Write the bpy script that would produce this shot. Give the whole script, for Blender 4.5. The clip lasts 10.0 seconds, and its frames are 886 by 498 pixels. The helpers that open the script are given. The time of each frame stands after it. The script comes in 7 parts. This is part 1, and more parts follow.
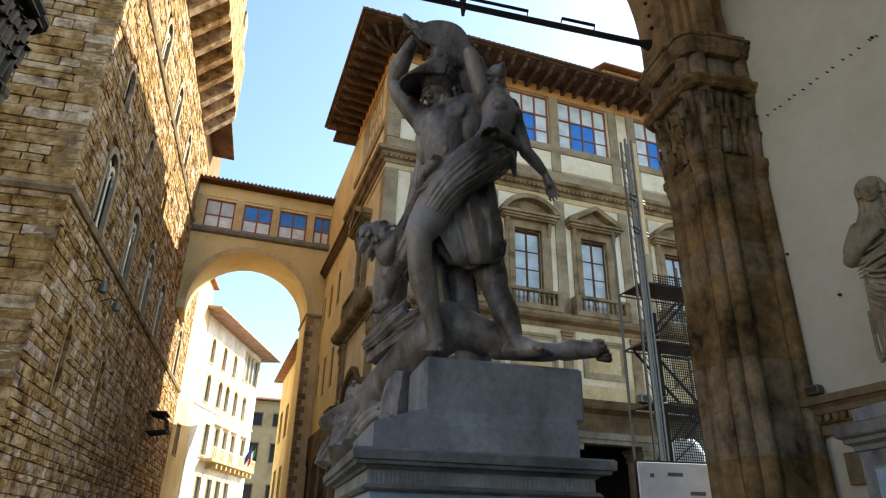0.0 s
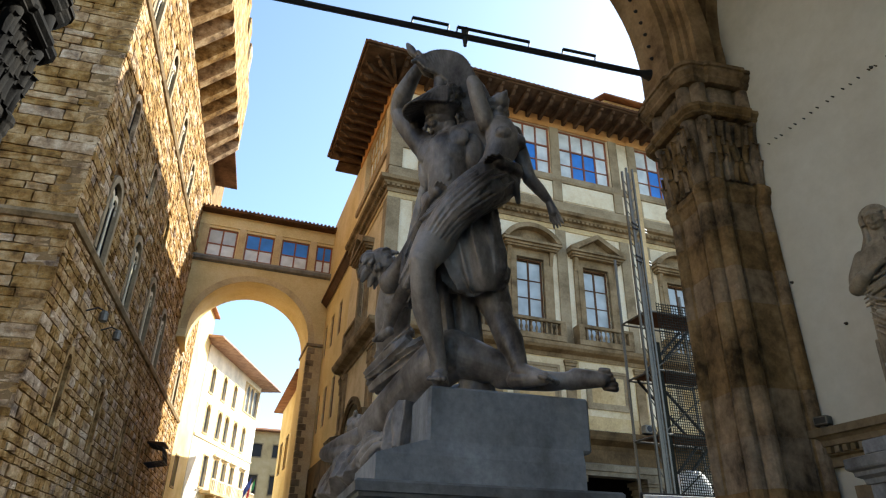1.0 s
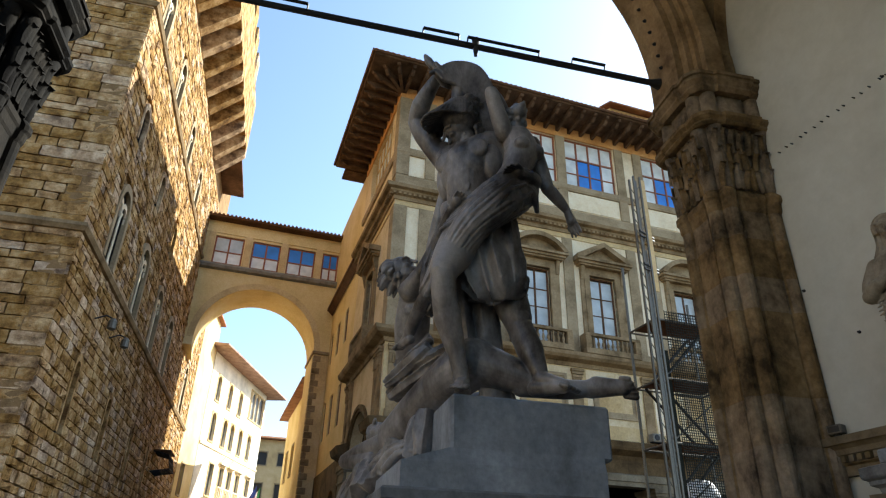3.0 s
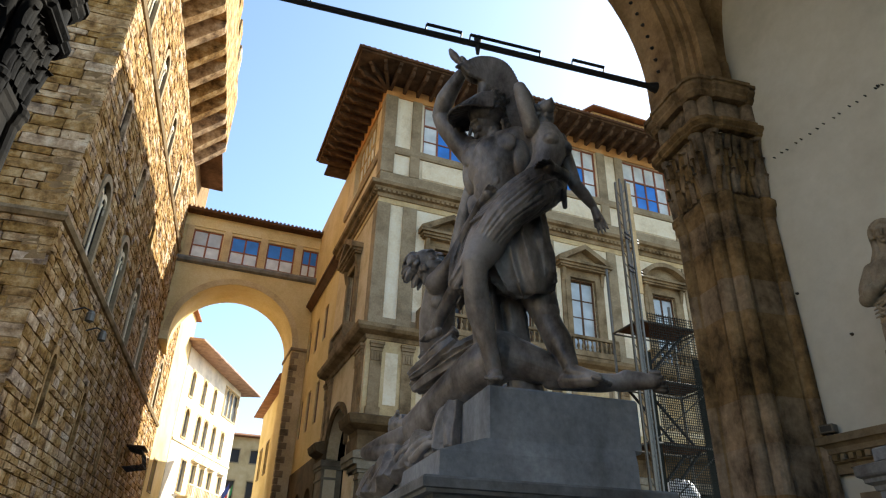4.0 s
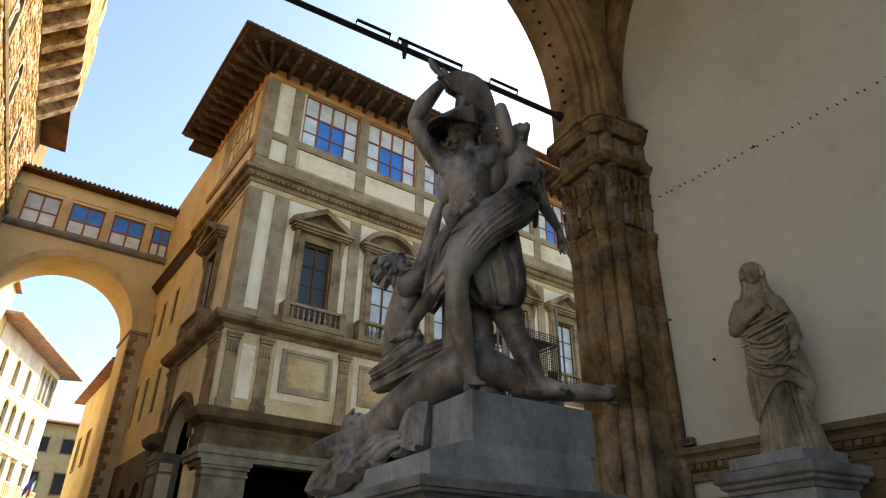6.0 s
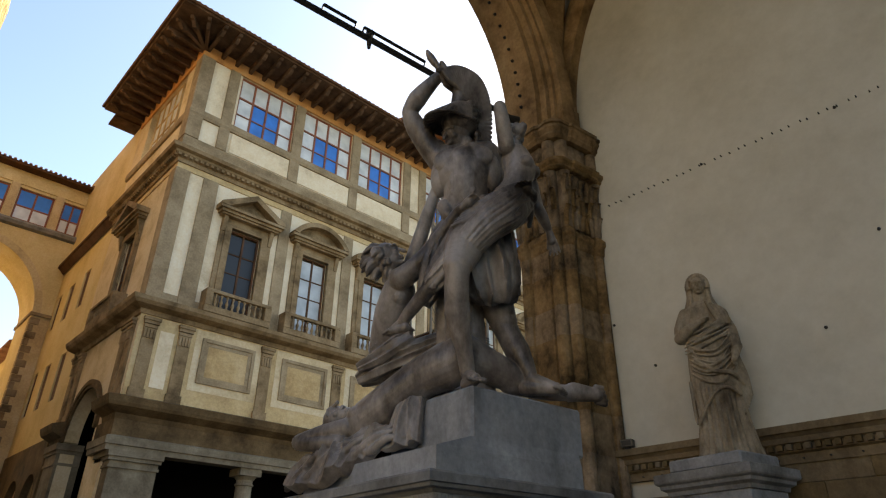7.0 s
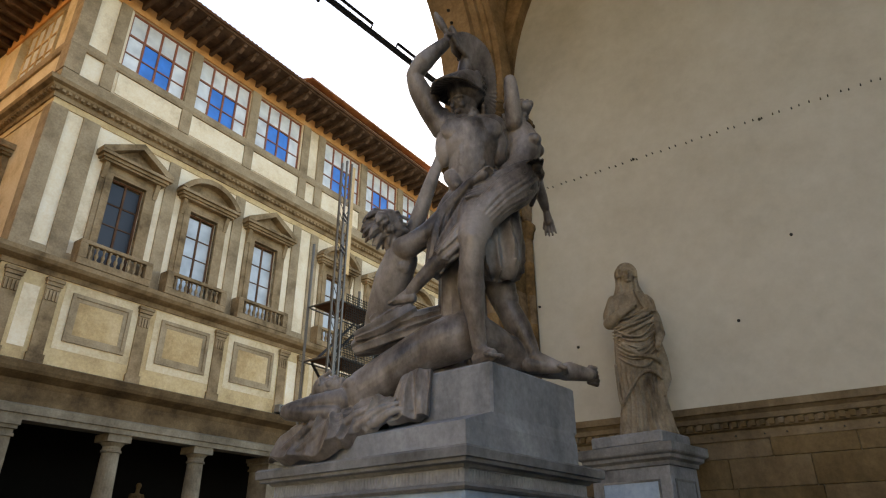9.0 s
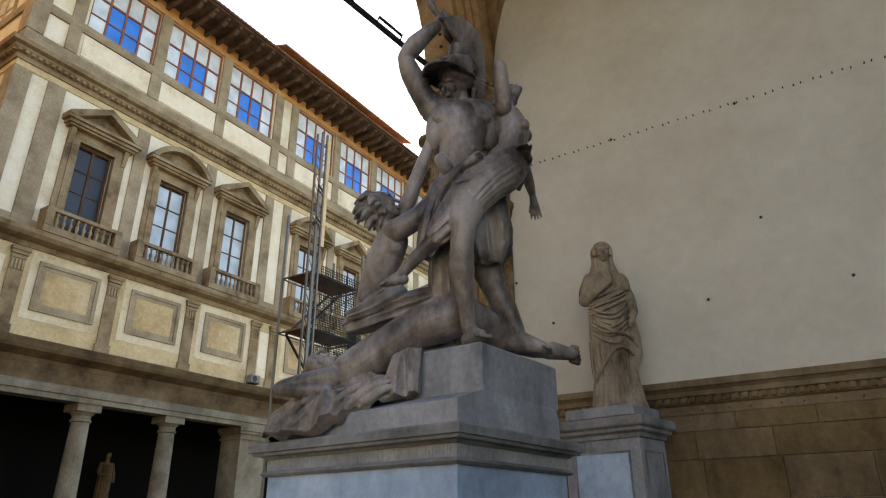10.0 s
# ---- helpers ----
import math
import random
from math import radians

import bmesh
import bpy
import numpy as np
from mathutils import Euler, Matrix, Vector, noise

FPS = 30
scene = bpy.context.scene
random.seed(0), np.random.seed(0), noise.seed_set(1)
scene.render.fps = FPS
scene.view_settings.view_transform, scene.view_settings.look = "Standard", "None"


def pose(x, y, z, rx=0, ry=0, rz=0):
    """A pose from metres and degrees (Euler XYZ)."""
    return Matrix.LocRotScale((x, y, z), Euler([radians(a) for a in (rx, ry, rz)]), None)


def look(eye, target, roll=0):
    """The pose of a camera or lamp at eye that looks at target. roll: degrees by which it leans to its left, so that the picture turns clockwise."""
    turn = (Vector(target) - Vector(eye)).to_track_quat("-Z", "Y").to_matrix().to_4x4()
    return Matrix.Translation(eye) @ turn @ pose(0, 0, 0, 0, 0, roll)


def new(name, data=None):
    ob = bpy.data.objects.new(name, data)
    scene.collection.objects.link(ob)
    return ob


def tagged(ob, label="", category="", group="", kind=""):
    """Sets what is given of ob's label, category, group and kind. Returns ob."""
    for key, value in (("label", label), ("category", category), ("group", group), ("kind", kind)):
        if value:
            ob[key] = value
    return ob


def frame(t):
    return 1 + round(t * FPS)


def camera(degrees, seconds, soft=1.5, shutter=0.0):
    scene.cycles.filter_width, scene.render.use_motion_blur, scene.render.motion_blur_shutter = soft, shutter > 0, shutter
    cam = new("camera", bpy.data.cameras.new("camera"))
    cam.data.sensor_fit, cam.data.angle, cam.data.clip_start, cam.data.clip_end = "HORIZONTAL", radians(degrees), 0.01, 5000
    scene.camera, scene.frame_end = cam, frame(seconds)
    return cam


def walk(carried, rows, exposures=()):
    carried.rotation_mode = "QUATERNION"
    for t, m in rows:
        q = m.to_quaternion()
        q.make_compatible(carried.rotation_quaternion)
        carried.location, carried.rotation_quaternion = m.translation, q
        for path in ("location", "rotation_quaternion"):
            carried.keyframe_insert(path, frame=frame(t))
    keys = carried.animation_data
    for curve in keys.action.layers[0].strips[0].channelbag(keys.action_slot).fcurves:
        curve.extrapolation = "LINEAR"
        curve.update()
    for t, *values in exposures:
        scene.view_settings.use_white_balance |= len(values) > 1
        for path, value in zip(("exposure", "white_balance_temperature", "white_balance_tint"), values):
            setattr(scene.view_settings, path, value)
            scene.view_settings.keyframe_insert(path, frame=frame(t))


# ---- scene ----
cam = camera(68.9, 10.0, soft=1.2)
PATH = [
    (0, (-0.025, 0.359, 1.534), (0.569, 2.079, 2.363), 1.3),
    (0.5, (-0.021, 0.387, 1.539), (0.562, 2.087, 2.417), 1.4),
    (1, (-0.024, 0.397, 1.539), (0.551, 2.083, 2.449), 1.4),
    (1.5, (-0.021, 0.397, 1.543), (0.55, 2.078, 2.464), 1.5),
    (2, (-0.025, 0.379, 1.534), (0.537, 2.058, 2.463), 1.5),
    (2.5, (-0.044, 0.371, 1.538), (0.511, 2.052, 2.469), 1.6),
    (4, (-0.468, 0.519, 1.467), (0.159, 2.174, 2.398), 1.7),
    (4.5, (-0.662, 0.611, 1.452), (0.069, 2.221, 2.386), 1.5),
    (5, (-0.891, 0.692, 1.436), (-0.04, 2.241, 2.371), 1.2),
    (6.3, (-1.402, 0.903, 1.425), (-0.315, 2.296, 2.364), 0.8),
    (6.5, (-1.487, 0.997, 1.42), (-0.351, 2.349, 2.358), 0.7),
    (7, (-1.655, 1.179, 1.419), (-0.446, 2.468, 2.355), 0.6),
    (7.5, (-1.787, 1.353, 1.435), (-0.515, 2.58, 2.371), 0.4),
    (8, (-1.929, 1.599, 1.435), (-0.551, 2.705, 2.371), 0.2),
    (8.5, (-2.034, 1.782, 1.437), (-0.607, 2.834, 2.362), 0.0),
    (9, (-2.146, 1.915, 1.452), (-0.67, 2.95, 2.317), -0.1),
    (9.5, (-2.261, 1.956, 1.461), (-0.723, 2.958, 2.255), -0.3),
    (10, (-2.336, 1.945, 1.473), (-0.781, 2.927, 2.257), -0.4),
]
EXPOSURES = [(0.0, 1.48, 6150, 4), (2.5, 1.38, 6100, 4), (5.0, 1.4, 6450, 6), (7.5, 1.46, 7100, 9), (8.5, 1.66, 7120, 10), (10.0, 1.92, 6600, 9)]
walk(cam, [(t, look(eye, target, roll)) for t, eye, target, roll in PATH], EXPOSURES)

# ---- world, sun ----
world = bpy.data.worlds.new("world")
scene.world = world
world.use_nodes = True
wn = world.node_tree.nodes
sky = wn.new("ShaderNodeTexSky")
sky.sky_type = "NISHITA"
sky.sun_disc = False
sky.sun_elevation = radians(37)
sky.sun_rotation = radians(73)
sky.altitude = 50
sky.air_density, sky.dust_density, sky.ozone_density = 1.0, 1.2, 1.0
wn["Background"].inputs["Strength"].default_value = 0.138
world.node_tree.links.new(sky.outputs[0], wn["Background"].inputs["Color"])
sun = new("sun", bpy.data.lights.new("sun", "SUN"))
sun.data.energy, sun.data.angle, sun.data.color = 5.0, radians(0.53), (1.0, 0.95, 0.85)
sun.matrix_world = look((40, 12, 40), (40 - 1, 12 - 0.3, 40 - 0.78))


# ---- materials ----
def material(name, base, dark=None, light=None, rough=0.8, scale=1.5, fine=18.0, bump=0.3, depth=0.02, metal=0.0, random_value=0.0,
             streak=1.0, spec=0.1, amount=1.0, grain=0.45):
    """Procedural surface: large stains, fine grain, relief, and a change from piece to piece."""
    m = bpy.data.materials.new(name)
    m.use_nodes = True
    nt = m.node_tree
    N, L = nt.nodes, nt.links
    b = N["Principled BSDF"]
    b.inputs["Roughness"].default_value = rough
    b.inputs["Metallic"].default_value = metal
    b.inputs["Specular IOR Level"].default_value = spec
    geo = N.new("ShaderNodeNewGeometry")
    mp = N.new("ShaderNodeMapping")
    mp.inputs["Scale"].default_value = (1, 1, streak)
    L.new(geo.outputs["Position"], mp.inputs["Vector"])
    n1 = N.new("ShaderNodeTexNoise")
    n1.inputs["Scale"].default_value, n1.inputs["Detail"].default_value, n1.inputs["Roughness"].default_value = scale, 6, 0.65
    n2 = N.new("ShaderNodeTexNoise")
    n2.inputs["Scale"].default_value, n2.inputs["Detail"].default_value, n2.inputs["Roughness"].default_value = fine, 5, 0.7
    L.new(mp.outputs[0], n1.inputs["Vector"])
    L.new(geo.outputs["Position"], n2.inputs["Vector"])
    dark = dark or tuple(c * 0.62 for c in base)
    light = light or tuple(min(1, c * 1.25) for c in base)
    r = N.new("ShaderNodeValToRGB")
    e = r.color_ramp.elements
    e[0].position, e[0].color = 0.5 - 0.2 / amount, (*dark, 1)
    e[1].position, e[1].color = 0.5 + 0.2 / amount, (*light, 1)
    mid = e.new(0.5)
    mid.color = (*base, 1)
    L.new(n1.outputs[0], r.inputs[0])
    mx = N.new("ShaderNodeMix")
    mx.data_type, mx.blend_type = "RGBA", "OVERLAY"
    mx.inputs[0].default_value = grain
    L.new(r.outputs[0], mx.inputs[6])
    L.new(n2.outputs[0], mx.inputs[7])
    out = mx.outputs[2]
    if random_value:
        oi = N.new("ShaderNodeObjectInfo")
        add = N.new("ShaderNodeMath")
        add.operation = "ADD"
        L.new(oi.outputs["Random"], add.inputs[0])
        L.new(geo.outputs["Random Per Island"], add.inputs[1])
        fr = N.new("ShaderNodeMath")
        fr.operation = "FRACT"
        L.new(add.outputs[0], fr.inputs[0])
        mr = N.new("ShaderNodeMapRange")
        mr.inputs[3].default_value, mr.inputs[4].default_value = 1 - random_value, 1 + random_value
        L.new(fr.outputs[0], mr.inputs[0])
        hs = N.new("ShaderNodeHueSaturation")
        L.new(mr.outputs[0], hs.inputs["Value"])
        mr2 = N.new("ShaderNodeMapRange")
        mr2.inputs[3].default_value, mr2.inputs[4].default_value = 1.12, 0.72
        pw = N.new("ShaderNodeMath")
        pw.operation = "POWER"
        pw.inputs[1].default_value = 2.5
        L.new(fr.outputs[0], pw.inputs[0])
        L.new(pw.outputs[0], mr2.inputs[0])
        L.new(mr2.outputs[0], hs.inputs["Saturation"])
        L.new(out, hs.inputs["Color"])
        out = hs.outputs[0]
    L.new(out, b.inputs["Base Color"])
    bp = N.new("ShaderNodeBump")
    bp.inputs["Strength"].default_value, bp.inputs["Distance"].default_value = bump, depth
    L.new(n2.outputs[0], bp.inputs["Height"])
    L.new(bp.outputs[0], b.inputs["Normal"])
    return m


def plain(name, base, rough=0.6, metal=0.0, spec=0.5):
    return material(name, base, tuple(c * 0.85 for c in base), tuple(min(1, c * 1.1) for c in base), rough, 3.0, 40.0, 0.1, 0.004, metal, spec=spec)


def pane_material(name, base, rough=0.08, spec=0.6):
    """Glass over a set colour or a dark room, seen as one glossy sheet."""
    m = bpy.data.materials.new(name)
    m.use_nodes = True
    N, L = m.node_tree.nodes, m.node_tree.links
    b = N["Principled BSDF"]
    n1 = N.new("ShaderNodeTexNoise")
    n1.inputs["Scale"].default_value, n1.inputs["Detail"].default_value = 1.3, 3
    geo = N.new("ShaderNodeNewGeometry")
    L.new(geo.outputs["Position"], n1.inputs["Vector"])
    r = N.new("ShaderNodeValToRGB")
    r.color_ramp.elements[0].position, r.color_ramp.elements[0].color = 0.3, (*(c * 0.75 for c in base), 1)
    r.color_ramp.elements[1].position, r.color_ramp.elements[1].color = 0.7, (*(min(1, c * 1.15) for c in base), 1)
    L.new(n1.outputs[0], r.inputs[0])
    L.new(r.outputs[0], b.inputs["Base Color"])
    bp = N.new("ShaderNodeBump")
    bp.inputs["Strength"].default_value, bp.inputs["Distance"].default_value = 0.15, 0.02
    L.new(n1.outputs[0], bp.inputs["Height"])
    L.new(bp.outputs[0], b.inputs["Coat Normal"])
    b.inputs["Roughness"].default_value = 0.5
    b.inputs["Coat Weight"].default_value, b.inputs["Coat Roughness"].default_value = spec, rough
    return m


M_STONE = material("rough_sandstone", (0.36, 0.216, 0.09), (0.13, 0.071, 0.03), (0.55, 0.385, 0.205), 0.9, 1.7, 7.0, 0.8, 0.07, random_value=0.22, amount=1.4)
M_JOINT = material("stone_joint", (0.24, 0.15, 0.07), rough=0.95, bump=0.6)
M_SERENA = material("grey_sandstone", (0.325, 0.24, 0.14), (0.19, 0.135, 0.075), (0.42, 0.32, 0.195), 0.85, 0.8, 12.0, 0.3)
M_TRIM = material("brown_sandstone", (0.265, 0.182, 0.095), (0.1, 0.066, 0.033), (0.37, 0.27, 0.155), 0.85, 0.9, 12.0, 0.35)
M_WHITE = material("white_plaster", (0.78, 0.64, 0.43), (0.58, 0.45, 0.28), (0.84, 0.73, 0.54), 0.9, 0.6, 10.0, 0.15)
M_CREAM = material("cream_plaster", (0.58, 0.42, 0.21), (0.42, 0.29, 0.14), (0.66, 0.51, 0.29), 0.9, 0.5, 10.0, 0.15)
M_OCHRE = material("ochre_plaster", (0.52, 0.36, 0.17), (0.32, 0.2, 0.085), (0.66, 0.5, 0.28), 0.9, 0.5, 10.0, 0.15)
M_YELLOW = material("yellow_plaster", (0.68, 0.52, 0.25), (0.55, 0.4, 0.17), (0.74, 0.6, 0.34), 0.9, 0.35, 9.0, 0.15)
M_WOOD = material("red_brown_wood", (0.26, 0.085, 0.035), rough=0.55, scale=2.5, fine=30, bump=0.2, spec=0.4)
M_DKWOOD = material("dark_brown_wood", (0.11, 0.055, 0.028), rough=0.75, scale=2.0, fine=25, bump=0.4)
M_RAFTER = material("old_rafter_wood", (0.105, 0.062, 0.035), (0.045, 0.026, 0.015), (0.17, 0.102, 0.06), rough=0.8, scale=1.2, fine=20, bump=0.4)
M_FRIEZE = material("orange_frieze_plaster", (0.6, 0.3, 0.1), (0.44, 0.2, 0.065), (0.66, 0.38, 0.16), rough=0.9, scale=0.8)
M_TILE = material("terracotta_roof_tile", (0.3, 0.15, 0.085), (0.17, 0.09, 0.055), (0.4, 0.23, 0.14), rough=0.9, scale=1.5, random_value=0.2)
M_WHITEPANE = pane_material("white_pane", (0.72, 0.72, 0.68), 0.1, 0.5)
M_BLUE = pane_material("blue_pane", (0.025, 0.19, 0.62), 0.1, 0.4)
M_DARKPANE = pane_material("dark_room_pane", (0.012, 0.012, 0.012), 0.1, 0.16)
# Pale base colour paints the clouds mirrored in the main-storey windows.
M_GREYPANE = pane_material("pale_reflection_pane", (0.5, 0.52, 0.5), 0.05, 0.9)
# Near-black paint stands in for shade in the portico and behind windows.
M_DARK = plain("shade_black", (0.007, 0.006, 0.005), 0.95, spec=0.1)
M_LOGGIA = material("loggia_plaster", (0.505, 0.505, 0.455), (0.425, 0.415, 0.36), (0.56, 0.565, 0.52), 0.9, 0.45, 5.0, 0.08, grain=0.15)
M_PIER = material("pier_sandstone", (0.165, 0.113, 0.06), (0.045, 0.032, 0.018), (0.265, 0.187, 0.105), 0.9, 2.0, 12.0, 0.6, 0.02, streak=0.75, amount=1.4, random_value=0.08, grain=0.6)
# Pier stone again, taken near-black so the backlit pier reads as shaded.
M_SHADEPIER = material("shade_black_sandstone", (0.008, 0.007, 0.006), (0.004, 0.003, 0.003), (0.02, 0.016, 0.012), 0.9, 1.5, 14.0, 0.5)
M_ARCH = material("arch_sandstone", (0.27, 0.183, 0.096), (0.13, 0.084, 0.043), (0.37, 0.26, 0.145), 0.9, 1.1, 14.0, 0.4, amount=1.3)
M_DADO = material("dado_sandstone", (0.145, 0.109, 0.061), (0.06, 0.044, 0.025), (0.215, 0.165, 0.096), 0.9, 1.2, 14.0, 0.6, random_value=0.25, streak=0.5)
M_IRON = plain("black_iron", (0.02, 0.02, 0.022), 0.6, 0.3)
M_PALE = material("pale_cream_plaster", (0.68, 0.54, 0.33), (0.5, 0.37, 0.2), (0.75, 0.62, 0.42), 0.9, 0.6, 10.0, 0.15)
M_STEEL = plain("galvanised_steel", (0.13, 0.12, 0.1), 0.5, 0.6)
M_MARBLE = material("weathered_marble", (0.232, 0.248, 0.272), (0.08, 0.083, 0.088), (0.355, 0.378, 0.41), 0.6, 1.6, 22.0, 0.3, 0.01, streak=0.5)
M_STATUE = material("darkened_statue_marble", (0.168, 0.147, 0.133), (0.04, 0.032, 0.027), (0.31, 0.284, 0.266), 0.42, 2.8, 30.0, 0.15, 0.006, streak=0.5, amount=1.7, spec=0.4, grain=0.3)
M_ROMAN = material("antique_marble", (0.235, 0.2, 0.148), (0.06, 0.047, 0.032), (0.36, 0.32, 0.25), 0.6, 3.0, 26.0, 0.25, 0.01, streak=0.6)
M_PEDGREY = material("grey_marble_moulding", (0.175, 0.182, 0.19), (0.06, 0.061, 0.062), (0.285, 0.297, 0.31), 0.6, 1.5, 20.0, 0.2)
M_BLUEMARBLE = material("blue_grey_marble_panel", (0.32, 0.43, 0.59), (0.18, 0.24, 0.33), (0.42, 0.54, 0.7), 0.45, 1.4, 9.0, 0.1, streak=0.6)
M_PAVE = material("street_paving", (0.07, 0.064, 0.056), rough=0.9, scale=0.8, fine=8)
M_FLOOR = material("loggia_floor_stone", (0.08, 0.072, 0.06), rough=0.7, scale=0.8, fine=9)
M_LITWALL = material("pale_house_plaster", (0.78, 0.73, 0.62), rough=0.9, scale=0.4)
M_NET = material("scaffold_mesh", (0.02, 0.022, 0.019), rough=0.9, scale=2)
M_PAPER = plain("white_panel_print", (0.75, 0.76, 0.78), 0.5)
M_INK = plain("grey_print", (0.12, 0.12, 0.13), 0.6)
# Dark brown stone, taken darker to carry the shade under the portico cornice.
M_DKTRIM = material("dark_weathered_sandstone", (0.12, 0.077, 0.036), (0.05, 0.032, 0.016), (0.2, 0.135, 0.068), 0.85, 0.9, 12.0, 0.35)
M_PORTICO = material("portico_sandstone", (0.19, 0.152, 0.1), (0.1, 0.078, 0.05), (0.27, 0.225, 0.155), 0.85, 0.9, 12.0, 0.35)
M_LEDGE = material("grey_stone_ledge", (0.22, 0.2, 0.165), rough=0.85)


# ---- building helpers ----
def mesh_of(bm, name, mat, smooth=False):
    me = bpy.data.meshes.new(name)
    bmesh.ops.recalc_face_normals(bm, faces=bm.faces)
    bm.to_mesh(me)
    bm.free()
    me.materials.append(mat)
    if smooth:
        for p in me.polygons:
            p.use_smooth = True
    return me


def put(name, me, parent=None, loc=(0, 0, 0), rz=0.0, label="", rx=0.0, ry=0.0):
    ob = new(name, me)
    ob.parent = parent
    ob.location = loc
    ob.rotation_euler = (radians(rx), radians(ry), radians(rz))
    if label:
        ob["label"] = label
    return ob


def part(name, bm, mat, parent=None, label="", smooth=False, loc=(0, 0, 0), rz=0.0):
    return put(name, mesh_of(bm, name, mat, smooth), parent, loc, rz, label)


def empty(name, loc=(0, 0, 0), rz=0.0, **tags):
    ob = new(name)
    ob.location = loc
    ob.rotation_euler = (0, 0, radians(rz))
    return tagged(ob, **tags)


def box(bm, x0, x1, y0, y1, z0, z1):
    v = [bm.verts.new((x, y, z)) for x in (x0, x1) for y in (y0, y1) for z in (z0, z1)]
    for f in ((0, 1, 3, 2), (4, 6, 7, 5), (0, 4, 5, 1), (2, 3, 7, 6), (0, 2, 6, 4), (1, 5, 7, 3)):
        bm.faces.new([v[i] for i in f])


def one_box(x0, x1, y0, y1, z0, z1, bevel=0.0):
    bm = bmesh.new()
    box(bm, x0, x1, y0, y1, z0, z1)
    if bevel:
        bmesh.ops.bevel(bm, geom=bm.edges[:], offset=bevel, segments=1, affect="EDGES")
    return bm


def extrude(bm, outline, axis, a, b):
    """A closed outline (two coordinates a point) carried along an axis from a to b."""
    def at(p, w):
        return {"x": (w, p[0], p[1]), "y": (p[0], w, p[1]), "z": (p[0], p[1], w)}[axis]
    lo = [bm.verts.new(at(p, a)) for p in outline]
    hi = [bm.verts.new(at(p, b)) for p in outline]
    n = len(outline)
    for i in range(n):
        bm.faces.new((lo[i], lo[(i + 1) % n], hi[(i + 1) % n], hi[i]))
    bm.faces.new(lo)
    bm.faces.new(hi[::-1])


def sweep(bm, path, profile, closed=False):
    """A moulding: profile points (out, z) carried along a plan path, mitred; out lies to the right of the way."""
    n = len(path)
    rings = []
    for i, p in enumerate(path):
        p = Vector(p)
        def right(a, b):
            d = (Vector(b) - Vector(a)).normalized()
            return Vector((d.y, -d.x))
        rs = []
        if i > 0 or closed:
            rs.append(right(path[i - 1], p))
        if i < n - 1 or closed:
            rs.append(right(p, path[(i + 1) % n]))
        r = sum(rs, Vector((0, 0)))
        r = r.normalized() / max(0.3, r.normalized().dot(rs[0]))
        rings.append([bm.verts.new((p.x + r.x * o, p.y + r.y * o, z)) for o, z in profile])
    m = len(profile)
    for i in range(n if closed else n - 1):
        a, b = rings[i], rings[(i + 1) % n]
        for j in range(m):
            bm.faces.new((a[j], b[j], b[(j + 1) % m], a[(j + 1) % m]))
    if not closed:
        bm.faces.new(rings[0])
        bm.faces.new(rings[-1][::-1])


def lathe(bm, profile, segs=12, centre=(0, 0), square=False):
    """profile of (radius, z) turned about a vertical axis."""
    rings = []
    for r, z in profile:
        rings.append([bm.verts.new((centre[0] + r * math.cos(2 * math.pi * k / segs), centre[1] + r * math.sin(2 * math.pi * k / segs), z)) for k in range(segs)])
    for a, b in zip(rings, rings[1:]):
        for k in range(segs):
            bm.faces.new((a[k], a[(k + 1) % segs], b[(k + 1) % segs], b[k]))
    bm.faces.new(rings[0][::-1])
    bm.faces.new(rings[-1])


def tube(bm, pts, radii, segs=8, ends=True):
    """A round limb along points, with a radius at each."""
    pts = [Vector(p) for p in pts]
    if not hasattr(radii, "__len__"):
        radii = [radii] * len(pts)
    rings = []
    side = None
    for i, p in enumerate(pts):
        d = (pts[min(i + 1, len(pts) - 1)] - pts[max(i - 1, 0)]).normalized()
        ref = side if side is not None else (Vector((0, 0, 1)) if abs(d.z) < 0.9 else Vector((1, 0, 0)))
        u = (ref - d * ref.dot(d)).normalized()
        side = u
        w = d.cross(u)
        rings.append([bm.verts.new(p + (u * math.cos(2 * math.pi * k / segs) + w * math.sin(2 * math.pi * k / segs)) * radii[i]) for k in range(segs)])
    for a, b in zip(rings, rings[1:]):
        for k in range(segs):
            bm.faces.new((a[k], a[(k + 1) % segs], b[(k + 1) % segs], b[k]))
    if ends:
        bm.faces.new(rings[0][::-1])
        bm.faces.new(rings[-1])


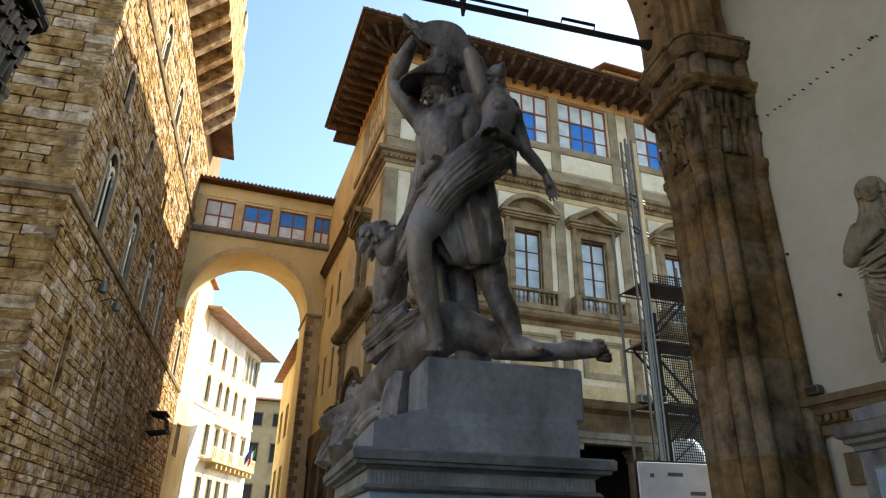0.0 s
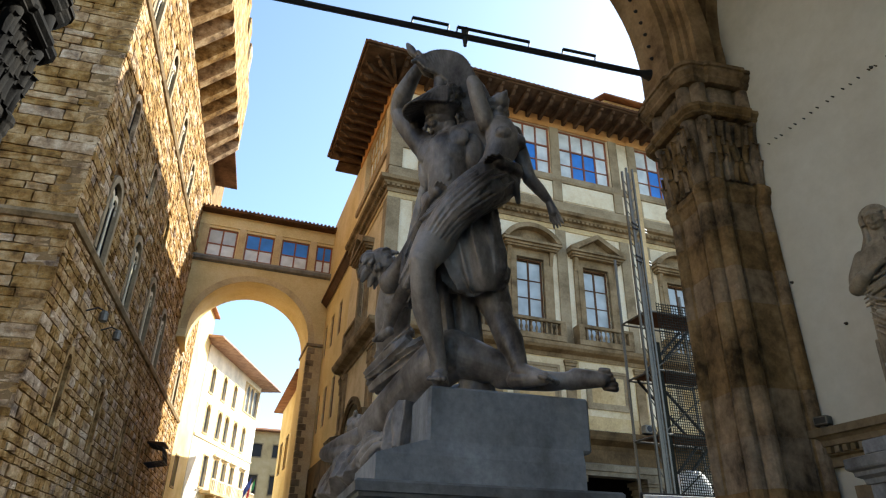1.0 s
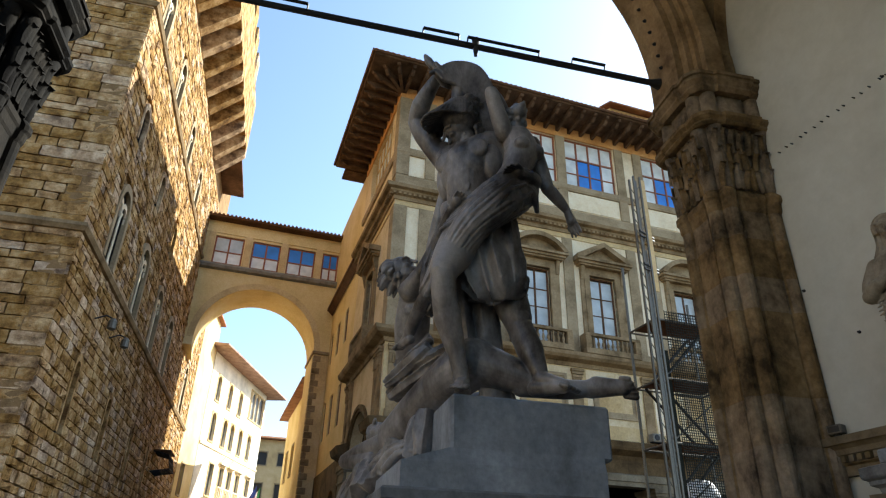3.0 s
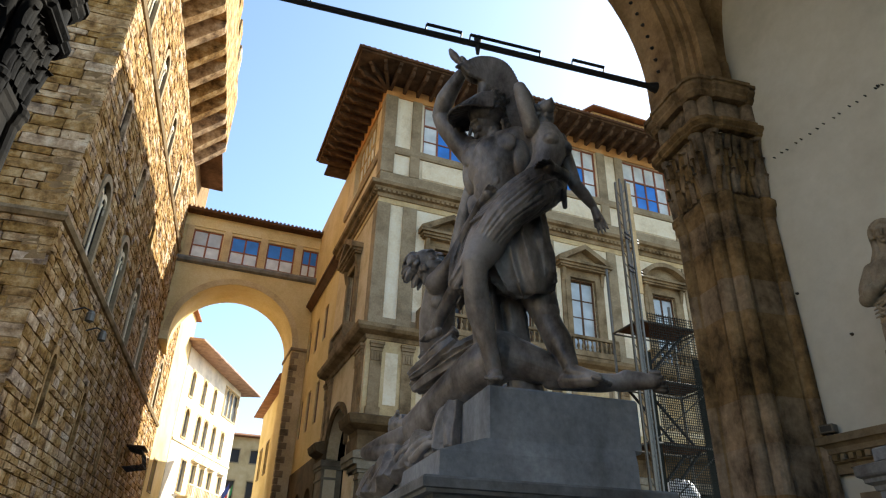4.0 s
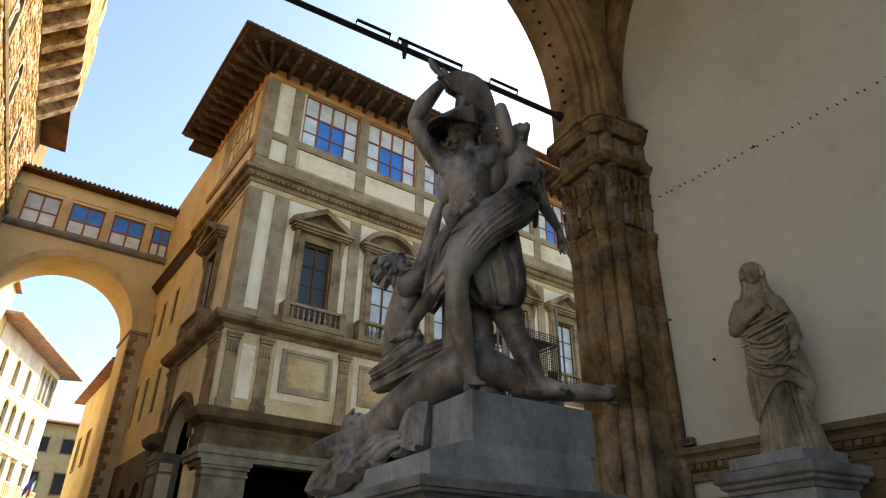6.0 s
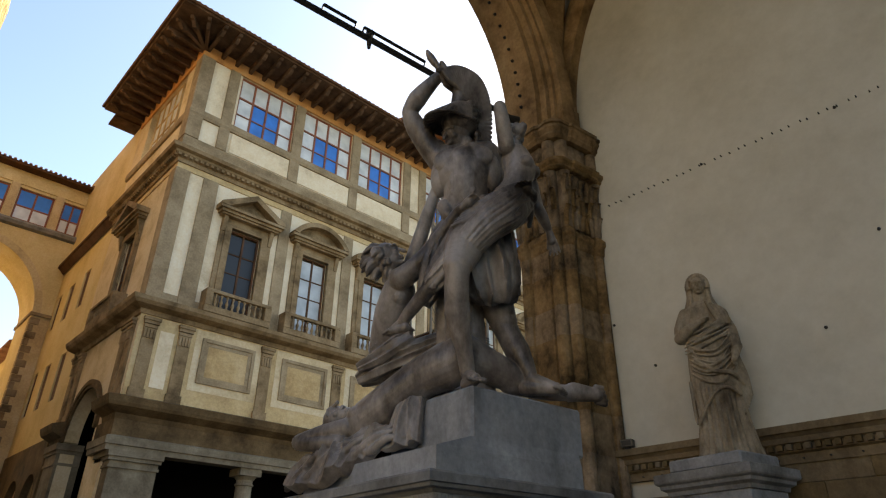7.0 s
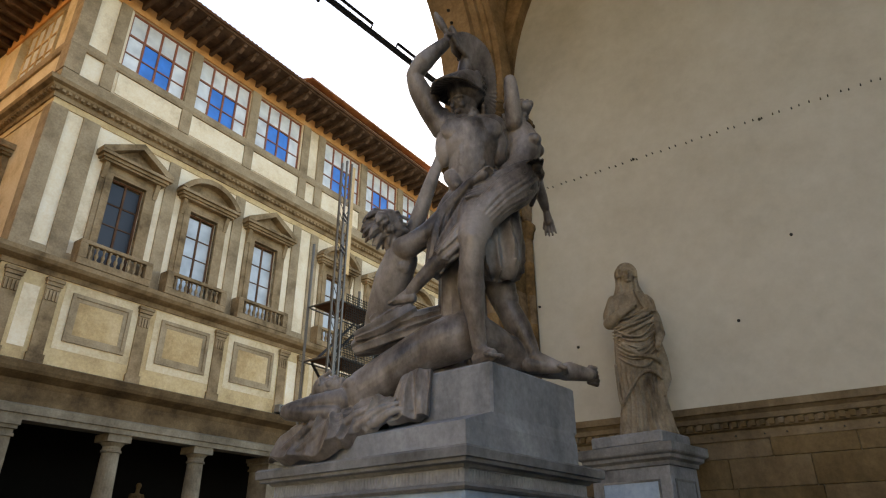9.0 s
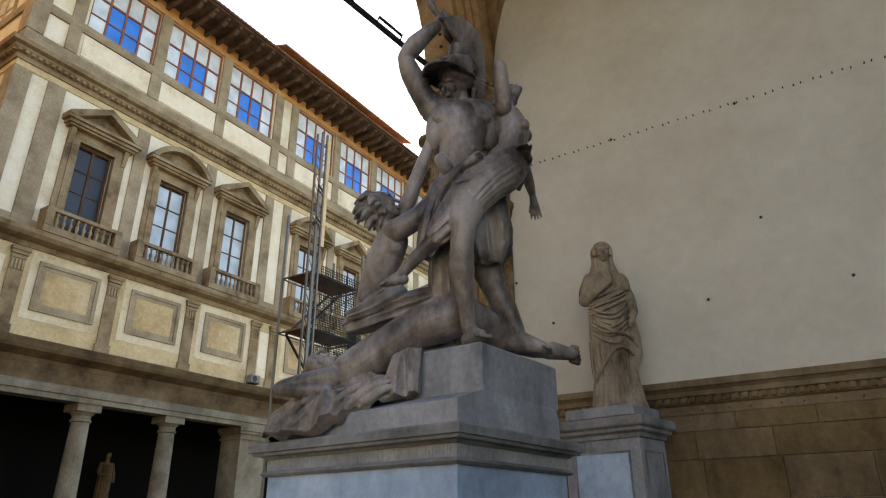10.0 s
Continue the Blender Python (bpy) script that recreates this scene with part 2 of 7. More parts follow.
def holed_wall(bm, u0, u1, v0, v1, holes, d0, d1, at):
    """A wall of thickness d0..d1 with rectangular openings through it; at(u, d, v) gives the place."""
    us = sorted({u0, u1, *[h[0] for h in holes], *[h[1] for h in holes]})
    vs = sorted({v0, v1, *[h[2] for h in holes], *[h[3] for h in holes]})
    us = [u for u in us if u0 <= u <= u1]
    vs = [v for v in vs if v0 <= v <= v1]
    def solid(i, j):
        if not (0 <= i < len(us) - 1 and 0 <= j < len(vs) - 1):
            return False
        u, v = (us[i] + us[i + 1]) / 2, (vs[j] + vs[j + 1]) / 2
        return not any(h[0] < u < h[1] and h[2] < v < h[3] for h in holes)
    cache = {}
    def vert(i, j, d):
        key = (i, j, d)
        if key not in cache:
            cache[key] = bm.verts.new(at(us[i], d, vs[j]))
        return cache[key]
    for i in range(len(us) - 1):
        for j in range(len(vs) - 1):
            if not solid(i, j):
                continue
            for d in (d0, d1):
                bm.faces.new([vert(a, b, d) for a, b in ((i, j), (i + 1, j), (i + 1, j + 1), (i, j + 1))])
            for (di, dj), (a, b) in (((-1, 0), ((i, j), (i, j + 1))), ((1, 0), ((i + 1, j), (i + 1, j + 1))),
                                     ((0, -1), ((i, j), (i + 1, j))), ((0, 1), ((i, j + 1), (i + 1, j + 1)))):
                if not solid(i + di, j + dj):
                    bm.faces.new((vert(*a, d0), vert(*b, d0), vert(*b, d1), vert(*a, d1)))


def arch_points(cx, cz, r, n=24, a0=0.0, a1=180.0):
    return [(cx + r * math.cos(radians(a0 + (a1 - a0) * k / n)), cz + r * math.sin(radians(a0 + (a1 - a0) * k / n))) for k in range(n + 1)]


def arch_wall(bm, x0, x1, cx, r, spring, bottom, top, y0, y1, segs=28):
    """A wall along x with a round-arched opening through it."""
    pts = arch_points(cx, spring, r, segs, 0, 180)[::-1]
    inner = [(cx - r, bottom)] + pts + [(cx + r, bottom)]
    outer = [(x0, bottom)] + [(x0 + (x1 - x0) * k / segs, top) for k in range(segs + 1)] + [(x1, bottom)]
    rings = []
    for y in (y0, y1):
        rings.append(([bm.verts.new((x, y, z)) for x, z in inner], [bm.verts.new((x, y, z)) for x, z in outer]))
    for a, b in rings:
        for k in range(len(a) - 1):
            bm.faces.new((a[k], a[k + 1], b[k + 1], b[k]))
    for k in range(len(inner) - 1):
        bm.faces.new((rings[0][0][k], rings[0][0][k + 1], rings[1][0][k + 1], rings[1][0][k]))
        bm.faces.new((rings[0][1][k], rings[0][1][k + 1], rings[1][1][k + 1], rings[1][1][k]))
    for i in (0, -1):
        bm.faces.new((rings[0][0][i], rings[0][1][i], rings[1][1][i], rings[1][0][i]))


# ---- ground ----
bm = bmesh.new()
v = [bm.verts.new(p) for p in ((-900, -900, -0.6), (900, -900, -0.6), (900, 900, -0.6), (-900, 900, -0.6))]
bm.faces.new(v)
tagged(part("ground", bm, M_PAVE), "grey stone street paving between the palaces", "ground", kind="structure")


# ---- gallery building across the street ----
UX, UY = 6.4, 28.1          # its corner on the street
PITCH, FIRST, MODULE = 3.98, 10.3, 13.4
UEND = UX + 3 * MODULE + 1.0
gallery = empty("gallery_building", label="three-storey Renaissance gallery building of grey stone and pale plaster", category="building")


def bays():
    for m in range(3):
        for k in range(3):
            yield m, k, FIRST + m * MODULE + k * PITCH


NDEP = 36.6                 # end of the tall corner block along the side street
front_holes = []
for m, k, c in bays():
    front_holes.append((c - 1.7, c + 1.7, 22.6, 26.0))
    front_holes.append((c - 0.8, c + 0.8, 12.6, 16.85))
bm = bmesh.new()
holed_wall(bm, UX, UEND, 8.0, 26.7, front_holes, UY, UY + 0.6, lambda u, d, v: (u, d, v))
part("front_wall", bm, M_WHITE, gallery, "pale plaster upper wall")
bm = bmesh.new()
side_holes = [(30.0, 35.0, 22.6, 26.0), (31.6, 33.2, 12.6, 16.85), (30.5, 34.7, -0.6, 9.35)]
holed_wall(bm, UY + 0.602, NDEP, -0.6, 26.7, side_holes, UX, UX + 0.6, lambda u, d, v: (d, u, v))
part("side_wall", bm, M_PALE, gallery, "cream plaster side wall")
# Back wall and ceiling painted near-black for the shade deep in the portico.
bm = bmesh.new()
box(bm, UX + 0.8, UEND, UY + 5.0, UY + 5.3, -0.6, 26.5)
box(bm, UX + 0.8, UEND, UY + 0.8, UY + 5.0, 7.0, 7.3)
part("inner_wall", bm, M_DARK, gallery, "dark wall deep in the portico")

# cornices that run round the corner
run = [(UX, NDEP), (UX, UY), (UEND, UY)]


def cornice(name, profile, mat, label=""):
    bm = bmesh.new()
    sweep(bm, run, profile)
    return part(name, bm, mat, gallery, label)


# out lies to the right of the way: from far end to corner, then along the side
cornice("cornice", [(-0.02, 19.25), (0.12, 19.25), (0.14, 19.45), (0.34, 19.62), (0.36, 19.72), (0.55, 19.78), (0.6, 19.95), (0.2, 20.1), (-0.02, 20.1)], M_TRIM, "dentilled stone cornice")
cornice("balcony_course", [(-0.02, 11.55), (0.1, 11.55), (0.14, 11.75), (0.5, 11.85), (0.62, 11.98), (0.66, 12.15), (0.3, 12.22), (-0.02, 12.22)], M_TRIM, "brown stone string course")
PORTICO_PROFILE = [(-0.3, 7.15), (0.1, 7.2), (0.14, 7.4), (0.55, 7.6), (0.62, 7.72), (0.68, 7.95), (0.2, 8.1), (-0.02, 8.1)]
bm = bmesh.new()
sweep(bm, [(UX, UY + 1.35), (UX, UY), (UEND, UY)], PORTICO_PROFILE)
part("portico_cornice", bm, M_DKTRIM, gallery, "heavy dark stone cornice over the portico")
bm = bmesh.new()
sweep(bm, [(UX, NDEP), (UX, 34.7)], PORTICO_PROFILE)
part("portico_cornice", bm, M_DKTRIM, gallery, "dark stone impost cornice beside the street arch")
cornice("gallery_sill", [(-0.02, 22.15), (0.1, 22.15), (0.14, 22.3), (0.12, 22.58), (-0.02, 22.58)], M_SERENA)
cornice("gallery_base", [(-0.02, 20.1), (0.1, 20.1), (0.1, 20.7), (0.06, 20.86), (-0.02, 20.86)], M_SERENA)
cornice("frieze", [(-0.02, 26.0), (0.08, 26.0), (0.1, 26.72), (-0.02, 26.72)], M_FRIEZE, "orange painted frieze below the eaves")
cornice("upper_band", [(-0.02, 18.95), (0.05, 18.95), (0.05, 19.25), (-0.02, 19.25)], M_CREAM)
# portico beam
bm = bmesh.new()
sweep(bm, [(UX, UY + 1.9), (UX, UY), (UEND, UY)], [(-0.5, 6.0), (0.22, 6.0), (0.22, 6.2), (0.28, 6.22), (0.28, 6.5), (0.1, 6.58), (-0.5, 6.58)])
part("portico_beam", bm, M_PORTICO, gallery, "grey stone architrave of two fasciae")
bm = bmesh.new()
sweep(bm, [(UX, UY + 1.9), (UX, UY), (UEND, UY)], [(-0.48, 6.584), (0.09, 6.584), (0.09, 7.2), (-0.48, 7.2)])
part("portico_frieze", bm, M_DKTRIM, gallery, "brown stained stone frieze")

# dentils under the cornice: joined, too small to pick apart
bm = bmesh.new()
x = UX - 0.2
while x < UEND:
    box(bm, x, x + 0.14, UY - 0.33, UY - 0.1, 19.48, 19.64)
    x += 0.27
y = UY - 0.2
while y < NDEP:
    box(bm, UX - 0.33, UX - 0.1, y, y + 0.14, 19.48, 19.64)
    y += 0.27
tagged(part("dentil_row", bm, M_TRIM, gallery), kind="stuff")

# flat stone pilasters of the main storey, mezzanine and gallery
pil_half = mesh_of(one_box(-0.3, 0.3, -0.08, 0.05, 12.22, 18.95), "pilaster", M_SERENA)
gal_pil = mesh_of(one_box(-0.29, 0.29, -0.1, 0.05, 20.86, 26.0), "gallery_pilaster", M_SERENA)


def mezzanine_pilaster():
    bm = bmesh.new()
    box(bm, -0.27, 0.27, -0.1, 0.05, 8.45, 11.0)
    box(bm, -0.33, 0.33, -0.14, 0.05, 8.1, 8.45)
    for k, z in enumerate((11.0, 11.16, 11.3)):
        box(bm, -0.28 - 0.035 * k, 0.28 + 0.035 * k, -0.14 - 0.05 * k, 0.05, z + 0.004, z + 0.14)
    for k in range(4):
        box(bm, -0.24 + 0.13 * k, -0.16 + 0.13 * k, -0.155, -0.1, 10.55, 10.95)
    return mesh_of(bm, "mezzanine_pilaster", M_TRIM)


mez = mezzanine_pilaster()
for m in range(3):
    o = FIRST + m * MODULE
    for k in (0, 1):
        put("pilaster", pil_half, gallery, (o + (k + 0.5) * PITCH, UY, 0))
        put("mezzanine_pilaster", mez, gallery, (o + (k + 0.5) * PITCH, UY, 0))
        put("gallery_pilaster", gal_pil, gallery, (o + (k + 0.5) * PITCH, UY, 0))
    right = o + 2 * PITCH + 1.95
    put("gallery_pilaster", gal_pil, gallery, (right + 0.1, UY, 0))
    put("gallery_pilaster", gal_pil, gallery, (right + 1.42, UY, 0))
    put("pilaster", pil_half, gallery, (right + 0.15, UY, 0))
    put("pilaster", pil_half, gallery, (right + 1.55, UY, 0))
    put("mezzanine_pilaster", mez, gallery, (right + 0.1, UY, 0))
    put("mezzanine_pilaster", mez, gallery, (right + 1.4, UY, 0))
    if m == 0:
        put("mezzanine_pilaster", mez, gallery, (6.85, UY, 0))
        put("mezzanine_pilaster", mez, gallery, (8.35, UY, 0))
part("corner_pilaster", one_box(UX - 0.085, UX + 0.62, UY - 0.085, UY + 0.7, 12.22, 18.95), M_SERENA, gallery, "grey stone corner strip")
part("corner_pilaster", one_box(UX + 1.3, UX + 2.05, UY - 0.08, UY + 0.05, 12.22, 18.95), M_SERENA, gallery, "grey stone strip")
part("corner_pilaster", one_box(UX - 0.105, UX + 0.6, UY - 0.105, UY + 0.7, 20.86, 26.0), M_SERENA, gallery)
part("corner_pilaster", one_box(UX + 1.5, UX + 2.05, UY - 0.1, UY + 0.05, 20.86, 26.0), M_SERENA, gallery)
part("corner_pilaster", one_box(UX + 0.6, UX + 1.5, UY - 0.1, UY + 0.05, 22.16, 22.6), M_SERENA, gallery)
part("wall_band", one_box(UX - 0.05, UEND, UY - 0.05, UY + 0.02, 12.22, 12.7), M_SERENA, gallery)
part("mezzanine_field", one_box(UX - 0.04, UEND, UY - 0.04, UY + 0.02, 8.12, 11.55), M_CREAM, gallery, "warm cream plaster mezzanine wall")


# gallery windows: wooden frames with four lights, blue panes in the middle
def gallery_window_frame(mat=M_WOOD):
    bm = bmesh.new()
    for x in (-1.7, -0.86, -0.04, 0.78, 1.6):
        w = 0.1
        box(bm, x, x + w, 0.0, 0.14, 22.6, 26.0)
    for z, h in ((22.6, 0.1), (23.55, 0.06), (24.62, 0.1), (25.9, 0.1)):
        for a, b in ((-1.6, -0.86), (-0.76, -0.04), (0.06, 0.78), (0.88, 1.6)):
            box(bm, a, b, 0.01, 0.13, z, z + h)
    return mesh_of(bm, "window_frame", mat)


gframe, yframe = gallery_window_frame(), gallery_window_frame(M_OCHRE)
panes = {}
for key, mt in (("white", M_WHITEPANE), ("blue", M_BLUE), ("pale", M_GREYPANE), ("dark", M_DARKPANE)):
    panes[key] = {h: mesh_of(one_box(-0.385, 0.385, 0.0, 0.015, 0, h), "pane", mt) for h in (0.96, 1.02, 1.2)}


def gallery_window(parent, loc, rz=0.0, blue=True):
    w = new("gallery_window")
    w.parent, w.location, w.rotation_euler = parent, loc, (0, 0, radians(rz))
    w["label"] = "red-brown wooden window with white and blue blinds" if blue else "ochre painted wooden window with white blinds"
    put("window_frame", gframe if blue else yframe, w)
    for i, x in enumerate((-1.22, -0.4, 0.42, 1.24)):
        mid = i in (1, 2)
        for z, h in ((22.65, 0.96), (23.58, 1.02), (24.7, 1.2)):
            key = "blue" if mid and z < 24.6 and blue else "white"
            put("pane", panes[key][h], w, (x, 0.06, z))
    return w


for m, k, c in bays():
    gallery_window(gallery, (c, UY + 0.12, 0))
gallery_window(gallery, (UX + 0.12, 32.5, 0), -90, False)
# white plaster fields under the gallery windows
field = mesh_of(one_box(-1.68, 1.68, -0.035, 0.02, 20.95, 22.1), "plaster_field", M_WHITE)
for m, k, c in bays():
    put("plaster_field", field, gallery, (c, UY - 0.01, 0))


# main-storey windows: stone surround, pediment, balcony
def surround():
    bm = bmesh.new()
    for s in (-1, 1):
        box(bm, min(s * 0.8, s * 1.12), max(s * 0.8, s * 1.12), -0.14, 0.1, 12.7, 17.0)
        box(bm, min(s * 1.124, s * 1.34), max(s * 1.124, s * 1.34), -0.1, 0.1, 12.7, 17.3)
        extrude(bm, [(-0.14, 16.55), (-0.3, 17.2), (-0.3, 17.32), (-0.08, 17.32), (-0.08, 16.55)], "x", min(s * 1.14, s * 1.34), max(s * 1.14, s * 1.34))
    box(bm, -0.8, 0.8, -0.14, 0.1, 16.85, 17.0)
    box(bm, -1.1, 1.1, -0.11, 0.1, 17.004, 17.3)
    box(bm, -1.12, 1.12, -0.15, 0.1, 16.97, 17.05)
    return mesh_of(bm, "surround", M_TRIM)


def triangular_pediment():
    bm = bmesh.new()
    box(bm, -1.72, 1.72, -0.62, 0.1, 17.54, 17.68)
    box(bm, -1.6, 1.6, -0.5, 0.1, 17.4, 17.54)
    box(bm, -1.5, 1.5, -0.4, 0.1, 17.3, 17.4)
    for s in (-1, 1):
        extrude(bm, [(s * 1.72, 17.684), (s * 1.72, 17.82), (0, 18.78), (0, 18.48), (s * 1.15, 17.8), (s * 1.3, 17.684)], "y", -0.64, 0.1)
    extrude(bm, [(-1.25, 17.69), (1.25, 17.69), (0, 18.5)], "y", -0.2, 0.1)
    extrude(bm, [(-0.6, 17.75), (0.6, 17.75), (0, 18.2)], "y", -0.3, -0.2)
    return mesh_of(bm, "pediment", M_TRIM)


def curved_pediment():
    bm = bmesh.new()
    box(bm, -1.72, 1.72, -0.62, 0.1, 17.54, 17.68)
    box(bm, -1.6, 1.6, -0.5, 0.1, 17.4, 17.54)
    box(bm, -1.5, 1.5, -0.4, 0.1, 17.3, 17.4)
    r, cz = 2.0, 16.72
    a = math.degrees(math.acos(1.72 / r))
    outer = arch_points(0, cz, r, 16, a, 180 - a)
    inner = arch_points(0, cz, r - 0.26, 16, a + 3, 177 - a)
    extrude(bm, outer + inner[::-1], "y", -0.64, 0.1)
    extrude(bm, [(-1.45, 17.69)] + inner[::-1] + [(1.45, 17.69)], "y", -0.2, 0.1)
    extrude(bm, arch_points(0, 17.2, 1.0, 10, 35, 145), "y", -0.3, -0.2)
    return mesh_of(bm, "pediment", M_TRIM)


def window_frame():
    bm = bmesh.new()
    for x in (-0.8, -0.05, 0.7):
        box(bm, x, x + 0.1, 0.0, 0.1, 12.6, 16.85)
    for z in (12.6, 13.6, 14.6, 15.6, 16.75):
        for a, b in ((-0.7, -0.05), (0.05, 0.7)):
            box(bm, a, b, 0.01, 0.08, z, z + (0.1 if z in (12.6, 16.75) else 0.05))
    return mesh_of(bm, "window_frame", M_DKWOOD)


def baluster():
    bm = bmesh.new()
    lathe(bm, [(0.07, 0.0), (0.07, 0.05), (0.035, 0.07), (0.075, 0.2), (0.08, 0.26), (0.03, 0.42), (0.045, 0.47), (0.03, 0.5), (0.065, 0.54), (0.065, 0.6)], 8)
    return mesh_of(bm, "baluster", M_TRIM, True)


sur, tri, cur, wfr, bal = surround(), triangular_pediment(), curved_pediment(), window_frame(), baluster()
wpane = {k: mesh_of(one_box(-0.32, 0.32, 0, 0.015, 0, 0.98), "pane", mt) for k, mt in (("pale", M_GREYPANE), ("dark", M_DARKPANE))}
rail = mesh_of(one_box(-1.62, 1.62, -0.12, 0.12, 13.14, 13.3, 0.02), "rail", M_TRIM)
plinth = mesh_of(one_box(-1.62, 1.62, -0.12, 0.12, 12.2, 12.5, 0.015), "balcony_base", M_TRIM)
post = mesh_of(one_box(-0.16, 0.16, -0.13, 0.13, 12.5, 13.14, 0.01), "balcony_post", M_TRIM)
ear = mesh_of(one_box(-0.12, 0.12, 0.12, 0.55, 12.2, 13.28), "balcony_return", M_TRIM)


def main_window(parent, loc, rz, curved, dark):
    w = new("window")
    w.parent, w.location, w.rotation_euler = parent, loc, (0, 0, radians(rz))
    w["label"] = "tall window with brown frame and stone pediment"
    put("surround", sur, w)
    put("pediment", cur if curved else tri, w)
    put("window_frame", wfr, w, (0, 0.16, 0))
    for x in (-0.375, 0.375):
        for z in (12.66, 13.64, 14.64, 15.68):
            put("pane", wpane["dark" if dark else "pale"], w, (x, 0.2, z))
    b = new("balcony")
    b.parent, b.location, b.rotation_euler = parent, Vector(loc) + Matrix.Rotation(radians(rz), 3, "Z") @ Vector((0, -0.5, 0)), (0, 0, radians(rz))
    put("rail", rail, b)
    put("balcony_base", plinth, b)
    for s in (-1.46, 1.46):
        put("balcony_post", post, b, (s, 0, 0))
    for s in (-1.5, 1.5):
        put("balcony_return", ear, b, (s, 0, 0))
    for k in range(9):
        put("baluster", bal, b, (-1.12 + 0.28 * k, 0, 12.52))


for m, k, c in bays():
    main_window(gallery, (c, UY, 0), 0, (m + k) % 2 == 1, m == 0 and k == 0)
main_window(gallery, (UX, 32.4, 0), -90, False, True)


# mezzanine panels
def panel_frame():
    bm = bmesh.new()
    for o, i, d in ((1.27, 1.12, -0.12), (1.12, 0.95, -0.07)):
        zo, zi = (o - 0.27, i - 0.27)
        z0 = 10.15
        for a in ((-o, -i, z0 - zo, z0 + zo), (i, o, z0 - zo, z0 + zo), (-i, i, z0 + zi, z0 + zo), (-i, i, z0 - zo, z0 - zi)):
            box(bm, a[0], a[1], d, 0.02, a[2], a[3])
    return mesh_of(bm, "panel_frame", M_SERENA)


pfr = panel_frame()
pback = mesh_of(one_box(-0.95, 0.95, -0.055, 0.0, 9.47, 10.83), "panel_field", M_OCHRE)
pwhite = mesh_of(one_box(-1.58, 1.58, -0.05, 0.0, 8.8, 11.48), "plaster_field", M_PALE)
for m, k, c in bays():
    put("panel_frame", pfr, gallery, (c + 0.12, UY, 0))
    put("panel_field", pback, gallery, (c + 0.12, UY - 0.004, 0))
    put("plaster_field", pwhite, gallery, (c + 0.12, UY, 0))
# the narrow white fields in the double strips
nar = mesh_of(one_box(-0.3, 0.3, -0.05, 0.0, 8.6, 11.0), "plaster_field", M_WHITE)
for x in (7.6, 7.6 + MODULE, 7.6 + 2 * MODULE):
    put("plaster_field", nar, gallery, (x, UY, 0))


# portico columns and corner piers
def portico_column():
    bm = bmesh.new()
    lathe(bm, [(0.5, -0.35), (0.5, -0.2), (0.43, -0.1), (0.4, 0.0), (0.4, 2.0), (0.34, 5.3), (0.4, 5.33), (0.4, 5.4), (0.35, 5.42), (0.35, 5.55), (0.48, 5.7)], 20)
    box(bm, -0.5, 0.5, -0.5, 0.5, 5.704, 6.0)
    box(bm, -0.55, 0.55, -0.55, 0.55, -0.6, -0.35)
    return mesh_of(bm, "column", M_PORTICO)


def portico_pier():
    bm = bmesh.new()
    box(bm, -0.9, 0.9, -0.1, 1.3, -0.6, 5.4)
    for k, (o, z0, z1) in enumerate(((0.06, 5.4, 5.5), (0.02, 5.504, 5.66), (0.1, 5.664, 5.8), (0.16, 5.804, 6.0))):
        box(bm, -0.9 - o, 0.9 + o, -0.1 - o, 1.3 + o, z0, z1)
    return mesh_of(bm, "portico_pier", M_PORTICO)


col, ppier = portico_column(), portico_pier()
for m in range(3):
    o = FIRST + m * MODULE
    for k in (0, 1):
        put("column", col, gallery, (o + (k + 0.5) * PITCH, UY + 0.35, 0))
    put("portico_pier", ppier, gallery, (o + 2 * PITCH + 2.75, UY, 0))
put("portico_pier", ppier, gallery, (UX + 1.0, UY, 0))
# tall arched opening on the side street
SIDE = Matrix(((0, 1, 0, UX), (1, 0, 0, 0), (0, 0, 1, 0), (0, 0, 0, 1)))
bm = bmesh.new()
arch_wall(bm, 30.502, 34.698, 32.6, 2.05, 7.2, 7.2, 9.345, 0.0, 0.6, 24)
bmesh.ops.transform(bm, matrix=SIDE, verts=bm.verts[:])
part("spandrel", bm, M_PALE, gallery, "cream plaster over the street arch")
bm = bmesh.new()
for r0, r1, d in ((2.05, 2.2, 0.1), (2.2, 2.4, 0.16)):
    extrude(bm, arch_points(32.6, 7.2, r0, 24) + arch_points(32.6, 7.2, r1, 24)[::-1], "y", -d, 0.02)
bmesh.ops.transform(bm, matrix=SIDE, verts=bm.verts[:])
part("archivolt", bm, M_DKTRIM, gallery, "moulded dark stone archivolt")
bm = bmesh.new()
box(bm, UX - 0.12, UX + 0.9, 34.75, 36.4, -0.6, 6.2)
for o, z0, z1 in ((0.06, 6.2, 6.32), (0.02, 6.324, 6.7), (0.08, 6.704, 6.85), (0.14, 6.854, 7.15)):
    box(bm, UX - 0.12 - o, UX + 0.9, 34.75 - o, 36.4 + o, z0, z1)
part("arch_pier", bm, M_PORTICO, gallery, "stone pier of the street arch")
# Added near-black walls and ceiling block light and paint the arch's shade.
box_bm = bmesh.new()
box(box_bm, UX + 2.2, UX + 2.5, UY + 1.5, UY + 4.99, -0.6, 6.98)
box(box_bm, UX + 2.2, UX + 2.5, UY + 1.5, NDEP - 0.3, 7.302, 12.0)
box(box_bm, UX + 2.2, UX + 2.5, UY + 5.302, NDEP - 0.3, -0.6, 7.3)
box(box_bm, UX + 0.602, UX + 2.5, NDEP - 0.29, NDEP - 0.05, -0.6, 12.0)
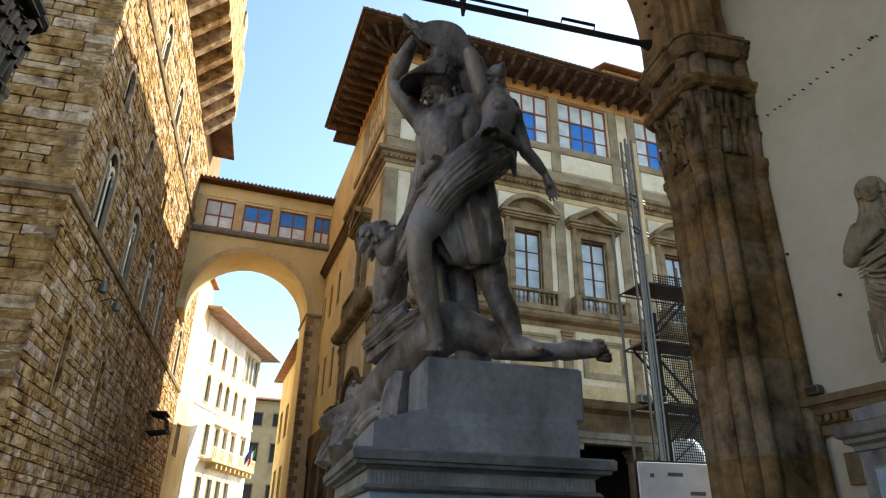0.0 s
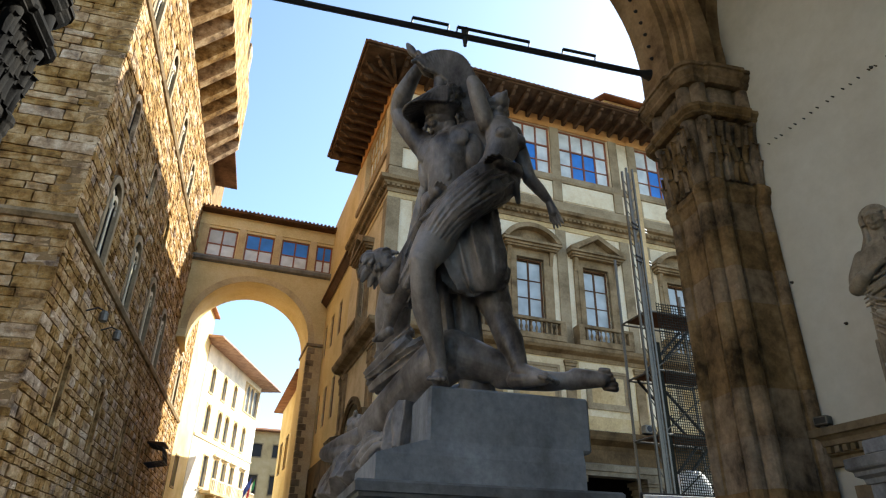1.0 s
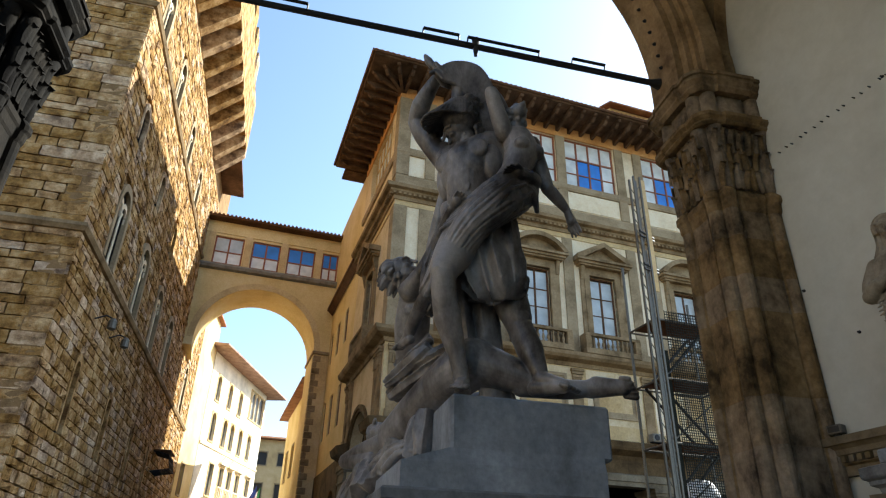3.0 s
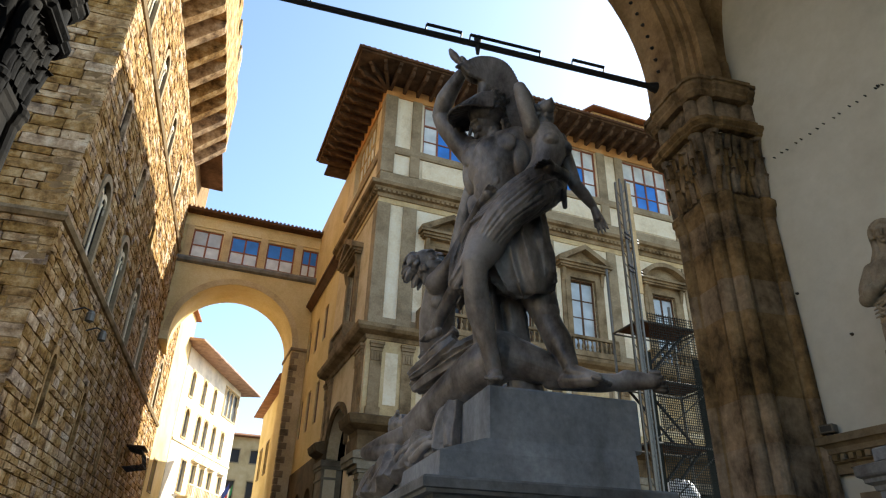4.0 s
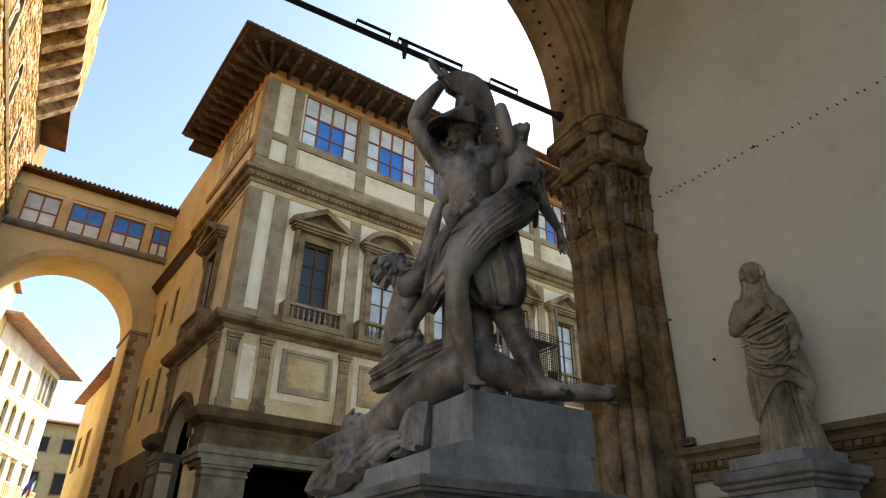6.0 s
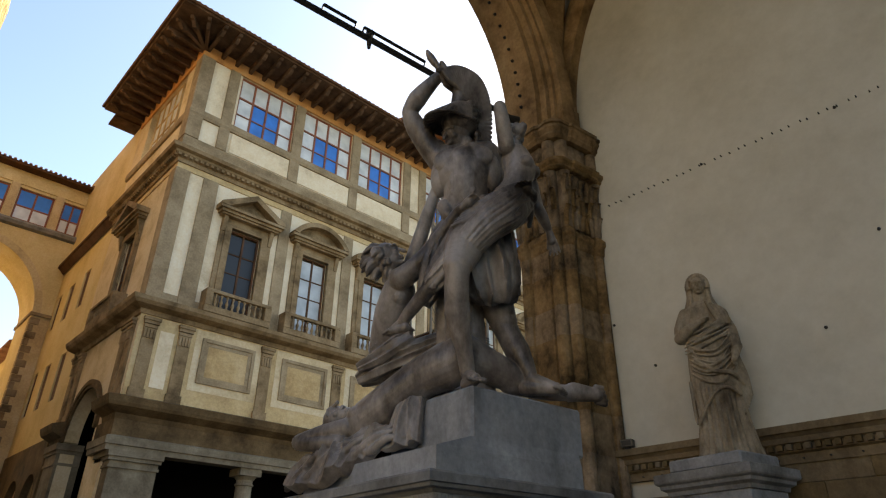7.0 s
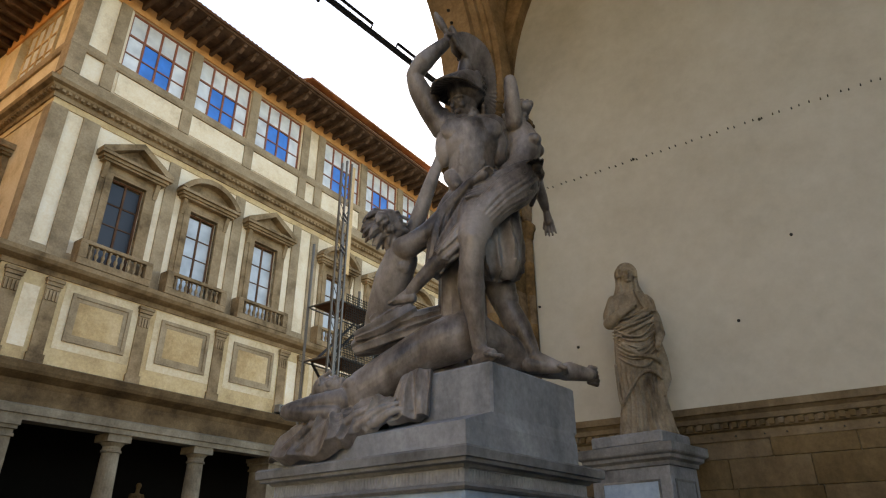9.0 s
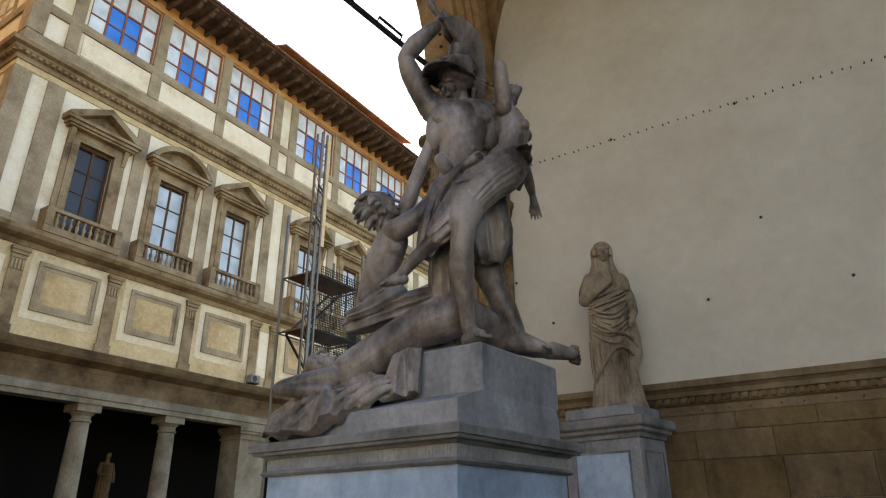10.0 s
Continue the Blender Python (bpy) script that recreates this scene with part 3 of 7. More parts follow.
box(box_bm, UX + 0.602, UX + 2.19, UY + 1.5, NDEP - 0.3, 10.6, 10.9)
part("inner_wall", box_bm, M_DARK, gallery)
for y in (28.75, 29.45, 35.2, 36.1):
    put("mezzanine_pilaster", mez, gallery, (UX, y, 0), -90)


# eaves: soffit boards, carved rafters and tiles
bm = bmesh.new()
sweep(bm, [(UX, NDEP + 0.6), (UX, UY), (UEND, UY)], [(-0.6, 26.7), (2.12, 26.7), (2.17, 26.78), (2.17, 26.86), (-0.6, 27.6)])
part("eave_board", bm, M_RAFTER, gallery, "weathered wooden eaves")


def rafter():
    bm = bmesh.new()
    pts = [(0.0, 26.9), (-2.1, 26.9), (-2.14, 26.84), (-2.06, 26.74), (-1.9, 26.72), (-1.8, 26.6), (-1.66, 26.5), (-1.5, 26.55), (-1.4, 26.62), (-1.2, 26.58), (-0.3, 26.5), (0.0, 26.5)]
    extrude(bm, pts, "x", -0.09, 0.09)
    return mesh_of(bm, "rafter", M_RAFTER)


raf = rafter()
x = UX + 0.1
while x < UEND:
    put("rafter", raf, gallery, (x, UY + 0.07, -0.2))
    x += 0.8
y = UY + 0.15
while y < NDEP:
    put("rafter", raf, gallery, (UX + 0.07, y, -0.2), -90)
    y += 0.8
put("rafter", raf, gallery, (UX, UY, -0.2), -45)
for d in (-22, -68):
    put("rafter", raf, gallery, (UX, UY, -0.2), d)
gut = bmesh.new()
sweep(gut, [(UX, NDEP + 0.6), (UX, UY), (UEND, UY)], [(2.15, 26.8), (2.27, 26.76), (2.33, 26.86), (2.17, 26.9)])
part("gutter", gut, M_DKWOOD, gallery, "dark gutter")


def roof_tile(n=7, length=0.5, r=0.1):
    bm = bmesh.new()
    lo, hi = [], []
    for k in range(n):
        a = math.pi * k / (n - 1)
        lo.append(bm.verts.new((r * math.cos(a), 0, r * math.sin(a) * 0.9)))
        hi.append(bm.verts.new((r * 0.8 * math.cos(a), length, r * 0.8 * math.sin(a) * 0.9 + length * 0.26)))
    for k in range(n - 1):
        bm.faces.new((lo[k], lo[k + 1], hi[k + 1], hi[k]))
    bm.faces.new(lo)
    return mesh_of(bm, "roof_tile", M_TILE)


tile = roof_tile()
x = UX - 2.1
while x < UX + 34:
    put("roof_tile", tile, gallery, (x, UY - 2.29, 26.86))
    x += 0.3
y = UY - 2.1
while y < NDEP + 0.5:
    put("roof_tile", tile, gallery, (UX - 2.29, y, 26.86), -90)
    y += 0.3
bm = bmesh.new()
sweep(bm, [(UX, NDEP + 0.6), (UX, UY), (UEND, UY)], [(2.22, 26.85), (2.17, 26.92), (-5.0, 29.0), (-5.0, 26.8)])
part("roof", bm, M_TILE, gallery, "low terracotta roof")
# raised skylight roof further along
bm = bmesh.new()
extrude(bm, [(UY + 0.3, 27.2), (UY + 0.3, 29.7), (UY + 3.0, 30.8), (UY + 7, 29.3), (UY + 7, 27.2)], "x", UX + 14, UX + 27)
part("raised_roof", bm, M_YELLOW, gallery, "raised roof part with pale wall")
bm = bmesh.new()
extrude(bm, [(UY - 0.4, 29.52), (UY - 0.4, 29.64), (UY + 3.0, 30.97), (UY + 7.4, 29.4), (UY + 7.4, 29.3), (UY + 3, 30.83)], "x", UX + 13.6, UX + 27.4)
part("raised_roof_tiles", bm, M_TILE, gallery)
# window-side wall towards the bridge
bm = bmesh.new()
rear_holes = [(39.2, 40.2, 15.3, 17.6), (42.0, 43.0, 15.3, 17.6), (44.6, 45.4, 15.3, 17.6), (39.2, 40.2, 10.0, 12.6), (42.0, 43.0, 10.0, 12.6), (44.6, 45.4, 10.0, 12.6)]
holed_wall(bm, NDEP, 46.3, 7.8, 26.5, rear_holes, UX + 0.05, UX + 0.6, lambda u, d, v: (d, u, v))
part("rear_wall", bm, M_YELLOW, gallery, "plain yellow plaster wall")
bm = bmesh.new()
for c in (38.8, 42.0, 45.2):
    arch_wall(bm, max(NDEP + 0.002, c - 1.598), min(46.3, c + 1.598), c, 1.05, 5.2, -0.6, 7.796, -0.04, 0.5, 16)
bmesh.ops.transform(bm, matrix=SIDE, verts=bm.verts[:])
part("rear_ground_storey", bm, M_DKTRIM, gallery, "brown stone ground storey with blind arches")
part("rear_ground_field", one_box(UX + 0.3, UX + 0.55, NDEP + 0.01, 46.2, -0.6, 7.79), M_OCHRE, gallery)
# Dark sheets close the holes and stand in for unlit openings.
for h in rear_holes:
    part("shutter", one_box(UX + 0.13, UX + 0.18, h[0], h[1], h[2], h[3]), M_DKWOOD, gallery, "dark closed shutter")
bm = bmesh.new()
sweep(bm, [(UX, 46.2), (UX, NDEP + 0.01)], [(0.0, 19.4), (0.35, 19.75), (0.42, 19.75), (0.42, 19.95), (0.0, 20.2)])
part("rear_cornice", bm, M_DKWOOD, gallery, "brown moulding")
bm = bmesh.new()
extrude(bm, [(UX - 1.5, 26.6), (UX - 1.5, 26.75), (UX + 4, 28.5), (UX + 4, 26.6)], "y", NDEP + 0.61, 38.4)
part("rear_roof", bm, M_RAFTER, gallery)


# ---- covered bridge over the side street ----
bridge = empty("covered_bridge", label="yellow covered bridge with a round arch and tiled roof", category="bridge")
BY0, BY1 = 46.0, 49.7
BX0, BX1 = -3.8, 6.45
bm = bmesh.new()
arch_wall(bm, BX0, BX1, 1.2, 4.15, 16.5, 15.9, 21.9, BY0, BY1, 32)
box(bm, 5.352, BX1, BY0, BY1, -0.6, 15.898)
part("arch", bm, M_YELLOW, bridge, "yellow plaster arch")
bm = bmesh.new()
arc = arch_points(1.2, 16.5, 4.15, 30) 
arc2 = arch_points(1.2, 16.5, 4.6, 30)
extrude(bm, arc + arc2[::-1], "y", BY0 - 0.03, BY0 + 0.01)
part("arch_band", bm, M_CREAM, bridge)
bm = bmesh.new()
sweep(bm, [(BX0, BY0), (BX1, BY0)], [(0, 21.7), (0.25, 21.8), (0.32, 22.0), (0.25, 22.15), (0, 22.2)])
part("sill_course", bm, M_LEDGE, bridge, "dark weathered sill course")
bholes = [(-2.85, -0.75, 22.25, 24.5), (-0.15, 1.95, 22.25, 24.5), (2.5, 4.6, 22.25, 24.5), (5.15, 6.4, 22.25, 24.5)]
bm = bmesh.new()
holed_wall(bm, BX0, BX1, 21.9, 25.7, bholes, BY0, BY0 + 0.4, lambda u, d, v: (u, d, v))
holed_wall(bm, BX0, BX1, 21.9, 25.7, bholes, BY1 - 0.4, BY1, lambda u, d, v: (u, d, v))
part("upper_wall", bm, M_YELLOW, bridge)
for h in bholes:
    w = new("window")
    w.parent = bridge
    w["label"] = "brown wooden four-light window"
    bmf = bmesh.new()
    cxm = (h[0] + h[1]) / 2
    for a in ((h[0], h[0] + 0.12), (cxm - 0.06, cxm + 0.06), (h[1] - 0.12, h[1])):
        box(bmf, a[0], a[1], BY0 + 0.1, BY0 + 0.2, h[2], h[3])
    for z in (h[2], 23.2, h[3] - 0.12):
        box(bmf, h[0] + 0.12, cxm - 0.06, BY0 + 0.11, BY0 + 0.19, z, z + 0.11)
        box(bmf, cxm + 0.06, h[1] - 0.12, BY0 + 0.11, BY0 + 0.19, z, z + 0.11)
    part("window_frame", bmf, M_WOOD, w)
    for a, b in ((h[0] + 0.12, cxm - 0.06), (cxm + 0.06, h[1] - 0.12)):
        part("pane", one_box(a, b, BY0 + 0.14, BY0 + 0.155, 23.31, h[3] - 0.12), M_BLUE if h[0] > -1 else M_GREYPANE, w)
        part("pane", one_box(a, b, BY0 + 0.14, BY0 + 0.155, h[2] + 0.11, 23.2), M_WHITEPANE, w)
for x in (-3.1, -0.45, 2.22, 4.87):
    part("pilaster", one_box(x - 0.24, x + 0.24, BY0 - 0.1, BY0 + 0.02, 22.2, 24.7), M_CREAM, bridge)
bm = bmesh.new()
sweep(bm, [(BX0, BY0), (BX1, BY0)], [(0, 24.7), (0.08, 24.7), (0.1, 25.5), (0, 25.5)])
part("frieze", bm, M_YELLOW, bridge)
bm = bmesh.new()
extrude(bm, [(BY0 - 0.8, 25.7), (BY0 - 0.85, 25.85), ((BY0 + BY1) / 2, 27.0), (BY1 + 0.85, 25.85), (BY1 + 0.8, 25.7)], "x", BX0 + 0.2, BX1)
part("roof", bm, M_DKWOOD, bridge, "tiled roof on dark eaves")
x = BX0 + 0.3
while x < BX1:
    put("roof_tile", tile, bridge, (x, BY0 - 0.95, 25.84))
    x += 0.3
part("bridge_pier", one_box(5.36, 6.44, BY0 - 0.12, BY0 - 0.002, -0.6, 16.3), M_CREAM, bridge)
bm = bmesh.new()
box(bm, 5.25, 6.44, BY0 - 0.25, BY1 + 0.1, 16.3, 16.5)
part("impost", bm, M_TRIM, bridge)
z = 0.0
qa = mesh_of(one_box(0, 0.55, -0.05, 0.4, 0, 0.42, 0.02), "quoin", M_TRIM)
qb = mesh_of(one_box(0, 0.3, -0.05, 0.4, 0, 0.42, 0.02), "quoin", M_TRIM)
k = 0
while z < 16:
    put("quoin", qa if k % 2 else qb, bridge, (5.34, BY0 - 0.12, z))
    z += 0.45
    k += 1


# ---- Loggia: floor, back wall, dado ----
WX = 7.04
tagged(part("floor", one_box(-5.2, WX + 0.8, -34, 9.2, -0.6, 0.0), M_FLOOR), "worn stone floor of the open hall", "floor", kind="structure")
bm = bmesh.new()
box(bm, WX, WX + 0.8, -34, 6.9, 3.2, 17.5)
box(bm, WX + 0.05, WX + 0.8, -34, 6.9, -0.6, 3.2)
wall = tagged(part("wall_south", bm, M_LOGGIA), "high pale plaster back wall over a stone dado", "wall", kind="structure")
bm = bmesh.new()
sweep(bm, [(WX, 6.7), (WX, -34)], [(-0.05, 2.82), (0.03, 2.82), (0.035, 2.93), (0.075, 2.95), (0.075, 3.03), (0.12, 3.05), (0.13, 3.11), (0.17, 3.15), (0.2, 3.16), (0.2, 3.25), (-0.05, 3.27)])
tagged(part("trim_dado", bm, M_DADO, wall, "moulded stone dado cornice"), kind="structure")
bm = bmesh.new()
y = 6.6
while y > -12:
    box(bm, WX - 0.13, WX - 0.07, y - 0.065, y, 2.965, 3.035)
    y -= 0.11
tagged(part("trim_beads", bm, M_DADO, wall), kind="stuff")
bm = bmesh.new()
box(bm, -5.2, WX, -34.8, -34, -0.6, 17.5)
tagged(part("wall_west", bm, M_LOGGIA), "pale plaster end wall", "wall", kind="structure")


# ---- Loggia: piers, arches, vaults ----
def capital(bm, prof, centre, plan):
    """A compound capital: the plan outline scaled by a profile of (scale, z)."""
    rings = []
    for s, z in prof:
        rings.append([bm.verts.new((centre[0] + p[0] * s, centre[1] + p[1] * s, z)) for p in plan])
    n = len(plan)
    for a, b in zip(rings, rings[1:]):
        for k in range(n):
            bm.faces.new((a[k], a[(k + 1) % n], b[(k + 1) % n], b[k]))
    bm.faces.new(rings[0][::-1])
    bm.faces.new(rings[-1])


def compound_plan(h=0.78):
    """Square pier with round shafts at the corners and on the faces."""
    out = []
    def shaft(cx, cy, r, a0, a1, n=7):
        for k in range(n + 1):
            a = radians(a0 + (a1 - a0) * k / n)
            out.append((cx + r * math.cos(a), cy + r * math.sin(a)))
    for q in range(4):
        seg = []
        out_before = len(out)
        r = 0.17
        shaft(h, -0.55, r, -100, 80)
        out.append((h - 0.02, -0.34))
        out.append((h + 0.06, -0.3))
        out.append((h + 0.06, 0.3))
        out.append((h - 0.02, 0.34))
        shaft(h, 0.55, r, -80, 100)
        out.append((h - 0.16, h - 0.1))
        out.append((h - 0.04, h - 0.04))
        out.append((h - 0.1, h - 0.16 + 0.0))
        new_pts = out[out_before:]
        del out[out_before:]
        a = math.pi / 2 * q
        new_pts = new_pts[:-1]
        out.extend((p[0] * math.cos(a) - p[1] * math.sin(a), p[0] * math.sin(a) + p[1] * math.cos(a)) for p in new_pts)
    return out


PLAN = compound_plan()
ABACUS = []
for q in range(4):
    for x, y in ((0.95, -0.72), (0.95, -0.45), (1.0, -0.4), (1.0, 0.4), (0.95, 0.45), (0.95, 0.72), (0.86, 0.86)):
        ABACUS.append((x * math.cos(math.pi / 2 * q) - y * math.sin(math.pi / 2 * q), x * math.sin(math.pi / 2 * q) + y * math.cos(math.pi / 2 * q)))


def leaf(bm, m, w, h, curl):
    """One carved leaf: a bent, ribbed blade with a rolled tip."""
    rows = []
    for i in range(6):
        t = i / 5
        z = h * min(1, t * 1.15) - (0.16 * h if t > 0.95 else 0)
        out = curl * (t ** 3)
        ww = w * (0.55 + 0.9 * t - 1.15 * t * t)
        rows.append([bm.verts.new(m @ Vector((x * ww, -out - (0.03 if abs(x) < 0.4 else 0) + 0.05 * abs(x), z))) for x in (-1, -0.4, 0, 0.4, 1)])
    for a, b in zip(rows, rows[1:]):
        for k in range(4):
            bm.faces.new((a[k], a[k + 1], b[k + 1], b[k]))


DRUMS = (0.9, 1.45, 2.05, 2.55, 3.15, 3.75, 4.25, 4.9, 5.4, 6.0, 6.45, 6.85)
DRUM = {}
for mt in (M_PIER, M_SHADEPIER):
    for k, z in enumerate(DRUMS[:-1]):
        db = bmesh.new()
        e = DRUMS[k + 1]
        capital(db, [(0.995, z + 0.002), (1.0, z + 0.006), (1.0, e - 0.004), (0.995, e)], (0, 0), PLAN)
        DRUM[id(mt), k] = mesh_of(db, "drum", mt)
LEAF = {}
for mt in (M_PIER, M_SHADEPIER):
    lb = bmesh.new()
    leaf(lb, Matrix.Identity(4), 0.17, 0.5, 0.13)
    for v in list(lb.verts):
        v.co.y += 0.02 * math.sin(30 * v.co.x)
    LEAF[id(mt)] = mesh_of(lb, "leaf", mt, True)


LEVELS = (6.45, 6.8, 7.88, 8.08, 8.6, 8.87)   # astragal, leaves, lower moulding, band, abacus, top


def loggia_pier(x, y, rz=0.0, label="", size=0.8, M_PIER=M_PIER):
    za, zl, zm, zb, zc, zt = LEVELS
    p = empty("stone_pier", (x, y, 0), rz, label=label or "tall compound sandstone pier with carved leaf capital", category="pier")
    bm = bmesh.new()
    capital(bm, [(0.97, 0.9), (0.97, za)], (0, 0), PLAN)
    part("shaft", bm, M_PIER, p, "streaked brown sandstone shaft")
    for k, z in enumerate(DRUMS[:-2]):
        put("drum", DRUM[id(M_PIER), k], p)
    bm = bmesh.new()
    capital(bm, [(1.3, 0.0), (1.3, 0.35), (1.18, 0.45), (1.2, 0.7), (1.05, 0.9)], (0, 0), PLAN)
    part("base", bm, M_PIER, p)
    bm = bmesh.new()
    capital(bm, [(1.0, za), (1.03, za + 0.04), (1.05, za + 0.16), (1.09, za + 0.2), (1.09, za + 0.28), (1.0, zl)], (0, 0), PLAN)
    part("astragal", bm, M_PIER, p)
    bm = bmesh.new()
    capital(bm, [(1.0, zl), (1.02, zl + 0.5), (1.06, zl + 0.9), (1.12, zm)], (0, 0), PLAN)
    part("capital", bm, M_PIER, p, "carved leaf capital", True)
    rng = random.Random(5)
    for row, (z, s, n) in enumerate(((zl, 1.0, 7), (zl + 0.32, 1.02, 7), (zl + 0.6, 1.05, 7))):
        for q in range(4):
            for k in range(n):
                u = -0.72 + 1.44 * (k + 0.5 * (row % 2) + 0.25) / n
                m = Matrix.Rotation(math.pi / 2 * q, 4, "Z") @ Matrix.Translation((u * s, -0.93 * s, z)) @ Matrix.Rotation(rng.uniform(-0.3, 0.3), 4, "Z") @ Matrix.Rotation(rng.uniform(-0.25, 0.25), 4, "Y") @ Matrix.Scale(rng.uniform(0.7, 0.95), 4)
                ob = put("leaf", LEAF[id(M_PIER)], p)
                ob.matrix_basis = m
    bm = bmesh.new()
    capital(bm, [(1.1, zm), (1.16, zm + 0.03), (1.16, zm + 0.06), (1.24, zm + 0.11), (1.24, zm + 0.17), (1.1, zb)], (0, 0), ABACUS)
    part("lower_abacus", bm, M_PIER, p, "moulded abacus course")
    bm = bmesh.new()
    capital(bm, [(1.08, zb), (1.08, zc - 0.06)], (0, 0), PLAN)
    part("frieze_block", bm, M_PIER, p, "carved block between two mouldings", True)
    bm = bmesh.new()
    capital(bm, [(1.08, zc - 0.06), (1.16, zc), (1.16, zc + 0.04), (1.24, zc + 0.11), (1.24, zc + 0.17), (1.29, zc + 0.18), (1.29, zt - 0.03), (1.1, zt)], (0, 0), ABACUS)
    part("abacus", bm, M_PIER, p, "moulded abacus block")
    bm = bmesh.new()
    capital(bm, [(0.8, zt), (0.8, 9.6)], (0, 0), PLAN)
    part("impost", bm, M_ARCH, p, "sandstone springing block of the arch", True)
    p.scale = (size, size, 1)
    return p


SPX, SPY = 6.68, 7.05       # respond by the back wall
NPX, NPY = -3.85, 8.3        # corner pier towards the square
ARCH_ROT = math.degrees(math.atan2(SPY - NPY, SPX - NPX))
loggia_pier(SPX, SPY, ARCH_ROT, "compound sandstone pier with carved capital by the back wall", 0.63)
loggia_pier(NPX, NPY, ARCH_ROT, "corner pier of dark weathered sandstone with leaf capital", 0.65, M_SHADEPIER)
for y in (-4.6, -17.3, -30.0):
    loggia_pier(NPX, y)

half = math.hypot(SPX - NPX, SPY - NPY) / 2
open_r = half - 0.62
arch = empty("arch_east", ((SPX + NPX) / 2, (SPY + NPY) / 2, 0), ARCH_ROT, label="round sandstone arch of the open hall", category="arch", kind="structure")
bm = bmesh.new()
arch_wall(bm, -half - 1.0, half + 1.0, 0, open_r, 9.5, 8.875, 16.6, -0.25, 0.55, 40)
part("arch_wall", bm, M_ARCH, arch, "sandstone arch wall")
bm = bmesh.new()
for o0, o1, y0, y1 in ((0.12, 0.3, -0.4, -0.254), (0.3, 0.62, -0.62, -0.254), (0.22, 0.36, -0.5, -0.402)):
    ra_, rb_ = open_r + o0, open_r + o1
    extrude(bm, [(ra_, 8.88)] + arch_points(0, 9.5, ra_, 40) + [(-ra_, 8.88), (-rb_, 8.88)] + arch_points(0, 9.5, rb_, 40)[::-1] + [(rb_, 8.88)], "y", y0, y1)
part("arch_moulding", bm, M_ARCH, arch, "moulded inner arch ring")
# small iron studs along the soffit
stud = bmesh.new()
lathe(stud, [(0.032, 0), (0.032, 0.03), (0.012, 0.06)], 6)
stud = mesh_of(stud, "stud", M_IRON)
for k in range(52):
    a = radians(2 + 3.4 * k)
    put("stud", stud, arch, (open_r * math.cos(a), 0.12, 9.5 + open_r * math.sin(a)), ry=-90 - math.degrees(a))

for ya, yb in ((7.9, -4.6), (-4.6, -17.3), (-17.3, -30.0)):
    h = (ya - yb) / 2
    bm = bmesh.new()
    arch_wall(bm, -h, h, 0, h - 0.9, 9.5, 9.5, 16.6, -0.5, 0.5, 36)
    part("arch_wall", bm, M_ARCH, tagged(empty("arch_north", (NPX, (ya + yb) / 2, 0), 90), "round sandstone arch open to the square", "arch", kind="structure"))


# vaults: two crossing barrels a bay, with ribs
def vault(x0, x1, y0, y1, spring, name):
    bm = bmesh.new()
    cx, cy, rx, ry = (x0 + x1) / 2, (y0 + y1) / 2, (x1 - x0) / 2, (y1 - y0) / 2
    n = 40
    rise = max(rx, ry)
    def height(x, y):
        a = math.sqrt(max(0, 1 - ((x - cx) / rx) ** 2)) * rise
        b = math.sqrt(max(0, 1 - ((y - cy) / ry) ** 2)) * rise
        return spring + max(a, b)
    g = [[bm.verts.new((cx + rx * -math.cos(math.pi * i / n), cy + ry * -math.cos(math.pi * j / n), height(cx + rx * -math.cos(math.pi * i / n), cy + ry * -math.cos(math.pi * j / n)))) for j in range(n + 1)] for i in range(n + 1)]
    for i in range(n):
        for j in range(n):
            bm.faces.new((g[i][j], g[i + 1][j], g[i + 1][j + 1], g[i][j + 1]))
    tagged(part(name, bm, M_LOGGIA, None, smooth=True), "pale plastered cross vault", "ceiling", kind="structure")
    for s in (1, -1):
        bm = bmesh.new()
        pts = []
        for k in range(41):
            t = -math.cos(math.pi * k / 40)
            x, y = cx + rx * t * 0.985, cy + ry * t * s * 0.985
            pts.append((x, y, spring - 0.1 + math.sqrt(max(0, 1 - (t * 0.985) ** 2)) * rise))
        tube(bm, pts, 0.26, 8)
        tagged(part("vault_rib", bm, M_ARCH), "sandstone diagonal vault rib", "rib", kind="structure")


vault(NPX - 0.3, WX, -4.6, 7.2, 9.6, "ceiling_1")
vault(NPX - 0.3, WX, -17.3, -4.6, 9.6, "ceiling_2")
vault(NPX - 0.3, WX, -30.0, -17.3, 9.6, "ceiling_3")
# Added out of view: keeps light from leaking down through the vaults.
tagged(part("roof_slab", one_box(-5.0, WX + 0.8, -34.8, 7.4, 16.9, 17.4), M_LOGGIA), "flat roof over the vaults", "roof", kind="structure")
# wall rib against the back wall
bm = bmesh.new()
extrude(bm, arch_points(1.0, 9.5, 5.65, 40) + arch_points(1.0, 9.5, 6.1, 40)[::-1], "x", WX - 0.25, WX + 0.02)
tagged(part("wall_rib", bm, M_ARCH), "sandstone rib along the back wall", "rib", kind="structure")

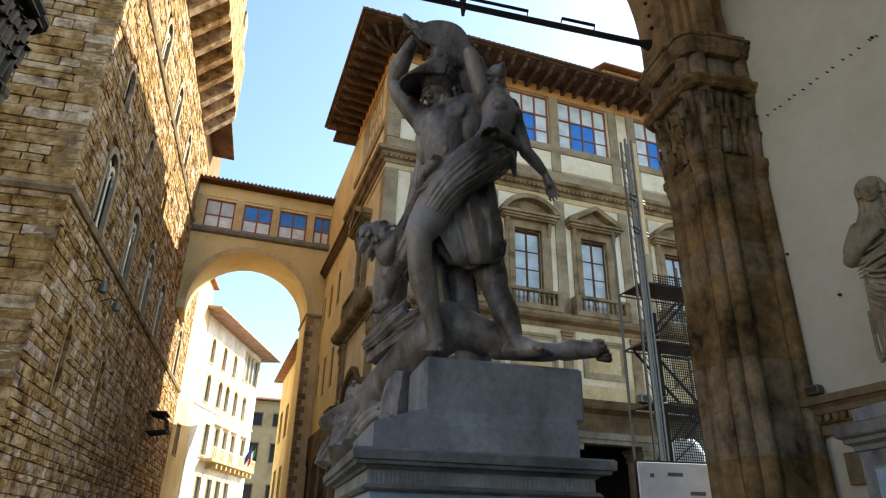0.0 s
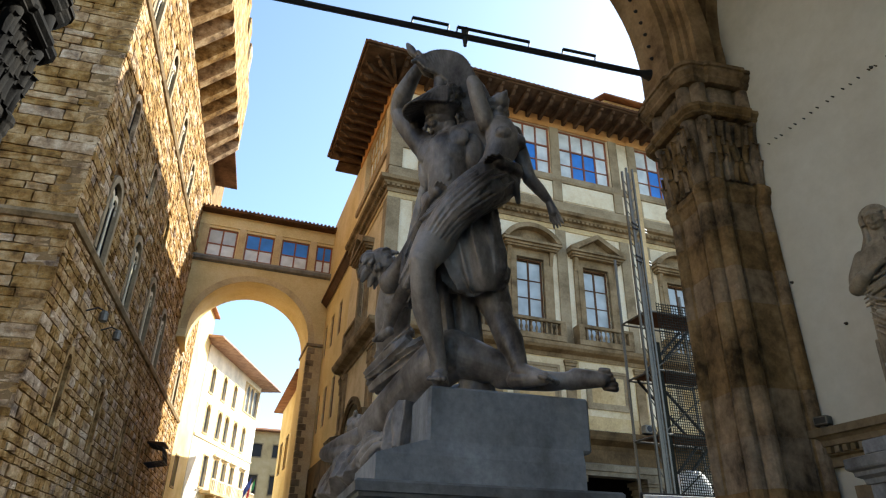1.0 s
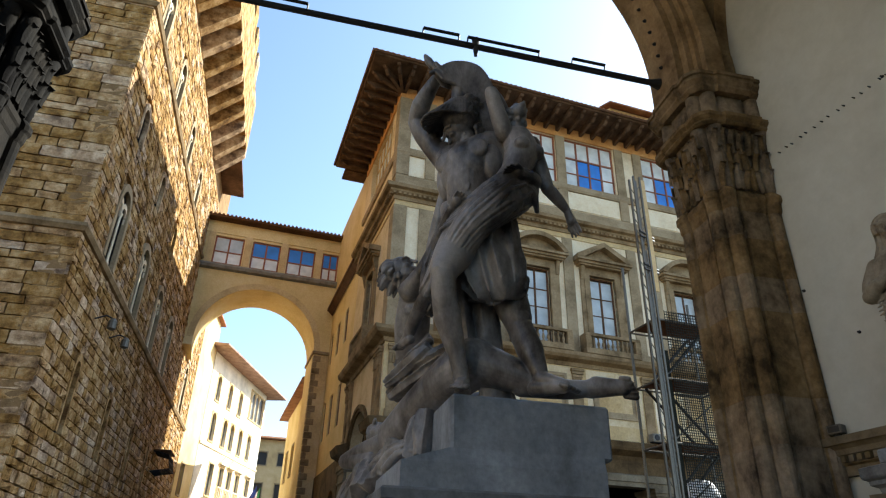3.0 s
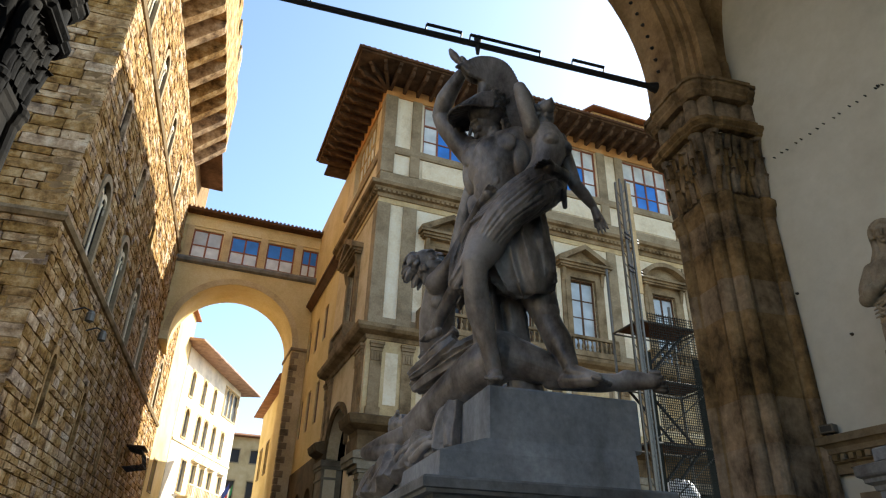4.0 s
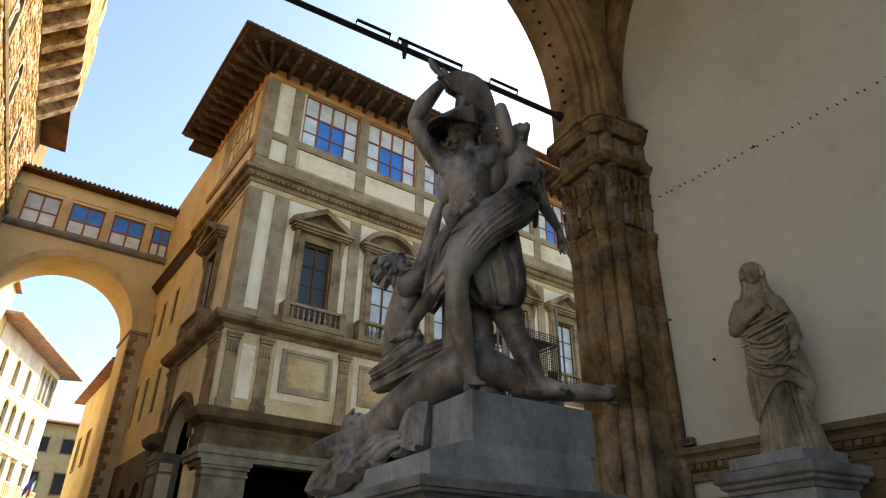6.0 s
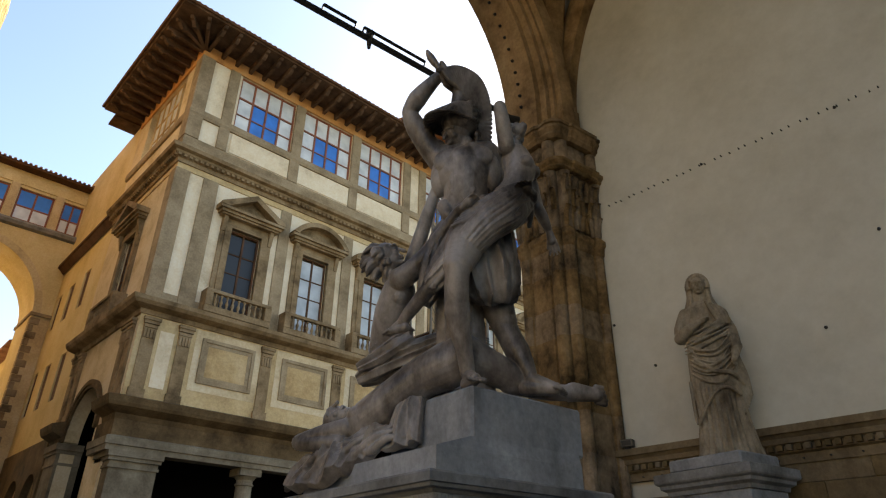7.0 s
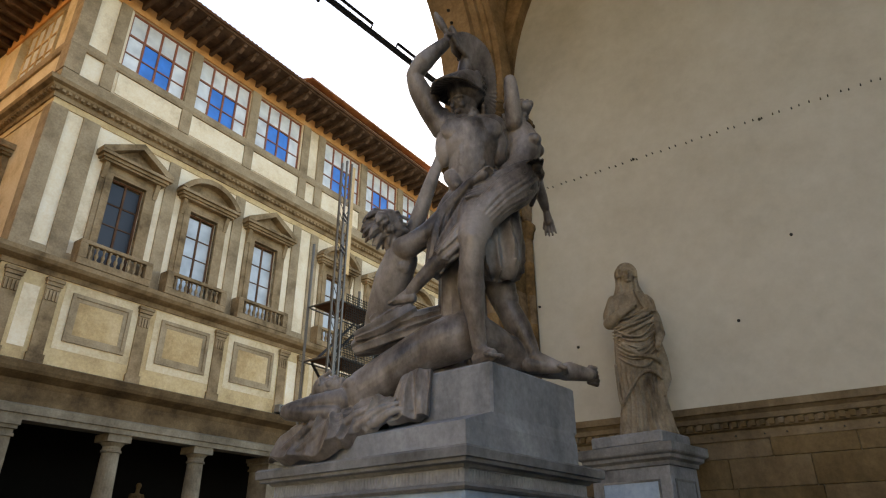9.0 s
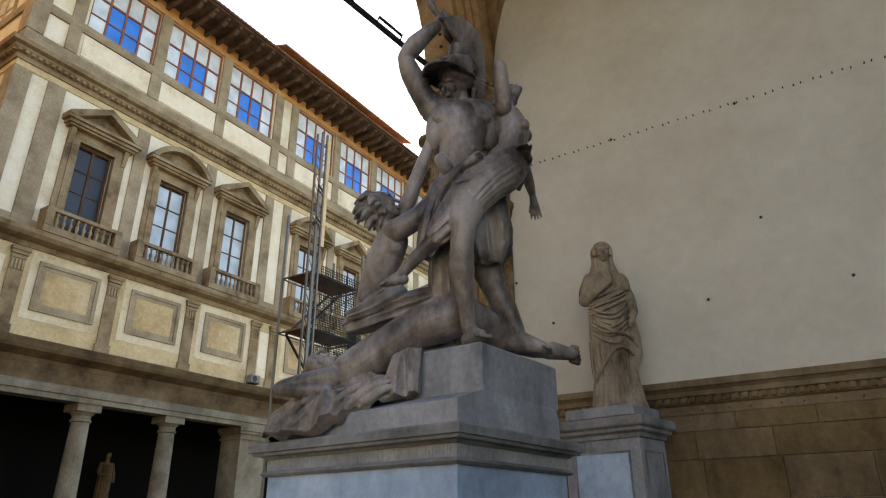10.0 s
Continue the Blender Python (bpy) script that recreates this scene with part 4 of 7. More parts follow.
# iron tie rod with cable clips
rod = empty("tie_rod", label="black iron tie rod with cable runs across the arch", category="tie rod")
ra, rb = Vector((6.2, 7.4, 9.44)), Vector((-3.3, 8.26, 9.44))
bm = bmesh.new()
tube(bm, [ra, ra + (rb - ra) * 0.03, rb], [0.13, 0.055, 0.05], 10)
part("bar", bm, M_IRON, rod)
rd = (rb - ra).normalized()
for a, b in ((1.15, 1.75), (2.35, 3.6), (3.75, 4.35), (6.2, 6.9), (7.2, 7.7)):
    bm = bmesh.new()
    p, q = ra + rd * a + Vector((0, -0.05, 0.13)), ra + rd * b + Vector((0, -0.05, 0.13))
    tube(bm, [p, q], 0.028, 6)
    tube(bm, [p, p - Vector((0, -0.05, 0.13))], 0.015, 5)
    tube(bm, [q, q - Vector((0, -0.05, 0.13))], 0.015, 5)
    part("cable_clip", bm, M_IRON, rod)
bm = bmesh.new()
p = ra + rd * 3.45
tube(bm, [p + Vector((0, 0, 0.16)), p - Vector((0, 0, 0.2))], [0.07, 0.03], 8)
part("clamp", bm, M_IRON, rod)


# ---- stone palace on the other side of the street ----
PX, PY, PA = -5.63, 22.25, 5.0
palace = empty("stone_palace", (PX, PY, 0), -PA, label="tall fortress-like palace of rough brown sandstone blocks", category="palace")
# local axes: y runs along the side street, x points to the street, the front lies on y = 0
PLEN = 33.0
south = []
for s in (3.6, 8.9, 13.9, 18.6, 28.4):
    south.append((s - 0.85, s + 0.85, 12.3, 15.7, "bifora"))
for s in (1.9, 6.7, 11.9, 16.8):
    south.append((s - 0.7, s + 0.7, 22.8, 25.4, "bifora"))
for s in (3.0, 8.3, 13.6):
    south.append((s - 0.45, s + 0.45, 17.6, 19.5, "niche"))
for s in (3.6, 9.1, 15.0, 20.2):
    south.append((s - 0.32, s + 0.32, 5.9, 8.6, "slit"))
bm = bmesh.new()
holed_wall(bm, 0.0, PLEN, -0.6, 34.0, [h[:4] for h in south], -0.9, -0.12, lambda u, d, v: (d, u, v))
holed_wall(bm, -40.0, -0.9, -0.6, 34.0, [], 0.12, 0.9, lambda u, d, v: (u, d, v))
part("core_wall", bm, M_JOINT, palace, "mortar bed of the block wall")
# Hidden filling behind the walls, in the same shade black.
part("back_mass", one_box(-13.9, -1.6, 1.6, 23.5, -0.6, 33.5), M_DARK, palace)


def pointed(w, z0, z1, n=8):
    """A pointed-arch outline of half width w."""
    pts = [(-w, z0)]
    rise = min(w * 1.25, (z1 - z0) * 0.5)
    zs = z1 - rise
    for k in range(n + 1):
        t = k / n
        pts.append((-w * math.cos(t * math.pi / 2) ** 0.8 if k < n else 0, zs + rise * math.sin(t * math.pi / 2)))
    return pts + [(-x, z) for x, z in pts[-2::-1]]


def palace_window(h):
    u0, u1, z0, z1, kind = h
    c, w = (u0 + u1) / 2, (u1 - u0) / 2
    win = new("window")
    win.parent, win.location = palace, (0, c, 0)
    win["label"] = {"bifora": "pointed double window in pale stone", "niche": "small arched window", "slit": "tall dark slit window"}[kind]
    outer, inner = pointed(w + 0.1, z0, z1 + 0.1), pointed(w - (0.16 if kind == "bifora" else 0.06), z0, z1 - 0.2)
    bm = bmesh.new()
    a = [bm.verts.new((0.05, p[0], p[1])) for p in outer]
    b = [bm.verts.new((0.05, p[0], p[1])) for p in inner]
    a2 = [bm.verts.new((-0.3, p[0], p[1])) for p in outer]
    b2 = [bm.verts.new((-0.13, p[0], p[1])) for p in inner]
    for k in range(len(a) - 1):
        bm.faces.new((a[k], a[k + 1], b[k + 1], b[k]))
        bm.faces.new((b[k], b[k + 1], b2[k + 1], b2[k]))
        bm.faces.new((a[k], a[k + 1], a2[k + 1], a2[k]))
    part("window_frame", bm, M_SERENA if kind == "bifora" else M_STONE, win)
    # A near-black sheet close behind the frame paints the room's shade.
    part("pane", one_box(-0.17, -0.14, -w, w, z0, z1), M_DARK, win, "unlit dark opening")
    if kind == "bifora":
        bm = bmesh.new()
        lathe(bm, [(0.09, z0), (0.055, z0 + 0.15), (0.05, z1 - 1.35), (0.1, z1 - 1.15)], 10, (-0.06, 0))
        part("mullion", bm, M_WHITE, win)
        bm = bmesh.new()
        for s in (-1, 1):
            o = pointed(w * 0.5, z1 - 1.3, z1 - 0.55)
            i = pointed(w * 0.36, z1 - 1.3, z1 - 0.75)
            va = [bm.verts.new((-0.05, p[0] + s * w * 0.45, p[1])) for p in o]
            vb = [bm.verts.new((-0.05, p[0] + s * w * 0.45, p[1])) for p in i]
            vc = [bm.verts.new((-0.12, p[0] + s * w * 0.45, p[1])) for p in i]
            for k in range(len(va) - 1):
                bm.faces.new((va[k], va[k + 1], vb[k + 1], vb[k]))
                bm.faces.new((vb[k], vb[k + 1], vc[k + 1], vc[k]))
        part("tracery", bm, M_WHITE, win)


for h in south:
    palace_window(h)
bm = bmesh.new()
sweep(bm, [(-14, 0), (0, 0), (0, PLEN)], [(-0.2, 11.75), (0.12, 11.8), (0.2, 11.95), (0.14, 12.1), (-0.2, 12.15)])
part("string_course", bm, M_TRIM, palace, "projecting stone string course")
bm = bmesh.new()
sweep(bm, [(-14, 0), (0, 0), (0, PLEN)], [(-0.2, 22.3), (0.1, 22.35), (0.18, 22.5), (0.1, 22.62), (-0.2, 22.65)])
part("string_course", bm, M_TRIM, palace)

# projecting battlement on corbels
bm = bmesh.new()
sweep(bm, [(-14, 0), (0, 0), (0, 21.6)], [(-0.5, 30.6), (1.9, 30.6), (1.9, 35.2), (1.3, 35.2), (1.3, 31.2), (-0.5, 31.2)])
part("parapet", bm, M_STONE, palace, "overhanging parapet wall")
bm = bmesh.new()
extrude(bm, [(-0.15, 28.3), (0.1, 28.4), (1.75, 30.0), (1.9, 30.2), (1.9, 30.62), (-0.15, 30.62)], "y", -0.28, 0.28)
corb = mesh_of(bm, "corbel", M_STONE)
s = 0.4
while s < 21.6:
    put("corbel", corb, palace, (0, s, 0))
    s += 1.75
for k in range(8):
    put("corbel", corb, palace, (-0.3 - 1.75 * k, 0, 0), -90)
mer = mesh_of(one_box(1.32, 1.88, -0.75, 0.75, 35.204, 37.2, 0.03), "merlon", M_STONE)
s = 0.2
while s < 21:
    put("merlon", mer, palace, (0, s, 0))
    s += 2.6
# lower rear part with deep eaves
part("rear_wing", one_box(-9, -0.9, 24.2, 32.9, -0.6, 30), M_OCHRE, palace, "shaded ochre rear wing")
bm = bmesh.new()
extrude(bm, [(-9, 31.0), (1.6, 30.4), (1.6, 30.6), (-9, 32.5)], "y", 21.9, 28)
part("rear_eave_board", bm, M_RAFTER, palace, "brown wooden eaves")

# blocks: laid in courses, uneven, with chamfered faces
rng = random.Random(11)


def block_mesh(w, h, d, rim_share=0.35):
    """One rough-hewn block: a worn, lumpy face with irregular edges."""
    bm = bmesh.new()
    j = lambda a: rng.uniform(-a, a)
    nu, nv = max(3, round(w / 0.28)), 3
    g = []
    for a in range(nu + 1):
        col_ = []
        for b in range(nv + 1):
            edge = a in (0, nu) or b in (0, nv)
            y = w * a / nu + (0 if a in (0, nu) else j(0.04))
            z = h * b / nv + (0 if b in (0, nv) else j(0.03))
            if edge:
                y += (0.004 + rng.uniform(0, 0.03)) * ((a == 0) - (a == nu))
                z += (0.003 + rng.uniform(0, 0.028)) * ((b == 0) - (b == nv))
            col_.append(bm.verts.new((d * (rim_share if edge else 1) + (j(0.014) if edge else j(0.024)), y, z)))
        g.append(col_)
    for a in range(nu):
        for b in range(nv):
            bm.faces.new((g[a][b], g[a + 1][b], g[a + 1][b + 1], g[a][b + 1]))
    rim = [g[a][0] for a in range(nu + 1)] + [g[nu][b] for b in range(1, nv + 1)] + [g[a][nv] for a in range(nu - 1, -1, -1)] + [g[0][b] for b in range(nv - 1, 0, -1)]
    back = [bm.verts.new((-0.14, v.co.y, v.co.z)) for v in rim]
    for k in range(len(rim)):
        n = (k + 1) % len(rim)
        bm.faces.new((rim[k], rim[n], back[n], back[k]))
    return bm


def block_set(widths, heights, depths, rim_share):
    return widths, heights, {(ci, wi): [mesh_of(block_mesh(ww - 0.012, hh - 0.012, dd, rim_share), "block", M_STONE) for dd in depths] for ci, hh in enumerate(heights) for wi, ww in enumerate(widths)}


LONG_BLOCKS = block_set((0.7, 1.05, 1.45, 1.9), (0.3, 0.38, 0.46), (0.0, 0.012, 0.035), 0.8)
SMALL_BLOCKS = block_set((0.45, 0.62, 0.8, 1.05), (0.25, 0.32, 0.4), (0.0, 0.03, 0.07), 0.4)


def coords(me):
    return [tuple(v.co) for v in me.vertices], [tuple(p.vertices) for p in me.polygons]


def block_wall(kit, length, z0, z1, holes, place, turn, near, budget, thing):
    """Courses of blocks; those in the stretch 'near' are single pieces, the rest one joined mesh."""
    widths, heights, meshes = kit
    cache = {k: [coords(m) for m in ms] for k, ms in meshes.items()}
    verts, faces = [], []
    z, made = z0, 0
    while z < z1:
        ci = rng.randrange(len(heights))
        h = heights[ci]
        cuts = sorted((a - 0.1, b + 0.1) for a, b, c, d in holes if c - 0.02 < z + h and z < d + 0.08)
        spans, at = [], 0.0
        for a, b in cuts:
            if a > at:
                spans.append((at, a))
            at = max(at, b)
        spans.append((at, length))
        for a, b in spans:
            u = a
            while u < b - 0.05:
                wi = rng.randrange(len(widths))
                w = full = widths[wi]
                if u + w > b - 0.35:
                    w = b - u
                    wi = min(range(len(widths)), key=lambda q: abs(widths[q] - w))
                    full = widths[wi]
                k = rng.randrange(3)
                if near(u, z) and made < budget:
                    put("block", meshes[ci, wi][k], thing, place(u, z), turn).scale = (1, w / full, 1)
                    made += 1
                else:
                    vs, fs = cache[ci, wi][k]
                    o = len(verts)
                    m = Matrix.Translation(place(u, z)) @ Matrix.Rotation(radians(turn), 4, "Z") @ Matrix.Diagonal((1, w / full, 1, 1))
                    verts.extend(m @ Vector(q) for q in vs)
                    faces.extend(tuple(i + o for i in f) for f in fs)
                u += w
        z += h
    me = bpy.data.meshes.new("masonry")
    me.from_pydata(verts, [], faces)
    me.materials.append(M_STONE)
    tagged(put("masonry", me, thing), kind="stuff")


# ---- street beyond the bridge ----
def far_house(name, loc, rz, w, h, d, mat, rows, label, eave=1.2, win_mat=None, roof=M_TILE, groups=None):
    t = empty(name, loc, rz, label=label, category="house")
    holes = [(c - ww / 2, c + ww / 2, z, z + wh) for z, wh, ww, cs in rows for c in cs]
    bm = bmesh.new()
    holed_wall(bm, 0, w, -0.6, h, holes, 0, 0.4, lambda u, dd, v: (u, dd, v))
    part("front_wall", bm, mat, t)
    bm = bmesh.new()
    box(bm, 0, w, 0.6, d, -0.6, h - 0.01)
    part("body", bm, mat, t)
    for hh in holes:
        win = new("window")
        win.parent = t
        part("pane", one_box(hh[0], hh[1], 0.2, 0.23, hh[2], hh[3]), M_DARKPANE, win)
        bmf = bmesh.new()
        box(bmf, hh[0] - 0.12, hh[1] + 0.12, -0.08, 0.05, hh[2] - 0.15, hh[2] - 0.003)
        box(bmf, hh[0] - 0.12, hh[1] + 0.12, -0.06, 0.05, hh[3] + 0.003, hh[3] + 0.14)
        box(bmf, hh[0] - 0.12, hh[0] - 0.003, -0.05, 0.05, hh[2], hh[3])
        box(bmf, hh[1] + 0.003, hh[1] + 0.12, -0.05, 0.05, hh[2], hh[3])
        part("window_frame", bmf, M_SERENA if mat is not M_LITWALL else M_CREAM, win)
    bm = bmesh.new()
    extrude(bm, [(-eave, h), (-eave, h + 0.15), (d / 2, h + d * 0.16), (d + eave, h + 0.15), (d + eave, h)], "x", -eave, w + eave)
    part("roof", bm, roof, t, "tiled roof with wooden eaves")
    return t


town = far_house("house", (-1.6, 62.0, 0), 68, 16, 20.6, 3, M_LITWALL,
                 [(16.5, 2.3, 0.9, (2.0, 5.1, 8.1)), (17.0, 2.9, 4.6, (13.2,)), (12.9, 2.5, 1.0, (2.2, 5.2, 7.2, 9.7, 12.4)),
                  (8.4, 2.7, 1.1, (3.6, 6.2, 8.4, 10.7, 13.8)), (3.6, 2.9, 1.2, (3.6, 6.2, 8.4, 10.7))],
                 "sunlit pale plaster house with arched windows, roof loggia and balcony", 1.8)
# round heads of its arched windows
for u, z, w in [(u, 18.8, 0.9) for u in (2.0, 5.1, 8.1)] + [(u, 15.4, 1.0) for u in (2.2, 5.2, 7.2, 9.7, 12.4)]:
    bm = bmesh.new()
    arch_wall(bm, u - w / 2 - 0.004, u + w / 2 + 0.004, u, w / 2 - 0.02, z - w / 2, z - w / 2, z + 0.01, -0.03, 0.3, 12)
    part("arch_head", bm, M_CREAM, town)
for u in (11.7, 12.9, 14.1):
    bm = bmesh.new()
    lathe(bm, [(0.18, 17.0), (0.14, 17.15), (0.12, 19.5), (0.2, 19.65), (0.2, 19.9)], 10, (u, 0.2))
    part("loggia_column", bm, M_WHITE, town)
for u in (6.2, 8.4, 10.7, 13.8):
    bm = bmesh.new()
    extrude(bm, [(u - 0.95, 11.35), (u + 0.95, 11.35), (u + 0.95, 11.5), (u, 12.15), (u - 0.95, 11.5)], "y", -0.3, 0.05)
    part("pediment", bm, M_WHITE, town)
part("balcony_slab", one_box(3.2, 15.4, -1.1, -0.085, 7.85, 8.1, 0.02), M_CREAM, town)
part("balcony_rail", one_box(3.2, 15.4, -1.1, -1.0, 9.0, 9.12), M_WHITE, town)
rod_mesh = mesh_of(one_box(-0.04, 0.04, -0.04, 0.04, 8.1, 9.0), "baluster", M_WHITE)
for k in range(31):
    put("baluster", rod_mesh, town, (3.3 + 0.4 * k, -1.05, 0))
brk = mesh_of(one_box(-0.14, 0.14, -0.95, -0.01, 7.35, 7.845, 0.03), "bracket", M_CREAM)
for k in range(9):
    put("bracket", brk, town, (5.0 + 1.25 * k, 0, 0))
part("string_course", one_box(0, 16, -0.1, -0.002, 12.3, 12.5), M_WHITE, town)


def flag(u, mats, label):
    """A hanging flag on a slanting staff over the balcony."""
    f = empty("flag", (0, 0, 0), 0, label=label, category="flag")
    f.matrix_world = Matrix.Translation((-1.6, 62.0, 0)) @ Matrix.Rotation(radians(68), 4, "Z") @ Matrix.Translation((u, -1.1, 9.4)) @ Matrix.Scale(0.62, 4)
    bm = bmesh.new()
    tube(bm, [(0, 0, -0.5), (0, -1.1, 1.7)], 0.03, 6)
    part("staff", bm, M_DKWOOD, f)
    for q, mt in enumerate(mats):
        bm = bmesh.new()
        n = len(mats)
        cols = []
        for a in range(7):
            v = (q + a / 6) / n
            y = -1.05 + 1.0 * v
            cols.append([bm.verts.new((0.09 * math.sin(9 * v + 2 * b / 5) + d, y + 0.05 * b / 5, 1.6 - 2.0 * v * 0.9 - 1.6 * b / 5)) for d in (-0.01, 0.01) for b in range(6)])
        for c0, c1 in zip(cols, cols[1:]):
            for b in (0, 1, 2, 3, 4, 6, 7, 8, 9, 10):
                bm.faces.new((c0[b], c1[b], c1[b + 1], c0[b + 1]))
        part("cloth_panel", bm, mt, f)
    return f


flag(11.9, [plain("blue_flag_cloth", (0.02, 0.05, 0.3))], "deep blue flag hanging from a slanting staff")
flag(13.1, [plain("green_flag_cloth", (0.02, 0.22, 0.07)), plain("white_flag_cloth", (0.75, 0.75, 0.72)), plain("red_flag_cloth", (0.45, 0.02, 0.03))], "green, white and red flag hanging from a slanting staff")
far_house("house", (1.0, 96.0, 0), 0, 16, 19.4, 8, M_CREAM, [(16.0, 1.7, 1.5, (2, 5, 8, 11)), (11.2, 2.4, 1.3, (2, 5, 8, 11)), (6, 2.2, 1.1, (2, 5, 8, 11))], "ochre plaster house closing the street", 0.8)
far_house("house", (6.0, 64.5, 0), -90, 14, 15.5, 8, M_YELLOW, [(9.5, 2.4, 1.2, (3, 7, 11)), (4.5, 2.4, 1.2, (3, 7, 11))], "yellow plaster house along the street", 0.8)
far_house("house", (-2.7, 55.3, 0), 80.5, 6.4, 23.0, 3, M_YELLOW, [(7.5, 2.2, 1.1, (2,))], "yellow plaster house beside the bridge", 0.4)
# Added out of view to cut the low sky light from the square.
far_house("house", (-60.0, 30.0, 0), -90, 70, 20.0, 10, M_CREAM, [(9.5, 2.4, 1.2, tuple(range(4, 68, 5))), (4.5, 2.4, 1.2, tuple(range(4, 68, 5)))], "plain plaster houses across the square", 0.8)

# ---- the marble group and its pedestal ----
PR = -5.0
pedestal = empty("statue_pedestal", (0.70, 3.77, 0), PR, label="stepped grey marble pedestal with fluted band", category="pedestal")


def slab(name, x0, x1, y0, y1, z0, z1, mat, bevel=0.012, label=""):
    part(name, one_box(x0, x1, y0, y1, z0, z1, bevel), mat, pedestal, label)


def ring(name, prof, mat, x0, x1, y0, y1, label=""):
    bm = bmesh.new()
    sweep(bm, [(x0, y0), (x1, y0), (x1, y1), (x0, y1)], prof, True)
    part(name, bm, mat, pedestal, label)


slab("die", 0.09, 1.38, 0.09, 1.68, 0.3, 1.785, M_BLUEMARBLE, label="blue-grey marble die")
slab("plinth", 0.0, 1.47, 0.0, 1.77, 0.0, 0.298, M_PEDGREY)
ring("lower_moulding", [(-0.05, 1.775), (0.01, 1.775), (0.028, 1.79), (0.01, 1.81), (-0.05, 1.81)], M_PEDGREY, 0.08, 1.39, 0.08, 1.69)
slab("fluted_band", 0.085, 1.385, 0.085, 1.685, 1.806, 1.884, M_MARBLE, 0.0)
flute = mesh_of(one_box(-0.008, 0.008, -0.003, 0.004, 1.814, 1.876, 0.0015), "flute", M_MARBLE)
for k in range(52):
    put("flute", flute, pedestal, (0.1 + 0.0248 * k, 0.084, 0))
for k in range(63):
    put("flute", flute, pedestal, (0.084, 0.1 + 0.0252 * k, 0), -90)
ring("cornice", [(-0.1, 1.884), (0.0, 1.884), (0.012, 1.9), (0.055, 1.904), (0.06, 1.922), (0.078, 1.926), (0.082, 1.972), (0.07, 1.985), (-0.1, 1.99)], M_PEDGREY, 0.07, 1.40, 0.07, 1.70, "projecting marble cornice")
slab("cornice_top", 0.0, 1.46, 0.0, 1.76, 1.93, 1.986, M_PEDGREY)
# two upper blocks with a sloping shoulder between
bm = bmesh.new()
lo = [bm.verts.new(p) for p in ((0.1, 0.08, 1.986), (1.3, 0.08, 1.986), (1.3, 1.6, 1.986), (0.1, 1.6, 1.986))]
mid_ring = [bm.verts.new(p) for p in ((0.1, 0.08, 2.13), (1.3, 0.08, 2.13), (1.3, 1.6, 2.13), (0.1, 1.6, 2.13))]
up = [bm.verts.new(p) for p in ((0.37, 0.1, 2.215), (1.3, 0.1, 2.215), (1.3, 1.4, 2.215), (0.37, 1.4, 2.215))]
for a, b in ((lo, mid_ring), (mid_ring, up)):
    for k in range(4):
        bm.faces.new((a[k], a[(k + 1) % 4], b[(k + 1) % 4], b[k]))
bm.faces.new(lo[::-1])
bm.faces.new(up)
part("middle_block", bm, M_MARBLE, pedestal, "streaked marble block")
slab("top_block", 0.38, 1.36, 0.1, 1.05, 2.2, 2.52, M_MARBLE, 0.015, "weathered marble block under the figures")


def unit_ball(n):
    bm = bmesh.new()
    bmesh.ops.create_icosphere(bm, subdivisions=n, radius=1.0)
    bm.verts.ensure_lookup_table()
    out = [v.co.copy() for v in bm.verts], [tuple(v.index for v in f.verts) for f in bm.faces]
    bm.free()
    return out


BALLS = {2: unit_ball(2), 3: unit_ball(3)}


def ball(bm, c, r, s=(1, 1, 1), rot=None):
    m = Matrix.Translation(c) @ (rot or Matrix.Identity(4)) @ Matrix.Diagonal((r * s[0], r * s[1], r * s[2], 1))
    pts, tris = BALLS[3 if r > 0.07 else 2]
    vs = [bm.verts.new(m @ q) for q in pts]
    for t in tris:
        bm.faces.new([vs[k] for k in t])


def limb(bm, pts, radii):
    """Rounded limb: a tube with balls at its joints."""
    tube(bm, pts, radii, 20 if max(radii) > 0.05 else 10)
    for p, r in zip(pts, radii):
        ball(bm, p, r)


def smooth_limb(bm, pts, radii, n=6):
    """A limb whose line and girth run in a smooth curve."""
    P = [Vector(p) for p in pts]
    out, rr = [], []
    for i in range(len(P) - 1):
        p0, p1, p2, p3 = P[max(i - 1, 0)], P[i], P[i + 1], P[min(i + 2, len(P) - 1)]
        for k in range(n):
            t = k / n
            out.append(0.5 * (2 * p1 + (p2 - p0) * t + (2 * p0 - 5 * p1 + 4 * p2 - p3) * t * t + (3 * p1 - p0 - 3 * p2 + p3) * t ** 3))
            rr.append(radii[i] * (1 - t) + radii[i + 1] * t)
    out.append(P[-1])
    rr.append(radii[-1])
    tube(bm, out, rr, 28 if max(rr) > 0.05 else 12)
    ball(bm, out[0], rr[0])
    ball(bm, out[-1], rr[-1])


def carved(name, bm, mat, voxel, loops=3, loc=(0, 0, 0), rz=0.0):
    """One statue: its forms joined into a single skin."""
    ob = part(name, bm, mat, None, "", True, loc, rz)
    rm = ob.modifiers.new("join", "REMESH")
    rm.mode, rm.voxel_size, rm.use_smooth_shade = "VOXEL", voxel, True
    sm = ob.modifiers.new("soften", "SMOOTH")
    sm.factor, sm.iterations = 0.35, loops
    return ob


